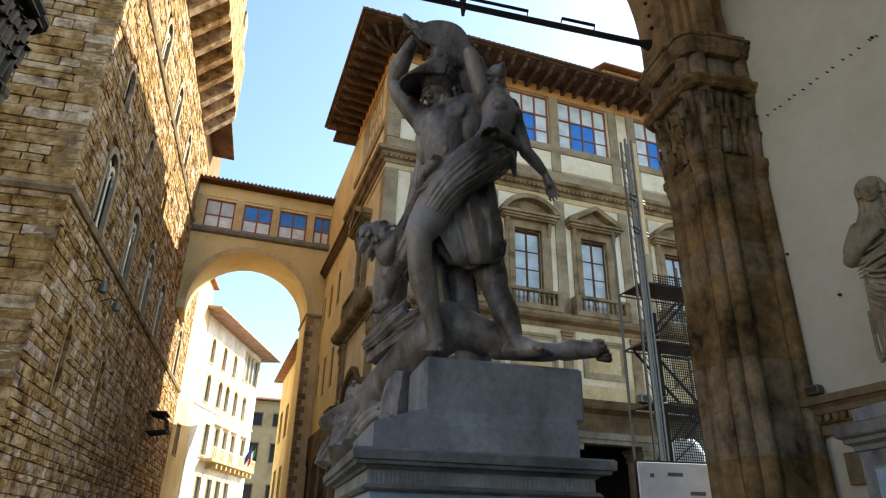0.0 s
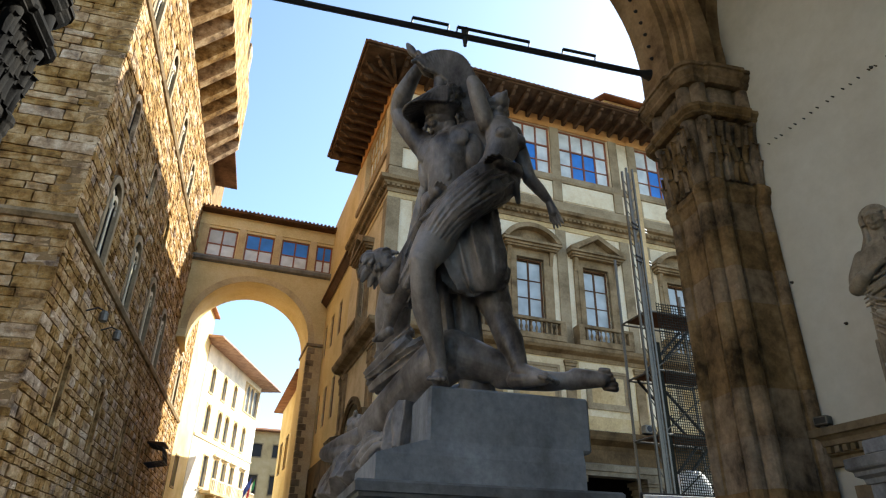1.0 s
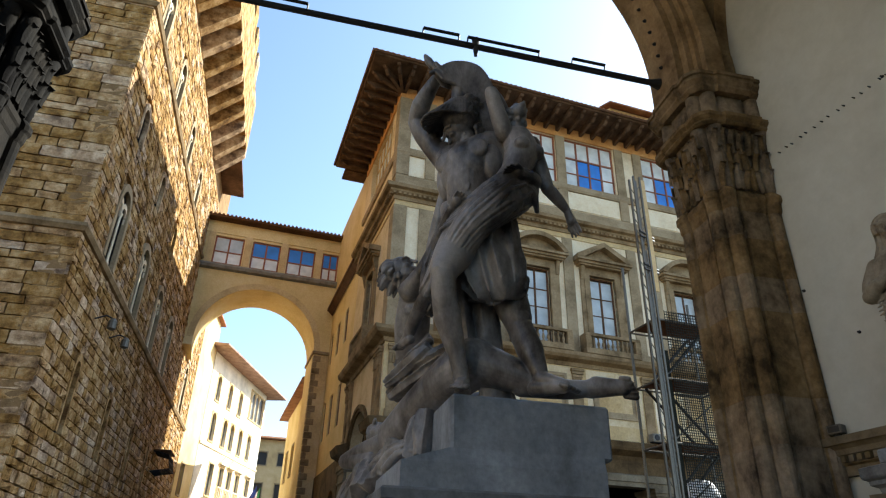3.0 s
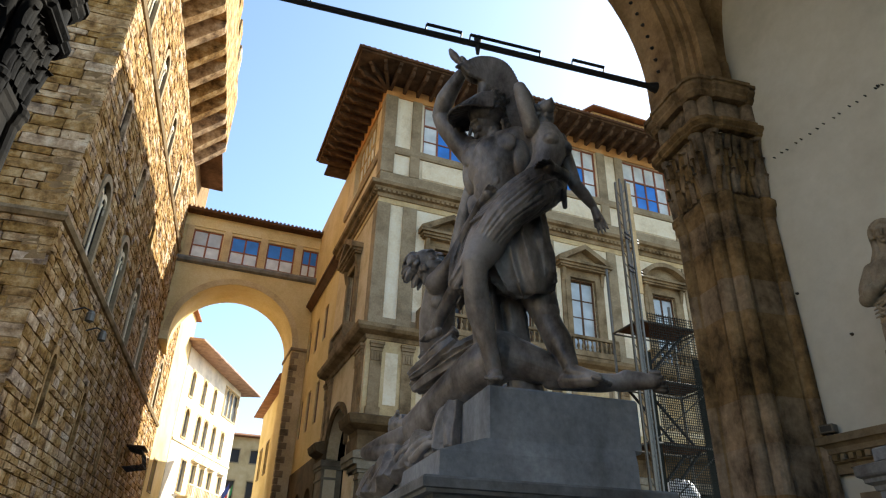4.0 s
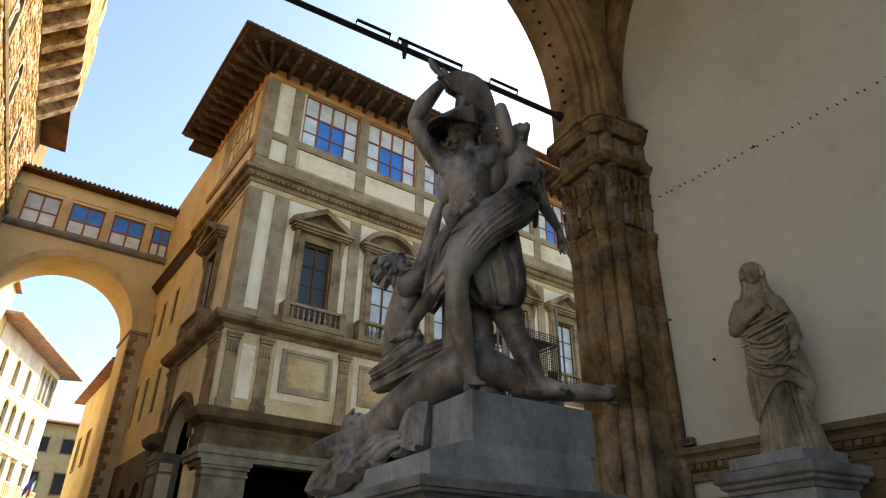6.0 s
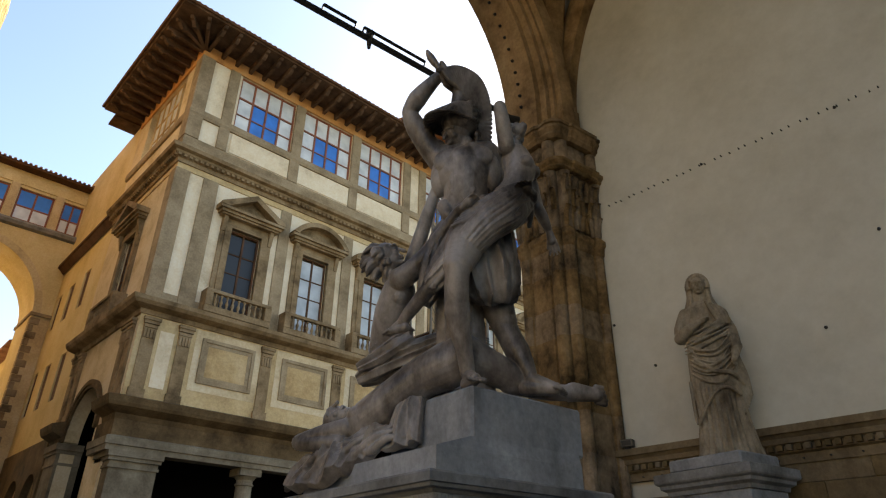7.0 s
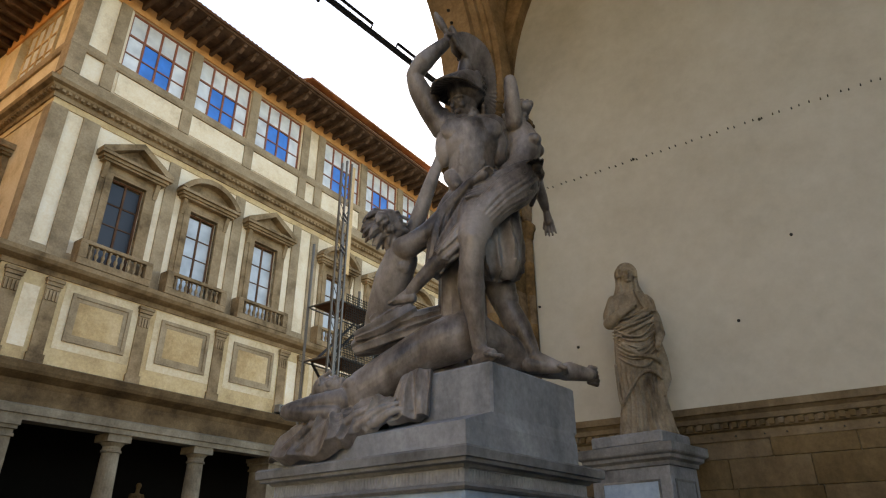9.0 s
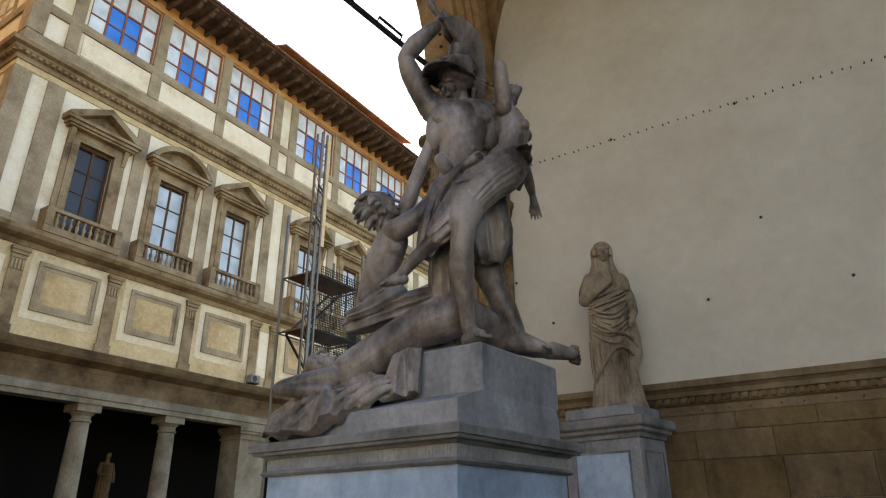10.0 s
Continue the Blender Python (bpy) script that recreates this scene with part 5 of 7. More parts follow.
def hand(bm, wrist, tip, w, spread=0.5):
    wrist, tip = Vector(wrist), Vector(tip)
    d = tip - wrist
    side = d.cross(Vector((0.3, 0.2, 1))).normalized()
    palm = wrist + d * 0.45
    limb(bm, [wrist, palm], [w * 0.7, w])
    for k in (-1.5, -0.5, 0.5, 1.5):
        q = palm + side * w * 0.5 * k
        limb(bm, [q, q + d * 0.3 + side * w * 0.1 * k * spread, q + d * (0.55 - 0.05 * abs(k)) + side * w * 0.2 * k * spread - Vector((0, 0, 0.01))], [w * 0.32, w * 0.28, w * 0.22])
    limb(bm, [palm - side * w * 0.8, palm - side * w * 1.3 + d * 0.25], [w * 0.32, w * 0.25])


def foot(bm, ankle, toe, w, side=None):
    ankle, toe = Vector(ankle), Vector(toe)
    d = toe - ankle
    side = Vector(side or (-d.y, d.x, 0)).normalized()
    heel = ankle - d * 0.18 - Vector((0, 0, abs(ankle.z - toe.z) * 0.8))
    limb(bm, [heel, toe - d * 0.25], [w, w * 0.8])
    limb(bm, [ankle, toe - d * 0.3], [w * 0.95, w * 0.75])
    for k in (-2, -1, 0, 1, 2):
        q = toe - d * 0.25 + side * w * 0.46 * k
        limb(bm, [q, q + d * (0.32 - 0.04 * abs(k - 1))], [w * 0.28, w * (0.36 if k == 2 else 0.27)])


def curve(pts, n=8):
    """Points on a smooth line through the given ones, and how far along each lies."""
    P = [Vector(p) for p in pts]
    out, tt = [], []
    for i in range(len(P) - 1):
        p0, p1, p2, p3 = P[max(i - 1, 0)], P[i], P[i + 1], P[min(i + 2, len(P) - 1)]
        for k in range(n):
            t = k / n
            out.append(0.5 * (2 * p1 + (p2 - p0) * t + (2 * p0 - 5 * p1 + 4 * p2 - p3) * t * t + (3 * p1 - p0 - 3 * p2 + p3) * t ** 3))
            tt.append(i + t)
    return out + [P[-1]], tt + [len(P) - 1]


def cloth(bm, pts, radii, n, amp, twist=0.0, seed=0, segs=96):
    """Draped cloth round a line: deep, uneven folds that run along it and may wind round it."""
    line, tt = curve(pts)
    rg = random.Random(seed)
    ph, w1, w2 = rg.uniform(0, 6), rg.uniform(0.2, 0.5), rg.uniform(0.3, 0.6)
    lobe = [(rg.uniform(0.25, 1.5), rg.uniform(0, 6), rg.uniform(0.6, 1.9)) for k in range(64)]
    rings, side = [], None
    for i, p in enumerate(line):
        d = (line[min(i + 1, len(line) - 1)] - line[max(i - 1, 0)]).normalized()
        ref = side if side is not None else (Vector((0, 0, 1)) if abs(d.z) < 0.9 else Vector((1, 0, 0)))
        u = (ref - d * ref.dot(d)).normalized()
        side, w = u, d.cross(u)
        k = min(int(tt[i]), len(radii) - 2)
        r = radii[k] + (radii[k + 1] - radii[k]) * (tt[i] - k)
        row = []
        for q in range(segs):
            a = 2 * math.pi * q / segs
            s = n * (a + w1 * math.sin(2 * a + ph) / 2) + twist * tt[i] + 0.5 * math.sin(1.7 * tt[i] + ph)
            deep, start, rate = lobe[int(s / (2 * math.pi)) % n]
            deep *= 0.55 + 0.45 * math.sin(rate * tt[i] + start)
            f = 1 + amp * deep * (1 - 2 * abs(math.sin(s / 2)) ** 0.7) + amp * 0.4 * math.sin(n * w2 * a + ph + tt[i])
            hem = 0.25 * r * math.sin(3 * a + ph) if i == len(line) - 1 else 0.0
            row.append(bm.verts.new(p + (u * math.cos(a) + w * math.sin(a)) * r * f + d * hem))
        rings.append(row)
    for a, b in zip(rings, rings[1:]):
        for q in range(segs):
            bm.faces.new((a[q], a[(q + 1) % segs], b[(q + 1) % segs], b[q]))
    bm.faces.new(rings[0][::-1])
    bm.faces.new(rings[-1])


def sheet(bm, top, bottom, n, amp, seed, nu=110, nv=14):
    """Heavy cloth lying over an edge: a thick sheet between two lines with uneven folds running down it."""
    rg = random.Random(seed)
    A, ta = curve(top, 24)
    B, _ = curve(bottom, 24)
    ph = [rg.uniform(0, 6) for k in range(4)]
    front, back = [], []
    for i in range(nu + 1):
        u = i / nu
        a, b = A[round(u * (len(A) - 1))], B[round(u * (len(B) - 1))]
        along = (A[min(len(A) - 1, round(u * (len(A) - 1)) + 1)] - A[max(0, round(u * (len(A) - 1)) - 1)]).normalized()
        out = along.cross(b - a).normalized()
        if out.x > 0:
            out = -out
        fr, bk = [], []
        for j in range(nv + 1):
            v = j / nv
            w = u + 0.05 * math.sin(5 * v + ph[0]) * math.sin(9 * u + ph[1]) + 0.04 * v
            s = 2 * math.pi * n * (w + 0.02 * math.sin(23 * w + ph[2]))
            f = (1 - abs(math.sin(s / 2)) ** 0.8 * 1.6) * (0.35 + 0.65 * math.sin(math.pi * min(1, v * 1.1 + 0.08))) + 0.6 * math.sin(14 * u + 4 * v + ph[3])
            p = a.lerp(b, v) + Vector((0, 0, 0.05 * math.sin(math.pi * v)))
            end = min(1, 8 * u, 8 * (1 - u))
            p = p + Vector((0, 0, 0.012 * math.sin(s * 0.5) * v))
            fr.append(bm.verts.new(p + out * (amp * f * (0.5 + 0.6 * v) + 0.012) * end))
            bk.append(bm.verts.new(p - out * (0.02 + 0.06 * end)))
        front.append(fr)
        back.append(bk)
    for i in range(nu):
        for j in range(nv):
            bm.faces.new((front[i][j], front[i + 1][j], front[i + 1][j + 1], front[i][j + 1]))
            bm.faces.new((back[i][j], back[i][j + 1], back[i + 1][j + 1], back[i + 1][j]))
        bm.faces.new((front[i][0], back[i][0], back[i + 1][0], front[i + 1][0]))
        bm.faces.new((front[i][nv], front[i + 1][nv], back[i + 1][nv], back[i][nv]))
    for i in (0, nu):
        for j in range(nv):
            bm.faces.new((front[i][j], front[i][j + 1], back[i][j + 1], back[i][j]))


def curls(bm, c, r, n, size, rng, keep=lambda d: True):
    """Locks of hair: small lumps over a ball."""
    made = 0
    while made < n:
        d = Vector((rng.gauss(0, 1), rng.gauss(0, 1), rng.gauss(0, 1))).normalized()
        if keep(d):
            e = d.cross(Vector((rng.gauss(0, 1), rng.gauss(0, 1), rng.gauss(0, 1)))).normalized()
            p = Vector(c) + d * r
            limb(bm, [p - e * size * 0.9, p + d * size * 0.3, p + e * size * 0.9], [size * 0.5, size * 0.75, size * 0.45])
            made += 1


def head(bm, c, front, r, up=(0, 0, 1)):
    """Skull, jaw and features of one head, looking along front."""
    c, f = Vector(c), Vector(front).normalized()
    u = Vector(up)
    u = (u - f * u.dot(f)).normalized()
    s = f.cross(u)
    turn = Matrix((s, f, u)).transposed().to_4x4()
    ball(bm, c + u * r * 0.2 - f * r * 0.12, r, (0.92, 1.08, 1.02), turn)
    ball(bm, c - u * r * 0.32 + f * r * 0.16, r * 0.8, (0.86, 0.92, 1.12), turn)
    ball(bm, c - u * r * 0.98 + f * r * 0.62, r * 0.27, (1.1, 1, 0.9), turn)
    limb(bm, [c + f * r * 0.93 + u * r * 0.3, c + f * r * 1.12 - u * r * 0.02, c + f * r * 1.26 - u * r * 0.24], [r * 0.12, r * 0.13, r * 0.14])
    for k in (-1, 1):
        limb(bm, [c + f * r * 0.95 + u * r * 0.36 + s * k * r * 0.1, c + f * r * 0.9 + u * r * 0.4 + s * k * r * 0.38, c + f * r * 0.66 + u * r * 0.3 + s * k * r * 0.66], [r * 0.11, r * 0.12, r * 0.1])
        ball(bm, c + f * r * 0.8 + u * r * 0.13 + s * k * r * 0.34, r * 0.11)
        ball(bm, c + f * r * 0.58 - u * r * 0.26 + s * k * r * 0.38, r * 0.3)
        limb(bm, [c - f * r * 0.1 - u * r * 0.62 + s * k * r * 0.62, c + f * r * 0.55 - u * r * 0.98 + s * k * r * 0.2], [r * 0.14, r * 0.16])
    for z, w in ((-0.52, 0.24), (-0.64, 0.18)):
        limb(bm, [c + f * r * 0.86 + u * r * z + s * r * w, c + f * r * 0.98 + u * r * z, c + f * r * 0.86 + u * r * z - s * r * w], [r * 0.06, r * 0.085, r * 0.06])


def ridges(bm, pts, radii, a0, a1, n, thick, seed, lift=0.9):
    """Fine creases of thin cloth drawn along a limb, over part of its girth."""
    rg = random.Random(seed)
    line, tt = curve(pts, 6)
    for k in range(n):
        a = radians(a0 + (a1 - a0) * (k + rg.uniform(0, 0.8)) / n)
        lo, hi = sorted((rg.uniform(0, 0.45), rg.uniform(0.6, 1.0)))
        drift = rg.uniform(-0.5, 0.5)
        out, rr, side = [], [], None
        for i, p in enumerate(line):
            v = i / (len(line) - 1)
            d = (line[min(i + 1, len(line) - 1)] - line[max(i - 1, 0)]).normalized()
            ref = side if side is not None else (Vector((0, 0, 1)) if abs(d.z) < 0.9 else Vector((1, 0, 0)))
            uu = (ref - d * ref.dot(d)).normalized()
            side, w = uu, d.cross(uu)
            if lo <= v <= hi:
                q = min(int(tt[i]), len(radii) - 2)
                r = radii[q] + (radii[q + 1] - radii[q]) * (tt[i] - q)
                e = a + drift * (v - lo) + 0.08 * math.sin(9 * v + k)
                out.append(p + (uu * math.cos(e) + w * math.sin(e)) * r * (lift + 0.1))
                rr.append(thick * (0.5 + math.sin(math.pi * (v - lo) / (hi - lo)) * 0.8))
        if len(out) > 2:
            tube(bm, out, rr, 8)


def marble_group():
    rng = random.Random(3)
    bm = bmesh.new()
    # standing warrior: trunk, seen with the chest towards cd
    cd = Vector((-0.82, -0.57, 0)).normalized()
    cs = Vector((-cd.y, cd.x, 0))            # his left
    up = Vector((0, 0, 1))
    smooth_limb(bm, [(1.32, 4.06, 3.7), (1.28, 4.07, 3.92), (1.27, 4.05, 4.1), (1.27, 4.05, 4.28)], [0.19, 0.158, 0.168, 0.19])
    turn = Matrix((cs, cd, up)).transposed().to_4x4()
    ball(bm, (1.27, 4.05, 4.24), 0.21, (1.12, 0.86, 1.1), turn)
    mid = Vector((1.265, 4.05, 4.28))
    for k in (-1, 1):
        ball(bm, mid + cs * 0.1 * k + cd * 0.108 + up * 0.025, 0.12, (1.08, 0.38, 0.86), turn)
        ball(bm, mid + cs * 0.2 * k - up * 0.06, 0.1, (0.7, 0.9, 1.7), turn)
        for q in range(3):
            ball(bm, mid + cs * 0.048 * k + cd * (0.14 - 0.008 * q) - up * (0.1 + 0.085 * q), 0.054, (0.95, 0.3, 0.9), turn)
        limb(bm, [mid + cs * k * 0.15 + cd * 0.04 - up * 0.34, mid + cs * k * 0.11 + cd * 0.1 - up * 0.46], [0.06, 0.05])
    limb(bm, [(1.15, 4.2, 4.41), (1.37, 3.92, 4.41)], [0.1, 0.1])
    limb(bm, [(1.15, 4.2, 4.42), (1.25, 4.07, 4.47), (1.37, 3.92, 4.43)], [0.06, 0.075, 0.06])
    limb(bm, [(1.27, 4.05, 4.4), (1.225, 4.06, 4.56)], [0.092, 0.078])
    for k in (-1, 1):
        limb(bm, [Vector((1.225, 4.06, 4.53)) + cs * 0.07 * k, mid + cd * 0.1 + cs * 0.02 * k + up * 0.13], [0.024, 0.022])
    # head, helmet with a pointed peak and carved crest
    fd = Vector((-0.97, 0.26, 0)).normalized()
    gd = Vector((fd.y, -fd.x, 0))
    head(bm, (1.185, 4.06, 4.57), fd + Vector((0, 0, -0.42)), 0.108, (-0.2, 0, 1))
    dome = Vector((1.195, 4.04, 4.685))
    ball(bm, dome, 0.142, (1.06, 1.0, 1.0))
    ball(bm, dome + up * 0.09 - fd * 0.05, 0.115)
    for k in range(25):
        a = radians(-96 + 8 * k)
        d = fd * math.cos(a) + gd * math.sin(a)
        reach = 0.15 + 0.15 * max(0, math.cos(a)) ** 2.6
        limb(bm, [dome + d * 0.1 + up * 0.075, dome + d * (0.1 + reach) / 2 + up * (0.025 - 0.01 * math.cos(a)), dome + d * reach - up * (0.042 + 0.012 * math.cos(a))], [0.05, 0.03, 0.012])
    rim = [dome + (fd * math.cos(radians(-96 + 12 * k)) + gd * math.sin(radians(-96 + 12 * k))) * (0.15 + 0.15 * max(0, math.cos(radians(-96 + 12 * k))) ** 2.6) - up * 0.05 for k in range(17)]
    tube(bm, rim, 0.012, 6)
    curls(bm, dome, 0.138, 80, 0.021, rng, lambda d: d.dot(fd) < 0.35 and d.z > -0.35)
    curls(bm, dome + up * 0.09 - fd * 0.05, 0.112, 70, 0.02, rng, lambda d: d.dot(fd) < 0.6 and d.z > -0.2)
    curls(bm, (1.265, 4.02, 4.56), 0.09, 44, 0.022, rng, lambda d: d.dot(fd) < -0.2)
    arc, _ = curve([dome + fd * a + up * b + Vector((-0.05, -0.08, 0.1)) * min(1, max(0, 2.2 * b + 0.3)) for a, b in ((0.19, 0.285), (0.08, 0.345), (-0.05, 0.36), (-0.16, 0.31), (-0.235, 0.2), (-0.265, 0.05), (-0.26, -0.14), (-0.22, -0.3))], 6)
    for k, o in enumerate(arc):
        v = k / (len(arc) - 1)
        inn = (dome - fd * 0.08 - o).normalized()
        deep = 0.1 + 0.16 * min(1, 5 * v) * (1 if v < 0.6 else 0.4)
        for w in (-0.024, 0.024):
            limb(bm, [o + gd * w * min(1, 0.3 + 4 * v), o + inn * deep + gd * w * 1.25], [0.017, 0.02])
    limb(bm, [arc[0], arc[0] + fd * 0.035 - up * 0.012], [0.026, 0.016])
    for a in (-0.12, -0.05, 0.02):
        limb(bm, [dome + fd * a + up * 0.1, dome + fd * (a * 0.7) + up * 0.34 + Vector((-0.03, -0.05, 0))], [0.064, 0.05])
    curls(bm, dome + up * 0.19 - fd * 0.03, 0.066, 46, 0.02, rng, lambda d: abs(d.dot(gd)) > 0.3)
    # raised arm with the dagger
    smooth_limb(bm, [(1.15, 4.22, 4.4), (1.07, 4.28, 4.54), (0.98, 4.32, 4.69), (0.915, 4.33, 4.79)], [0.1, 0.09, 0.084, 0.062])
    ball(bm, (1.13, 4.24, 4.46), 0.105, (0.95, 0.95, 1.15))
    ball(bm, (1.045, 4.25, 4.61), 0.07, (0.85, 0.8, 1.35))
    smooth_limb(bm, [(0.915, 4.33, 4.8), (0.93, 4.25, 4.9), (0.968, 4.15, 5.0), (1.0, 4.08, 5.065)], [0.062, 0.076, 0.058, 0.042])
    ball(bm, (1.01, 4.06, 5.1), 0.052)
    for k in range(4):
        o = Vector((0.012, -0.006, -0.024)) * k
        limb(bm, [Vector((0.985, 4.035, 5.15)) + o, Vector((0.965, 4.01, 5.14)) + o, Vector((0.985, 4.0, 5.115)) + o], [0.02, 0.021, 0.019])
    limb(bm, [(1.02, 4.06, 5.09), (0.965, 4.09, 5.2)], [0.02, 0.028])
    smooth_limb(bm, [(0.965, 4.09, 5.19), (0.935, 4.11, 5.25), (0.91, 4.125, 5.31)], [0.03, 0.034, 0.016])
    # other arm, round the girl
    smooth_limb(bm, [(1.4, 3.92, 4.4), (1.54, 3.93, 4.22), (1.64, 3.84, 4.08)], [0.1, 0.084, 0.068])
    smooth_limb(bm, [(1.64, 3.84, 4.08), (1.61, 3.72, 4.02), (1.55, 3.65, 3.99)], [0.068, 0.06, 0.046])
    hand(bm, (1.54, 3.64, 3.99), (1.35, 3.6, 4.0), 0.047, 0.3)
    # legs
    smooth_limb(bm, [(1.24, 4.0, 3.7), (1.13, 3.94, 3.5), (1.05, 3.915, 3.34)], [0.15, 0.132, 0.1])
    ball(bm, (1.015, 3.9, 3.315), 0.066)
    ball(bm, (1.06, 3.89, 3.42), 0.06, (0.8, 0.8, 1.3))
    smooth_limb(bm, [(1.04, 3.91, 3.3), (1.06, 3.94, 3.16), (1.1, 3.97, 3.02), (1.165, 3.98, 2.8), (1.2, 3.98, 2.64)], [0.084, 0.08, 0.088, 0.056, 0.048])
    ball(bm, (1.13, 4.0, 3.06), 0.075, (0.9, 0.9, 1.7))
    foot(bm, (1.2, 3.97, 2.62), (1.125, 3.83, 2.555), 0.05)
    smooth_limb(bm, [(1.42, 4.06, 3.7), (1.52, 4.06, 3.4), (1.6, 4.02, 3.12)], [0.16, 0.14, 0.1])
    ball(bm, (1.6, 3.985, 3.1), 0.078)
    smooth_limb(bm, [(1.6, 4.02, 3.1), (1.62, 3.97, 2.98), (1.64, 3.93, 2.88), (1.66, 3.85, 2.7)], [0.088, 0.086, 0.088, 0.052])
    foot(bm, (1.66, 3.84, 2.67), (1.78, 3.67, 2.58), 0.054)
    # kilt: a gathered bag of cloth on the far thigh, and cloth behind the legs
    cloth(bm, [(1.36, 4.05, 3.86), (1.39, 4.03, 3.64), (1.44, 4.02, 3.42), (1.47, 4.02, 3.27), (1.48, 4.03, 3.22)], [0.16, 0.215, 0.235, 0.205, 0.13], 11, 0.19, 0.3, 1)
    cloth(bm, [(1.48, 3.86, 3.78), (1.5, 3.86, 3.55), (1.52, 3.88, 3.3)], [0.05, 0.07, 0.05], 7, 0.2, 0.4, 51)
    cloth(bm, [(1.42, 4.16, 3.3), (1.46, 4.18, 2.95), (1.52, 4.16, 2.53)], [0.08, 0.09, 0.12], 9, 0.16, 0.5, 2)
    cloth(bm, [(1.22, 4.16, 3.7), (1.26, 4.22, 3.2), (1.32, 4.24, 2.8)], [0.08, 0.1, 0.12], 9, 0.16, 0.4, 3)
    # the girl he holds
    gf = Vector((0.35, -0.35, 0.85))
    head(bm, (1.52, 3.76, 4.6), gf, 0.088, (0.2, 0.6, 0.4))
    curls(bm, (1.51, 3.79, 4.58), 0.088, 34, 0.026, rng, lambda d: d.dot(gf) < 0.15)
    limb(bm, [(1.52, 3.77, 4.53), (1.525, 3.77, 4.4)], [0.052, 0.064])
    smooth_limb(bm, [(1.53, 3.77, 4.38), (1.54, 3.74, 4.25), (1.49, 3.75, 4.09), (1.45, 3.79, 3.95)], [0.108, 0.122, 0.1, 0.14])
    for p in ((1.625, 3.69, 4.25), (1.5, 3.65, 4.26)):
        ball(bm, p, 0.062, (1, 1, 0.95))
    limb(bm, [(1.43, 3.77, 4.42), (1.62, 3.76, 4.38)], [0.06, 0.056])
    smooth_limb(bm, [(1.42, 3.76, 4.41), (1.355, 3.73, 4.56), (1.3, 3.71, 4.71)], [0.066, 0.06, 0.048])
    smooth_limb(bm, [(1.3, 3.71, 4.71), (1.38, 3.75, 4.68), (1.46, 3.8, 4.62)], [0.047, 0.042, 0.032])
    smooth_limb(bm, [(1.63, 3.76, 4.37), (1.69, 3.76, 4.18), (1.735, 3.75, 4.01)], [0.064, 0.056, 0.046])
    smooth_limb(bm, [(1.735, 3.75, 4.01), (1.81, 3.76, 3.95), (1.885, 3.77, 3.88)], [0.048, 0.044, 0.029])
    hand(bm, (1.885, 3.77, 3.88), (1.965, 3.78, 3.7), 0.036, 1.2)
    # her raised thigh and long shin under thin clinging cloth
    leg = [(1.54, 3.8, 3.98), (1.44, 3.77, 3.89), (1.31, 3.76, 3.76), (1.19, 3.83, 3.62), (1.09, 3.97, 3.42), (1.0, 4.17, 3.21)]
    girth = [0.14, 0.138, 0.118, 0.1, 0.084, 0.05]
    smooth_limb(bm, leg, girth)
    ball(bm, (1.41, 3.735, 3.83), 0.12, (1, 1, 0.95))
    ridges(bm, leg, girth, 0, 360, 40, 0.014, 61, 0.95)
    ridges(bm, leg[2:], girth[2:], 0, 360, 30, 0.013, 62, 0.97)
    ridges(bm, leg[1:4], girth[1:4], 0, 360, 16, 0.012, 63, 0.95)
    other = [(1.46, 3.86, 3.92), (1.34, 3.9, 3.82), (1.2, 3.98, 3.66), (1.08, 4.14, 3.36), (1.02, 4.22, 3.14)]
    cloth(bm, other, [0.09, 0.12, 0.125, 0.095, 0.05], 13, 0.22, 0.6, 6)
    cloth(bm, [(1.24, 4.1, 3.84), (1.13, 4.14, 3.66), (1.06, 4.18, 3.42), (1.03, 4.24, 3.18)], [0.09, 0.1, 0.085, 0.04], 11, 0.16, 0.9, 16)
    # bunched swath over her hip and his belly
    for k in range(6):
        o = 0.035 * k
        smooth_limb(bm, [(1.13 - 0.02 * k, 3.9 + 0.01 * k, 3.8 - o * 0.9), (1.26, 3.74 - 0.01 * k, 3.92 - o * 0.8), (1.42, 3.655, 4.02 - o * 0.6), (1.58, 3.69, 4.05 - o * 0.8), (1.66, 3.78, 4.0 - o)], [0.014, 0.02, 0.024, 0.024, 0.018])
    for k in range(7):
        a = Vector((1.17 - 0.026 * k, 3.8 + 0.05 * k, 3.58 - 0.055 * k))
        limb(bm, [a, a + Vector((-0.012, -0.01, -0.035)), a + Vector((0.012, 0.01, -0.055))], [0.026, 0.02, 0.012])
    smooth_limb(bm, [(1.0, 4.17, 3.21), (0.965, 4.29, 3.09), (0.955, 4.35, 3.03)], [0.054, 0.044, 0.038])
    foot(bm, (0.955, 4.36, 3.03), (0.92, 4.48, 2.96), 0.034)
    # kneeling mother
    mf = Vector((0.52, -0.66, 0.54)).normalized()
    head(bm, (0.93, 4.53, 3.57), mf, 0.104, (-0.3, 0.4, 0.85))
    for k in range(34):
        d = Vector((rng.gauss(-0.5, 0.6), rng.gauss(0.45, 0.6), rng.gauss(0.15, 0.7))).normalized()
        if d.dot(mf) < 0.3:
            a = Vector((0.915, 4.545, 3.575)) + d * 0.085
            smooth_limb(bm, [a, a + d * 0.03 + Vector((-0.012, 0.02, -0.01)), a + d * 0.05 + Vector((-0.02, 0.035, -0.05))], [0.032, 0.026, 0.01], 3)
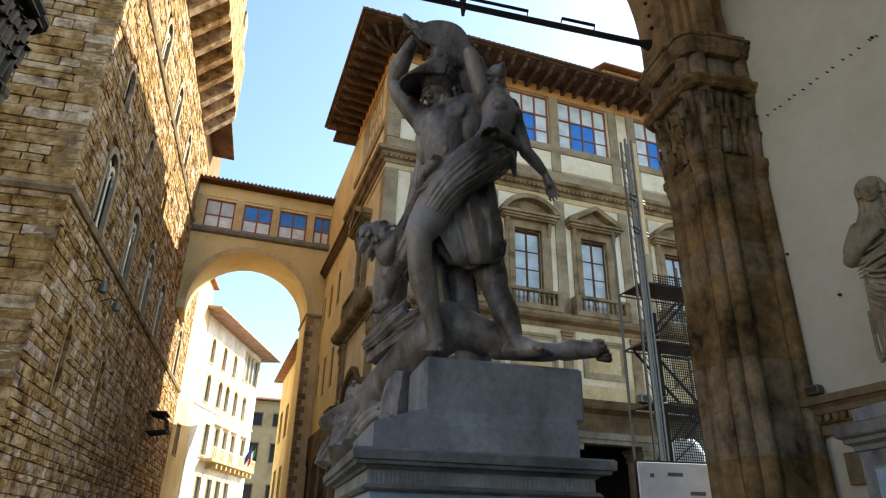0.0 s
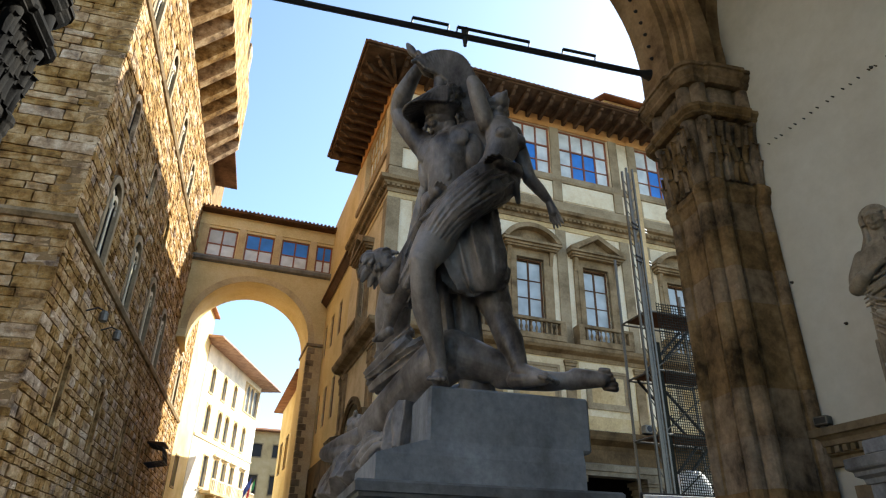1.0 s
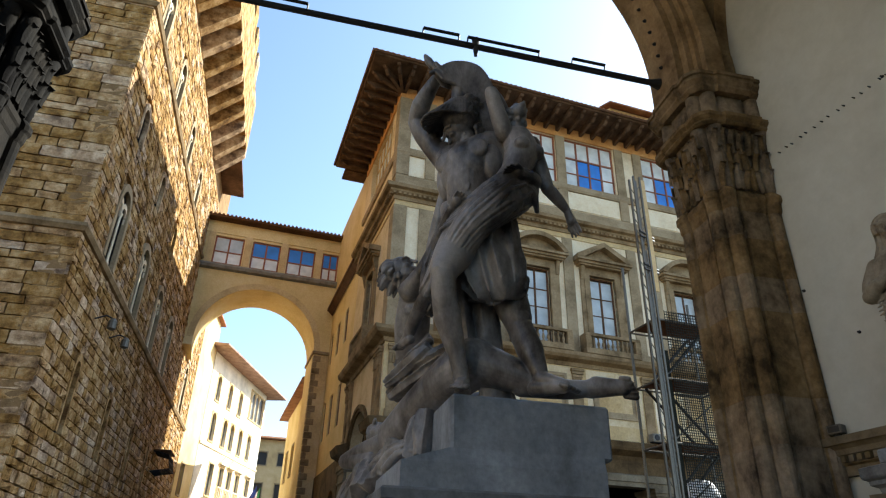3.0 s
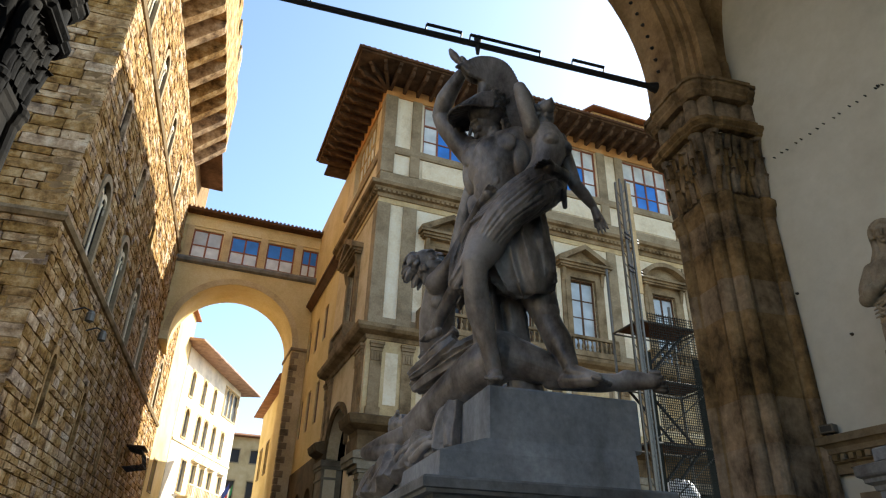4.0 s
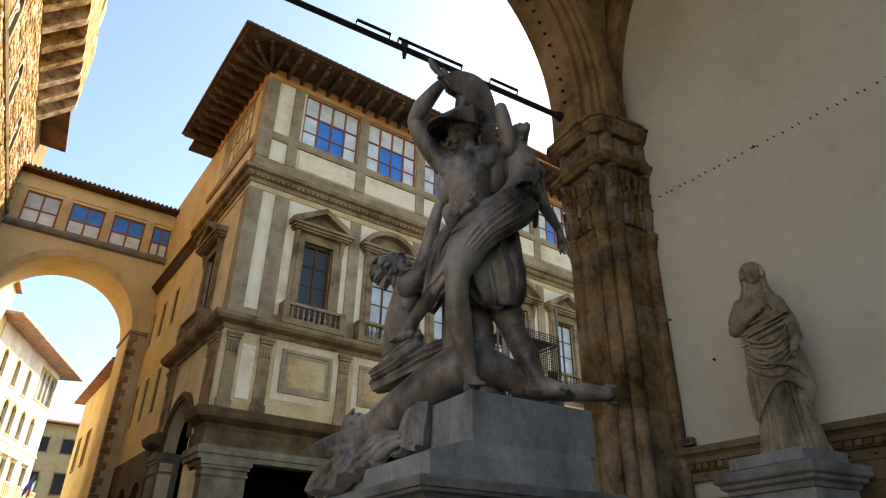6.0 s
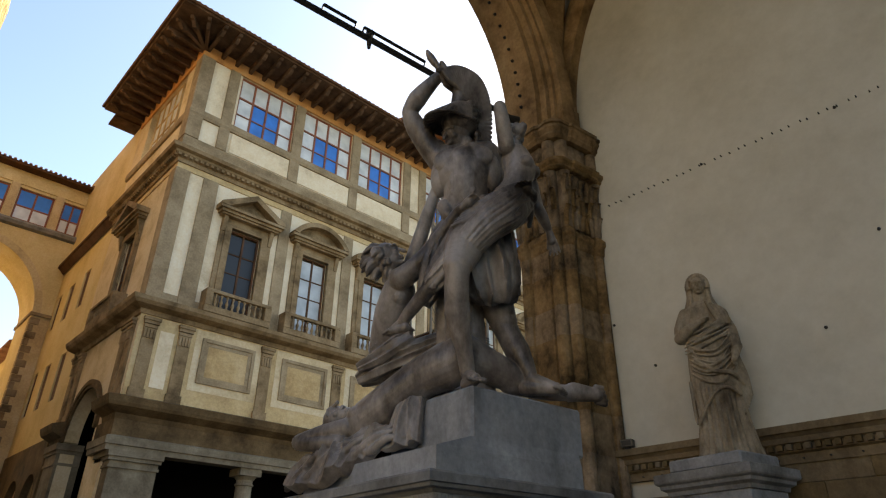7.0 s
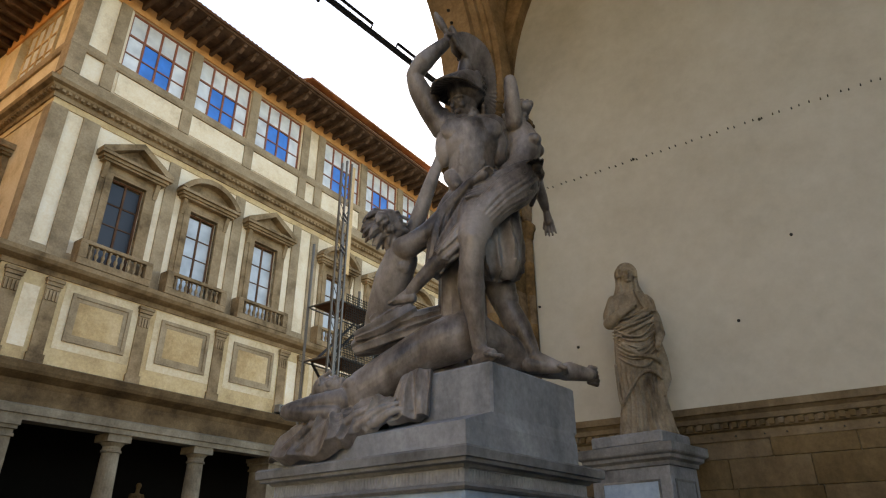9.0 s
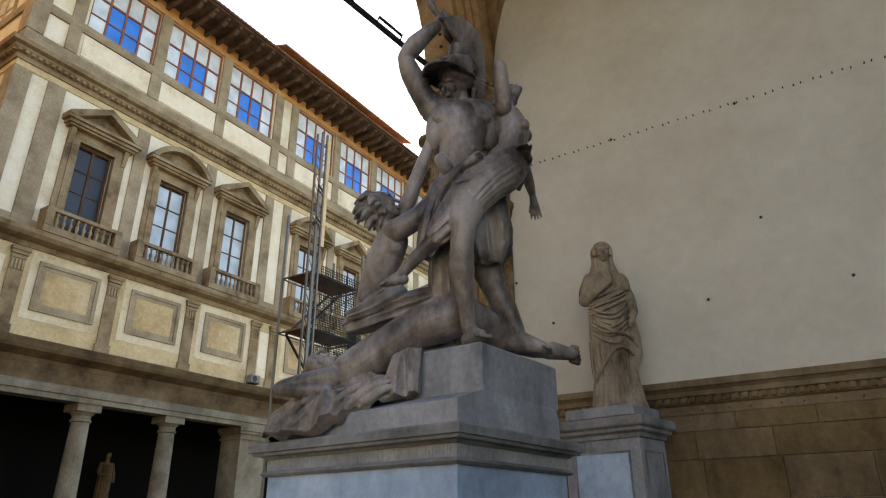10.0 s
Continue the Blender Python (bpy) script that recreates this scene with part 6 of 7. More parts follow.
    curls(bm, (0.915, 4.545, 3.57), 0.098, 40, 0.026, rng, lambda d: d.dot(mf) < 0.1)
    limb(bm, [(0.95, 4.54, 3.5), (1.01, 4.52, 3.37)], [0.06, 0.072])
    smooth_limb(bm, [(1.03, 4.5, 3.33), (1.04, 4.58, 3.18), (1.07, 4.68, 3.0), (1.12, 4.72, 2.88)], [0.118, 0.128, 0.11, 0.13])
    limb(bm, [(0.96, 4.42, 3.38), (1.1, 4.56, 3.37)], [0.075, 0.072])
    ball(bm, (1.0, 4.46, 3.25), 0.064)
    smooth_limb(bm, [(0.965, 4.41, 3.37), (1.03, 4.26, 3.47), (1.075, 4.12, 3.63), (1.1, 3.98, 3.77), (1.09, 3.92, 3.8)], [0.084, 0.076, 0.06, 0.046, 0.034])
    hand(bm, (1.09, 3.92, 3.8), (1.12, 3.79, 3.87), 0.036)
    smooth_limb(bm, [(1.1, 4.55, 3.38), (1.12, 4.44, 3.64), (1.13, 4.33, 3.92), (1.15, 4.22, 4.2)], [0.07, 0.06, 0.05, 0.034])
    hand(bm, (1.15, 4.22, 4.18), (1.15, 4.15, 4.32), 0.03)
    cloth(bm, [(0.99, 4.86, 2.74), (1.06, 4.72, 2.8), (1.18, 4.5, 2.88), (1.3, 4.3, 2.95)], [0.05, 0.095, 0.1, 0.08], 10, 0.3, 0.8, 7)
    cloth(bm, [(0.93, 4.8, 2.8), (1.02, 4.64, 2.87), (1.14, 4.46, 3.0)], [0.03, 0.055, 0.045], 6, 0.34, 1.2, 8)
    cloth(bm, [(0.97, 4.7, 2.9), (1.05, 4.6, 2.98), (1.16, 4.5, 3.08)], [0.025, 0.045, 0.04], 6, 0.34, 1.2, 52)
    # fallen youth
    smooth_limb(bm, [(1.0, 4.93, 2.36), (1.05, 4.78, 2.45), (1.12, 4.6, 2.57), (1.2, 4.42, 2.7), (1.26, 4.26, 2.76), (1.34, 4.16, 2.82)], [0.1, 0.15, 0.15, 0.14, 0.16, 0.165])
    ball(bm, (0.985, 4.8, 2.48), 0.1, (0.9, 1.1, 0.7))
    for k in range(3):
        limb(bm, [(0.97 + 0.045 * k, 4.7 - 0.07 * k, 2.44 + 0.05 * k), (1.03 + 0.045 * k, 4.7 - 0.07 * k, 2.6 + 0.05 * k)], [0.022, 0.02])
    yf = Vector((-0.5, -0.2, 0.8)).normalized()
    head(bm, (0.975, 5.04, 2.48), yf, 0.105, (-0.25, 0.9, 0.1))
    curls(bm, (0.985, 5.08, 2.45), 0.1, 44, 0.026, rng, lambda d: d.dot(yf) < 0.1)
    limb(bm, [(0.98, 5.0, 2.44), (1.0, 4.92, 2.41)], [0.06, 0.07])
    smooth_limb(bm, [(0.94, 4.88, 2.39), (0.85, 5.04, 2.36), (0.77, 5.2, 2.32)], [0.078, 0.068, 0.056])
    smooth_limb(bm, [(0.77, 5.2, 2.32), (0.82, 5.04, 2.3), (0.88, 4.88, 2.3)], [0.056, 0.056, 0.04])
    smooth_limb(bm, [(1.36, 4.14, 2.82), (1.52, 4.02, 2.74), (1.68, 3.92, 2.66)], [0.15, 0.115, 0.075])
    smooth_limb(bm, [(1.6, 3.98, 2.66), (1.85, 3.82, 2.62), (1.98, 3.74, 2.63)], [0.075, 0.06, 0.044])
    foot(bm, (1.98, 3.74, 2.64), (2.15, 3.61, 2.61), 0.06, (0.35, 0.3, -0.8))
    # rock and cloth below him
    for p, r in (((1.42, 4.4, 2.45), 0.2), ((1.35, 4.65, 2.35), 0.17), ((1.25, 4.9, 2.25), 0.15), ((1.2, 5.1, 2.15), 0.15), ((1.5, 4.35, 2.5), 0.2), ((1.65, 4.35, 2.5), 0.18), ((1.5, 4.7, 2.4), 0.2)):
        ball(bm, p, r)
    box(bm, 1.16, 1.85, 4.2, 5.2, 2.02, 2.25)
    # a strip of cloth down the block, then a heap spilling over the ledge
    sheet(bm, [(1.08, 4.27, 2.53), (1.07, 4.34, 2.54), (1.06, 4.42, 2.53), (1.05, 4.47, 2.5)],
          [(1.05, 4.28, 2.235), (1.03, 4.35, 2.235), (1.0, 4.42, 2.23), (0.96, 4.52, 2.2)], 3, 0.03, 33, 60)
    sheet(bm, [(1.02, 4.46, 2.36), (1.0, 4.6, 2.38), (0.97, 4.74, 2.36), (0.91, 4.9, 2.31), (0.85, 5.08, 2.27), (0.84, 5.26, 2.2)],
          [(0.95, 4.5, 2.22), (0.86, 4.64, 2.17), (0.79, 4.78, 2.09), (0.76, 4.94, 2.04), (0.74, 5.16, 2.03), (0.8, 5.38, 2.03)], 9, 0.045, 31)
    for k, (a, b) in enumerate((((1.0, 4.44, 2.33), (0.84, 4.8, 2.12)), ((0.97, 4.6, 2.33), (0.79, 4.92, 2.08)), ((0.92, 4.76, 2.3), (0.77, 5.08, 2.07)), ((0.88, 4.92, 2.27), (0.76, 5.24, 2.06)), ((1.03, 4.38, 2.28), (0.9, 4.62, 2.2)))):
        a, b = Vector(a), Vector(b)
        smooth_limb(bm, [a, a.lerp(b, 0.35) + Vector((-0.025, 0, 0.02)), a.lerp(b, 0.7) + Vector((-0.02, 0.02, -0.02)), b], [0.012, 0.026, 0.03, 0.016])
    return tagged(carved("marble_sculpture", bm, M_STATUE, 0.005, 1), "weathered grey marble group of a striding warrior and three figures", "statue")


marble_group()


# ---- the draped statue by the wall and its pedestal ----
roman_ped = empty("statue_pedestal", (6.58, 4.85, 0), -10, label="marble pedestal with a framed blue-grey panel", category="pedestal")


def rp(name, prof, mat, label=""):
    bm = bmesh.new()
    sweep(bm, [(-0.37, -0.55), (0.36, -0.55), (0.36, 0.55), (-0.37, 0.55)], prof, True)
    part(name, bm, mat, roman_ped, label)


part("die", one_box(-0.37, 0.36, -0.55, 0.55, 0.3, 2.48, 0.01), M_MARBLE, roman_ped, "grey marble die")
part("foot_block", one_box(-0.46, 0.4, -0.64, 0.64, 0.0, 0.298, 0.01), M_PEDGREY, roman_ped)
part("panel", one_box(-0.377, -0.365, -0.38, 0.38, 0.6, 2.3), M_BLUEMARBLE, roman_ped, "blue-grey marble panel")
part("panel", one_box(-0.25, 0.23, -0.557, -0.545, 0.6, 2.3), M_MARBLE, roman_ped)
for z0, z1, y0, y1 in ((2.3, 2.325, -0.405, 0.405), (0.575, 0.6, -0.405, 0.405), (0.6, 2.3, -0.405, -0.382), (0.6, 2.3, 0.382, 0.405)):
    part("panel_frame", one_box(-0.385, -0.36, y0, y1, z0, z1), M_PEDGREY, roman_ped)
for z0, z1, x0, x1 in ((2.3, 2.325, -0.275, 0.255), (0.575, 0.6, -0.275, 0.255), (0.6, 2.3, -0.275, -0.252), (0.6, 2.3, 0.232, 0.255)):
    part("panel_frame", one_box(x0, x1, -0.565, -0.54, z0, z1), M_PEDGREY, roman_ped)
rp("cornice", [(-0.2, 2.482), (0.02, 2.482), (0.03, 2.53), (0.08, 2.56), (0.085, 2.6), (0.12, 2.62), (0.13, 2.64), (0.13, 2.73), (0.1, 2.742), (-0.2, 2.745)], M_PEDGREY, "moulded cornice")
part("cornice_top", one_box(-0.3, 0.3, -0.3, 0.3, 2.6, 2.745), M_PEDGREY, roman_ped)
part("statue_base", one_box(-0.4, 0.38, -0.52, 0.5, 2.748, 2.9, 0.02), M_MARBLE, roman_ped, "pale marble base slab")


def draped_statue():
    rng = random.Random(9)
    bm = bmesh.new()
    # robe: rings with folds, front towards -y
    def robe(z, rx, ry, cx=0.0, cy=0.0, amp=0.0, n=22, ph=0.0):
        out = []
        for k in range(88):
            a = 2 * math.pi * k / 88
            f = 1 + amp * (math.sin(n * a + ph) + 0.4 * math.sin(n * 0.37 * a + 1.3))
            out.append((cx + rx * math.cos(a) * f, cy + ry * math.sin(a) * f, z))
        return out
    levels = [(0.0, 0.36, 0.3, 0.02, 0, 0.09, 24), (0.1, 0.33, 0.27, 0.02, 0, 0.1, 24), (0.45, 0.28, 0.24, 0.02, 0, 0.1, 24), (0.7, 0.29, 0.25, 0.01, 0, 0.06, 24), (0.95, 0.31, 0.25, 0.01, 0, 0.012),
              (1.2, 0.31, 0.24, 0.02, 0, 0.012), (1.4, 0.29, 0.23, 0.02, 0, 0.015), (1.55, 0.27, 0.21, 0.01, 0, 0.02), (1.75, 0.28, 0.2, 0.0, 0, 0.02), (1.9, 0.27, 0.17, 0.0, 0, 0.02), (1.99, 0.2, 0.13, 0.0, 0, 0.01), (2.05, 0.11, 0.1, 0.0, 0, 0)]
    rings = [[bm.verts.new(p) for p in robe(*l)] for l in levels]
    for a, b in zip(rings, rings[1:]):
        for k in range(88):
            bm.faces.new((a[k], a[(k + 1) % 88], b[(k + 1) % 88], b[k]))
    bm.faces.new(rings[0][::-1])
    bm.faces.new(rings[-1])
    limb(bm, [(0, 0, 2.0), (0, -0.02, 2.2)], [0.1, 0.09])
    head(bm, (0, -0.085, 2.27), (0, -1, -0.12), 0.105)
    for k in range(11):
        a = radians(28 + 124 * k / 10)
        ball(bm, (0.098 * math.cos(a), -0.13 + 0.02 * abs(math.cos(a)), 2.31 + 0.095 * math.sin(a)), 0.021)
    # veil
    for y, r in ((-0.06, 0.03), (-0.02, 0.034), (0.03, 0.04)):
        pts = [(0.128 * math.cos(radians(-25 + 230 * k / 14)), y, 2.3 + 0.15 * math.sin(radians(-25 + 230 * k / 14))) for k in range(15)]
        tube(bm, pts, r, 8)
    smooth_limb(bm, [(0.0, 0.05, 2.36), (0, 0.09, 2.2), (0, 0.09, 1.95)], [0.115, 0.13, 0.16])
    for s in (-1, 1):
        for q in range(3):
            smooth_limb(bm, [(s * (0.118 + 0.012 * q), -0.03 + 0.03 * q, 2.3), (s * (0.112 + 0.016 * q), -0.04 + 0.03 * q, 2.14), (s * (0.13 + 0.035 * q), -0.08 + 0.03 * q, 1.95)], [0.022, 0.024, 0.03])
    # bent arm to the breast
    smooth_limb(bm, [(-0.22, 0.0, 1.9), (-0.31, -0.06, 1.68), (-0.33, -0.12, 1.55)], [0.09, 0.085, 0.07])
    smooth_limb(bm, [(-0.33, -0.12, 1.53), (-0.22, -0.23, 1.6), (-0.08, -0.26, 1.68)], [0.085, 0.07, 0.045])
    hand(bm, (-0.08, -0.26, 1.68), (0.06, -0.26, 1.74), 0.042)
    # other arm, held low under the mantle
    smooth_limb(bm, [(0.21, 0.0, 1.85), (0.29, -0.06, 1.6), (0.31, -0.14, 1.35)], [0.09, 0.09, 0.08])
    smooth_limb(bm, [(0.33, -0.14, 1.35), (0.28, -0.24, 1.2)], [0.07, 0.045])
    hand(bm, (0.28, -0.24, 1.22), (0.24, -0.27, 1.08), 0.042)
    # mantle folds: across the breast, swags, hanging end
    for k in range(6):
        z = 1.64 - 0.045 * k
        smooth_limb(bm, [(-0.3, -0.1, z - 0.1), (-0.1, -0.24, z - 0.07 + rng.uniform(-0.02, 0.02)), (0.12, -0.25, z + rng.uniform(-0.01, 0.05)), (0.3, -0.12, z + 0.14)], [0.01, rng.uniform(0.012, 0.026), rng.uniform(0.012, 0.026), 0.012])
    for k in range(7):
        z = 1.36 - 0.065 * k
        smooth_limb(bm, [(-0.28, -0.12, z + 0.08), (-0.12, -0.245, z - 0.05 - rng.uniform(0, 0.04)), (0.08, -0.255, z - 0.04 - rng.uniform(0, 0.06)), (0.27, -0.18, z + 0.13 + rng.uniform(-0.05, 0.05))], [0.006, rng.uniform(0.008, 0.022), rng.uniform(0.008, 0.022), 0.008])
    smooth_limb(bm, [(-0.31, -0.06, 0.95), (-0.3, -0.14, 0.42), (-0.22, -0.23, 0.5), (-0.04, -0.27, 0.74), (0.12, -0.26, 0.8), (0.26, -0.2, 0.7)], [0.016, 0.022, 0.022, 0.02, 0.02, 0.016])
    smooth_limb(bm, [(-0.2, -0.2, 1.2), (0.0, -0.27, 1.02), (0.2, -0.25, 0.98), (0.33, -0.12, 0.85)], [0.022, 0.028, 0.028, 0.025])
    for k in range(7):
        x = 0.23 + 0.02 * k
        smooth_limb(bm, [(0.32, -0.1, 1.5 - 0.04 * k), (x + 0.03, -0.16 + 0.02 * k, 1.0), (x + 0.04, -0.13 + 0.02 * k, 0.5 + 0.04 * k)], [0.016, 0.022, 0.024])
    for k in range(4):
        smooth_limb(bm, [(0.06 + 0.05 * k, -0.2, 1.98 - 0.03 * k), (0.12 + 0.05 * k, -0.22, 1.8), (0.18 + 0.04 * k, -0.2, 1.66)], [0.02, 0.026, 0.02])
    return tagged(carved("draped_statue", bm, M_ROMAN, 0.0075, 1, (6.53, 4.72, 2.9), -64), "antique marble statue of a veiled woman in folded robes", "statue")


draped_statue()

# ---- a statue deep in the portico ----
niche_ped = empty("statue_pedestal", (16.1, 32.35, -0.6), 0, label="plain stone pedestal in the dark portico", category="pedestal")
part("die", one_box(-0.45, 0.45, -0.4, 0.4, 0.3, 2.55, 0.02), M_PORTICO, niche_ped)
part("foot_block", one_box(-0.55, 0.55, -0.5, 0.5, 0.0, 0.298, 0.02), M_PORTICO, niche_ped)
part("cap", one_box(-0.54, 0.54, -0.48, 0.48, 2.552, 2.75, 0.03), M_PORTICO, niche_ped)
bm = bmesh.new()
cloth(bm, [(0, 0, 0), (0, 0, 0.7), (0.02, 0, 1.4), (0, 0, 1.95)], [0.36, 0.3, 0.3, 0.27], 18, 0.08, 0.5, 41)
ball(bm, (0, 0, 1.98), 0.26, (1, 0.7, 0.6))
limb(bm, [(0, 0, 2.05), (0, -0.02, 2.3)], [0.1, 0.09])
ball(bm, (0, -0.03, 2.42), 0.14, (0.9, 1, 1.15))
smooth_limb(bm, [(-0.27, 0, 2.0), (-0.36, -0.08, 1.6), (-0.15, -0.28, 1.5)], [0.1, 0.09, 0.06])
smooth_limb(bm, [(0.27, 0, 2.0), (0.38, -0.04, 1.6), (0.4, -0.12, 1.25)], [0.1, 0.09, 0.06])
tagged(carved("robed_statue", bm, M_DKTRIM, 0.02, 1, (16.1, 32.35, 2.15), 0), "dim brown stone statue of a robed figure in the dark portico", "statue")

# ---- dado blocks, holes and fittings of the back wall ----
rng2 = random.Random(21)
dado_meshes = {}
for hh in (0.29, 0.36, 0.44, 0.5):
    for ww in (0.7, 0.95, 1.25):
        dado_meshes[hh, ww] = mesh_of(one_box(-0.03, 0.1, 0, ww - 0.005, 0, hh - 0.005, 0.004), "block", M_DADO)
z = 0.0
for hh in (0.44, 0.5, 0.36, 0.44, 0.5, 0.36, 0.29):
    y = -8.0 + rng2.uniform(0, 0.5)
    while y < 6.3:
        ww = rng2.choice((0.7, 0.95, 1.25))
        if y + ww > 6.6:
            break
        put("block", dado_meshes[hh, ww], wall, (WX + 0.022 + rng2.uniform(-0.008, 0.008), y, z))
        y += ww
    z += hh
hook = bmesh.new()
lathe(hook, [(0.01, 0), (0.01, 0.015), (0.006, 0.05)], 6)
hook = mesh_of(hook, "hook", M_IRON)
for k in range(64):
    put("hook", hook, wall, (WX, 6.2 - 0.127 * k + 0.02 * math.sin(k * 3.7), 7.39 + 0.008 * math.sin(k * 2.1)), ry=-90)
for k in range(44):
    put("hook", hook, wall, (WX - 0.028, 6.2 - 0.31 * k + 0.03 * math.sin(k * 2.7), 2.87), ry=-90)
bmh = bmesh.new()
lathe(bmh, [(0.02, 0), (0.022, 0.01), (0.013, 0.015), (0.012, 0.04)], 10)
bolt = mesh_of(bmh, "wall_bolt", M_IRON)
for y, z in ((6.39, 5.22), (3.42, 4.38), (1.64, 4.38), (2.54, 5.44), (5.78, 4.42), (-0.5, 4.4), (0.4, 5.44), (4.5, 7.41), (2.56, 7.38)):
    put("wall_bolt", bolt, wall, (WX, y, z), ry=-90, label="iron wall bolt")

# floodlight box on the dado ledge by the pier
fl = empty("floodlight", (6.93, 6.35, 3.27), 10, label="small grey floodlight box on the dado ledge", category="floodlight")
part("housing", one_box(-0.06, 0.06, -0.09, 0.09, 0.02, 0.13, 0.01), M_STEEL, fl)
part("lens", one_box(-0.064, -0.06, -0.07, 0.07, 0.04, 0.11), M_DARKPANE, fl)
part("bracket", one_box(-0.02, 0.02, -0.04, 0.04, 0.0, 0.02), M_IRON, fl)
# cable along the pier
bm = bmesh.new()
tube(bm, [(7.0, 6.5, 8.7), (7.01, 6.52, 7.2), (7.01, 6.5, 5.4), (7.0, 6.48, 3.4)], 0.014, 6)
tagged(part("cable", bm, M_IRON), "black cable running down beside the pier", "cable")

# ---- scaffold tower against the gallery front ----
scaf = empty("scaffold_tower", label="steel scaffold tower with dark netting against the gallery front", category="scaffold")
SX, SY, SW, SD = 12.2, 16.2, 2.5, 1.4


def pole(name, a, b, r=0.05, mat=M_STEEL):
    bm = bmesh.new()
    tube(bm, [a, b], r, 6)
    part(name, bm, mat, scaf)


for x in (SX, SX + SW):
    for y in (SY, SY + SD):
        pole("pole", (x, y, -0.6), (x, y, 10.6 if x > SX else 11.6))
for z in (1.6, 3.5, 5.4, 7.3, 9.2):
    for y in (SY, SY + SD):
        pole("ledger", (SX, y, z), (SX + SW, y, z), 0.035)
    for x in (SX, SX + SW):
        pole("ledger", (x, SY, z), (x, SY + SD, z), 0.035)
    part("deck", one_box(SX + 0.1, SX + SW - 0.1, SY + 0.1, SY + SD - 0.1, z + 0.04, z + 0.09), M_DKWOOD, scaf)
for k, z in enumerate((1.6, 3.5, 5.4, 7.3)):
    a, b = (SX + 0.3, SX + SW - 0.3) if k % 2 else (SX + SW - 0.3, SX + 0.3)
    pole("stair", (a, SY + 0.6, z), (b, SY + 0.6, z + 1.9), 0.05, M_IRON)
    pole("stair", (a, SY + 1.3, z), (b, SY + 1.3, z + 1.9), 0.05, M_IRON)
    pole("brace", (SX, SY, z), (SX + SW, SY, z + 1.9), 0.022)


def net(name, x0, x1, y, z0, z1, cell=0.12, r=0.034):
    """A net: crossing strands with open cells."""
    bm = bmesh.new()
    x = x0
    while x <= x1:
        box(bm, x, x + r, y, y + 0.012, z0, z1)
        x += cell
    z = z0
    while z <= z1:
        box(bm, x0, x1, y - 0.014, y - 0.002, z, z + r)
        z += cell
    tagged(part(name, bm, M_NET, scaf, "dark safety net"), kind="stuff")


net("net", SX + 0.3, SX + SW, SY - 0.08, 0, 7.9, 0.075, 0.02)
net("net", SX + 0.3, SX + SW, SY - 0.08, 8.0, 9.5, 0.09, 0.02)
for x0, x1 in ((SX, SX + 0.32), (SX + SW - 0.55, SX + SW - 0.1)):
    part("side_sheet", one_box(x0, x1, SY + 0.02, SY + 0.05, -0.4, 8.2), M_NET, scaf, "dark plastic sheet")
bagm = bmesh.new()
cloth(bagm, [(0, 0, 0.0), (0, 0, 0.12), (0.03, 0, 0.5), (0.05, 0, 0.8), (0.04, 0, 0.92)], [0.5, 0.62, 0.6, 0.45, 0.2], 14, 0.07, 0.6, 71, 72)
tagged(part("rubble_bag", bagm, M_PAPER, None, "", True, (SX + 1.2, SY + 0.7, 3.6)), "full white woven rubble bag on the scaffold deck", "bag")
# hoist mast
mast = empty("hoist_mast", (11.85, 15.9, 0), label="tall steel lattice hoist mast beside the scaffold", category="mast")
for dx, dy in ((0, 0), (0.24, 0), (0, 0.24), (0.24, 0.24)):
    bm = bmesh.new()
    box(bm, dx - 0.03, dx + 0.03, dy - 0.03, dy + 0.03, -0.6, 14.3)
    part("post", bm, M_STEEL, mast)
z = 0.0
while z < 13.9:
    bm = bmesh.new()
    tube(bm, [(0, 0, z), (0.24, 0, z + 0.4)], 0.015, 5)
    part("lattice", bm, M_STEEL, mast)
    bm = bmesh.new()
    tube(bm, [(0, 0.24, z + 0.4), (0.24, 0.24, z)], 0.015, 5)
    part("lattice", bm, M_STEEL, mast)
    z += 0.4
part("guide_plate", one_box(0.27, 0.42, -0.02, 0.02, 10.0, 14.2), M_CREAM, mast, "pale guide plate")
for z in (11.9, 10.7):
    bm = bmesh.new()
    for o in (0, 0.18):
        tube(bm, [(-0.1, -0.1, z + o), (0.8, 0.4, z + o * 0.6 + 0.2)], 0.04, 6)
    part("wall_tie", bm, M_IRON, mast)

# ---- visitor panel outside the arch ----
panel = empty("visitor_panel", (6.15, 8.2, 0), -12, label="white printed visitor panel on a dark stand", category="sign")
part("board", one_box(-0.52, 0.52, -0.02, 0.02, 1.1, 2.62, 0.005), M_PAPER, panel)
part("edge", one_box(-0.55, 0.55, 0.021, 0.05, 1.07, 2.65), M_IRON, panel)
for x0, x1, z0 in ((-0.36, -0.3, 2.42), (-0.1, 0.12, 2.44), (0.2, 0.42, 2.2), (-0.36, 0.0, 2.02), (-0.36, 0.3, 1.9), (-0.36, 0.24, 1.8)):
    part("print_bar", one_box(x0, x1, -0.024, -0.0205, z0, z0 + 0.05), M_INK, panel)
for x in (-0.4, 0.4):
    part("post", one_box(x - 0.03, x + 0.03, 0.051, 0.1, -0.6, 2.6), M_IRON, panel)

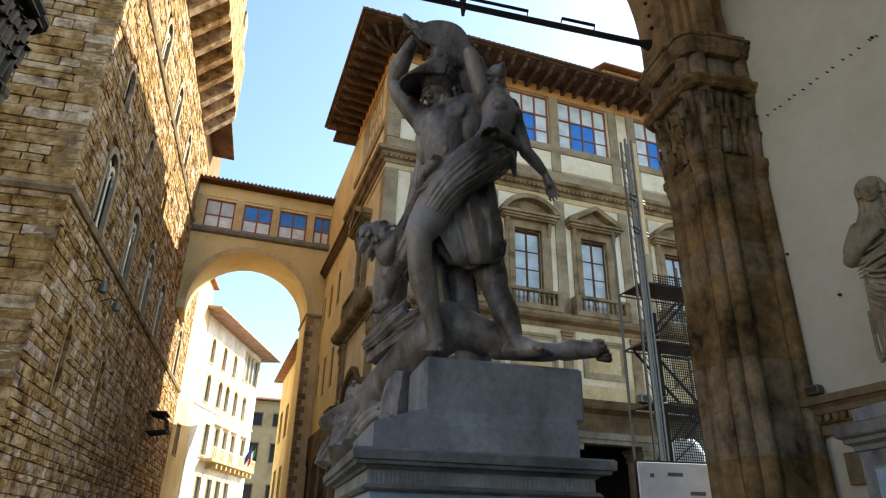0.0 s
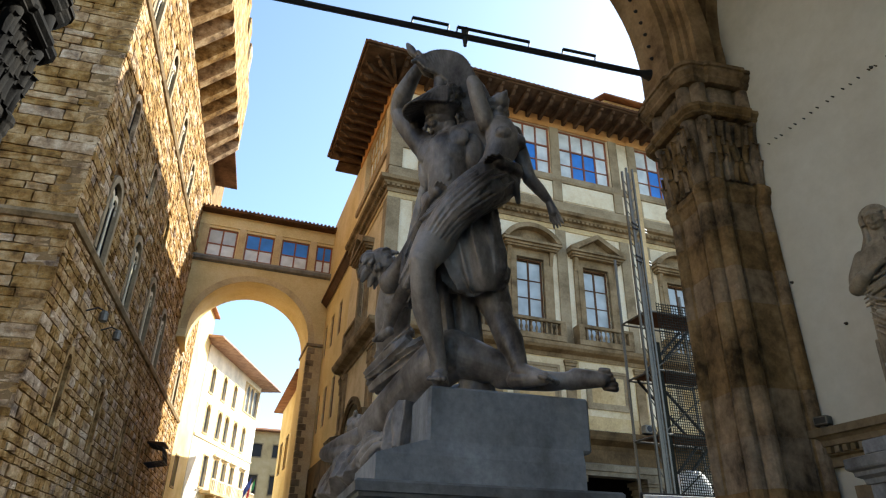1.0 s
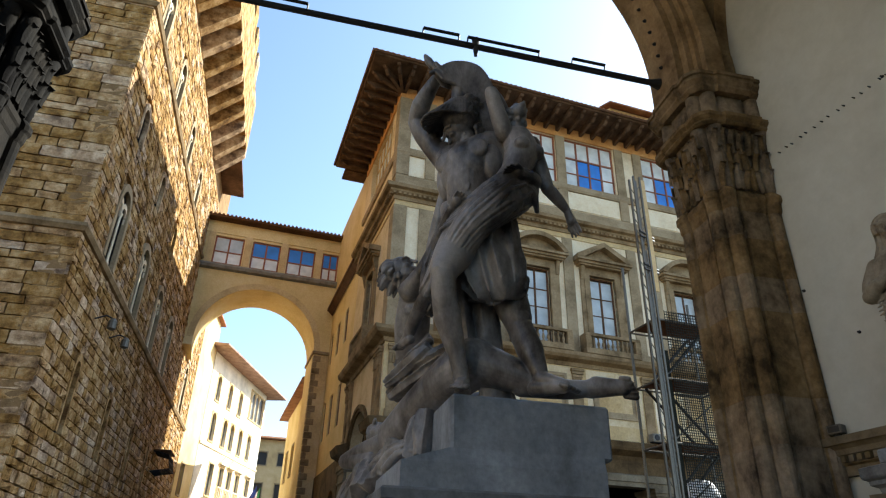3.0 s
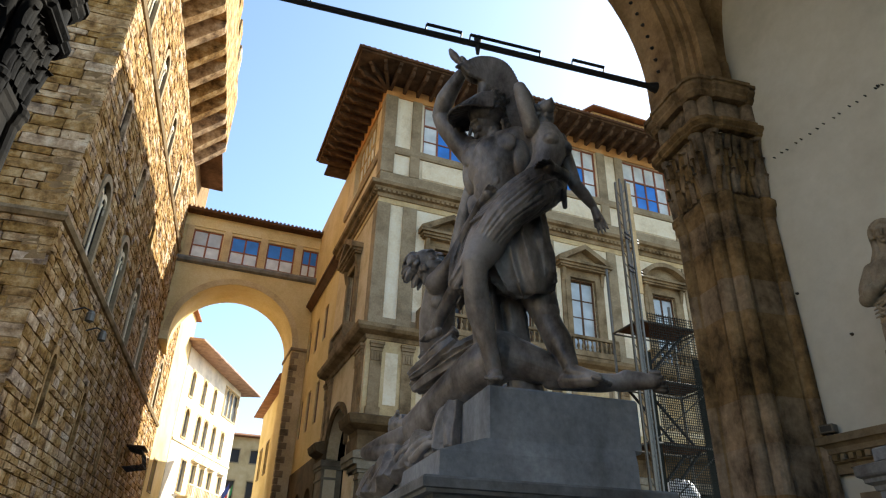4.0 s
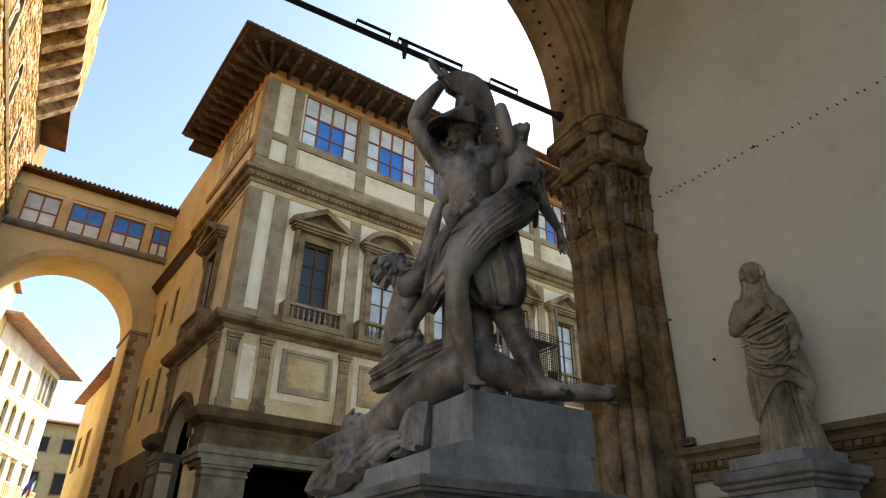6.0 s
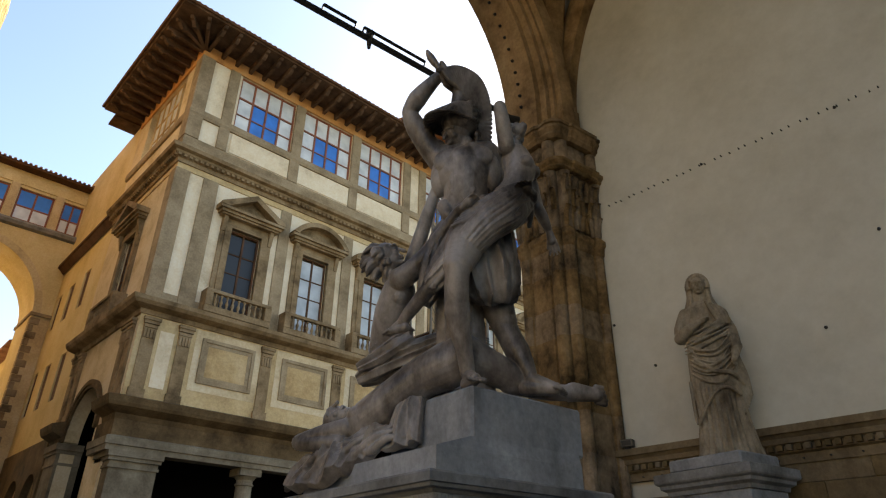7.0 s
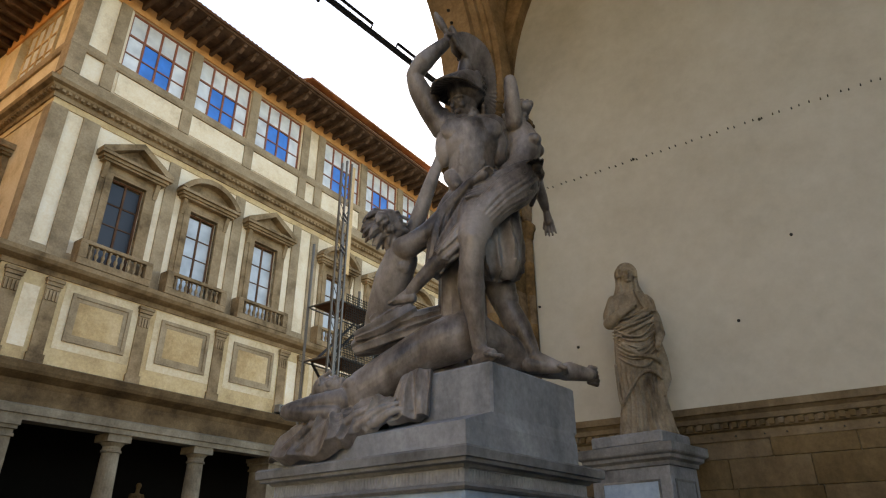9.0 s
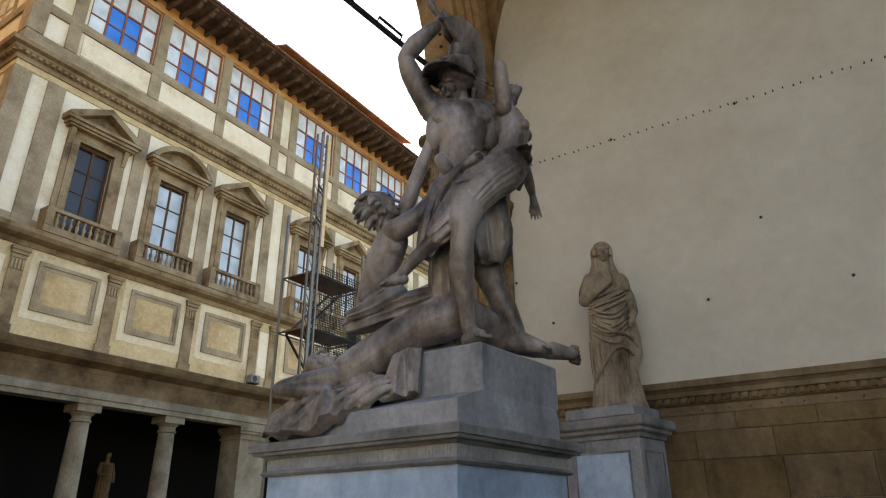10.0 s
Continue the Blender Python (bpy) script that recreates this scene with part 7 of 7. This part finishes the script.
# air-conditioning box on the portico cornice
ac = empty("cooling_unit", (20.3, UY - 0.35, 8.12), 0, label="small grey-white cooling unit on the stone cornice", category="cooling unit")
part("casing", one_box(-0.3, 0.3, -0.2, 0.2, 0.03, 0.42, 0.03), M_LEDGE, ac)
bm = bmesh.new()
lathe(bm, [(0.15, 0), (0.15, 0.02), (0.12, 0.03)], 14)
bmesh.ops.transform(bm, matrix=Matrix.Translation((-0.08, -0.2, 0.22)) @ Matrix.Rotation(radians(90), 4, "X"), verts=bm.verts[:])
part("fan_grille", bm, M_IRON, ac, "dark round grille")
part("foot_rail", one_box(-0.3, 0.3, -0.16, 0.16, 0.0, 0.028), M_IRON, ac)

# ---- fittings on the palace ----
for s, z in ((3.7, 10.1), (6.2, 10.2)):
    lamp = empty("wall_spotlight", (0, 0, 0), 0, label="small spotlight on an iron bracket on the block wall", category="spotlight")
    lamp.matrix_world = Matrix.Translation((PX, PY, 0)) @ Matrix.Rotation(radians(-PA), 4, "Z") @ Matrix.Translation((0.08, s, z))
    bm = bmesh.new()
    tube(bm, [(0, 0, 0), (0.35, 0.1, 0.2), (0.6, 0.1, 0.1)], 0.03, 6)
    part("bracket", bm, M_IRON, lamp)
    bm = bmesh.new()
    lathe(bm, [(0.06, -0.35), (0.16, -0.3), (0.16, -0.02), (0.08, 0.1)], 10, (0.62, 0.1))
    part("lamp_head", bm, M_STEEL, lamp, "grey lamp head")
cage = empty("window_cage", (0, 0, 0), 0, label="projecting dark iron window cage on the block wall", category="window cage")
cage.matrix_world = Matrix.Translation((PX, PY, 0)) @ Matrix.Rotation(radians(-PA), 4, "Z") @ Matrix.Translation((0.05, 23.0, 7.3)) @ Matrix.Scale(1.0, 4)
for k in range(7):
    bm = bmesh.new()
    tube(bm, [(0, -1 + k / 3, 1.2), (0.9, -1 + k / 3, 1.0), (1.1, -1 + k / 3, 0.2), (0, -1 + k / 3, 0)], 0.03, 5)
    part("bar", bm, M_IRON, cage)
for x, z in ((0.9, 1.0), (1.0, 0.6), (1.1, 0.2), (0.5, 1.1), (0.5, 0.1)):
    bm = bmesh.new()
    tube(bm, [(x, -1, z), (x, 1, z)], 0.03, 5)
    part("bar", bm, M_IRON, cage)
part("hood", one_box(-0.05, 1.0, -1.05, 1.05, 1.2, 1.28), M_DKWOOD, cage)

# ---- blocks of the palace walls, last ----
block_wall(SMALL_BLOCKS, PLEN, -0.6, 28.2, [h[:4] for h in south], lambda u, z: (0, u, z), 0, lambda u, z: u < 6 and 8 < z < 17, 200, palace)
block_wall(LONG_BLOCKS, 13.0, -0.6, 30.0, [], lambda u, z: (-13.0 + u, 0, z), -90, lambda u, z: u > 9.5 and z > 9, 100, palace)
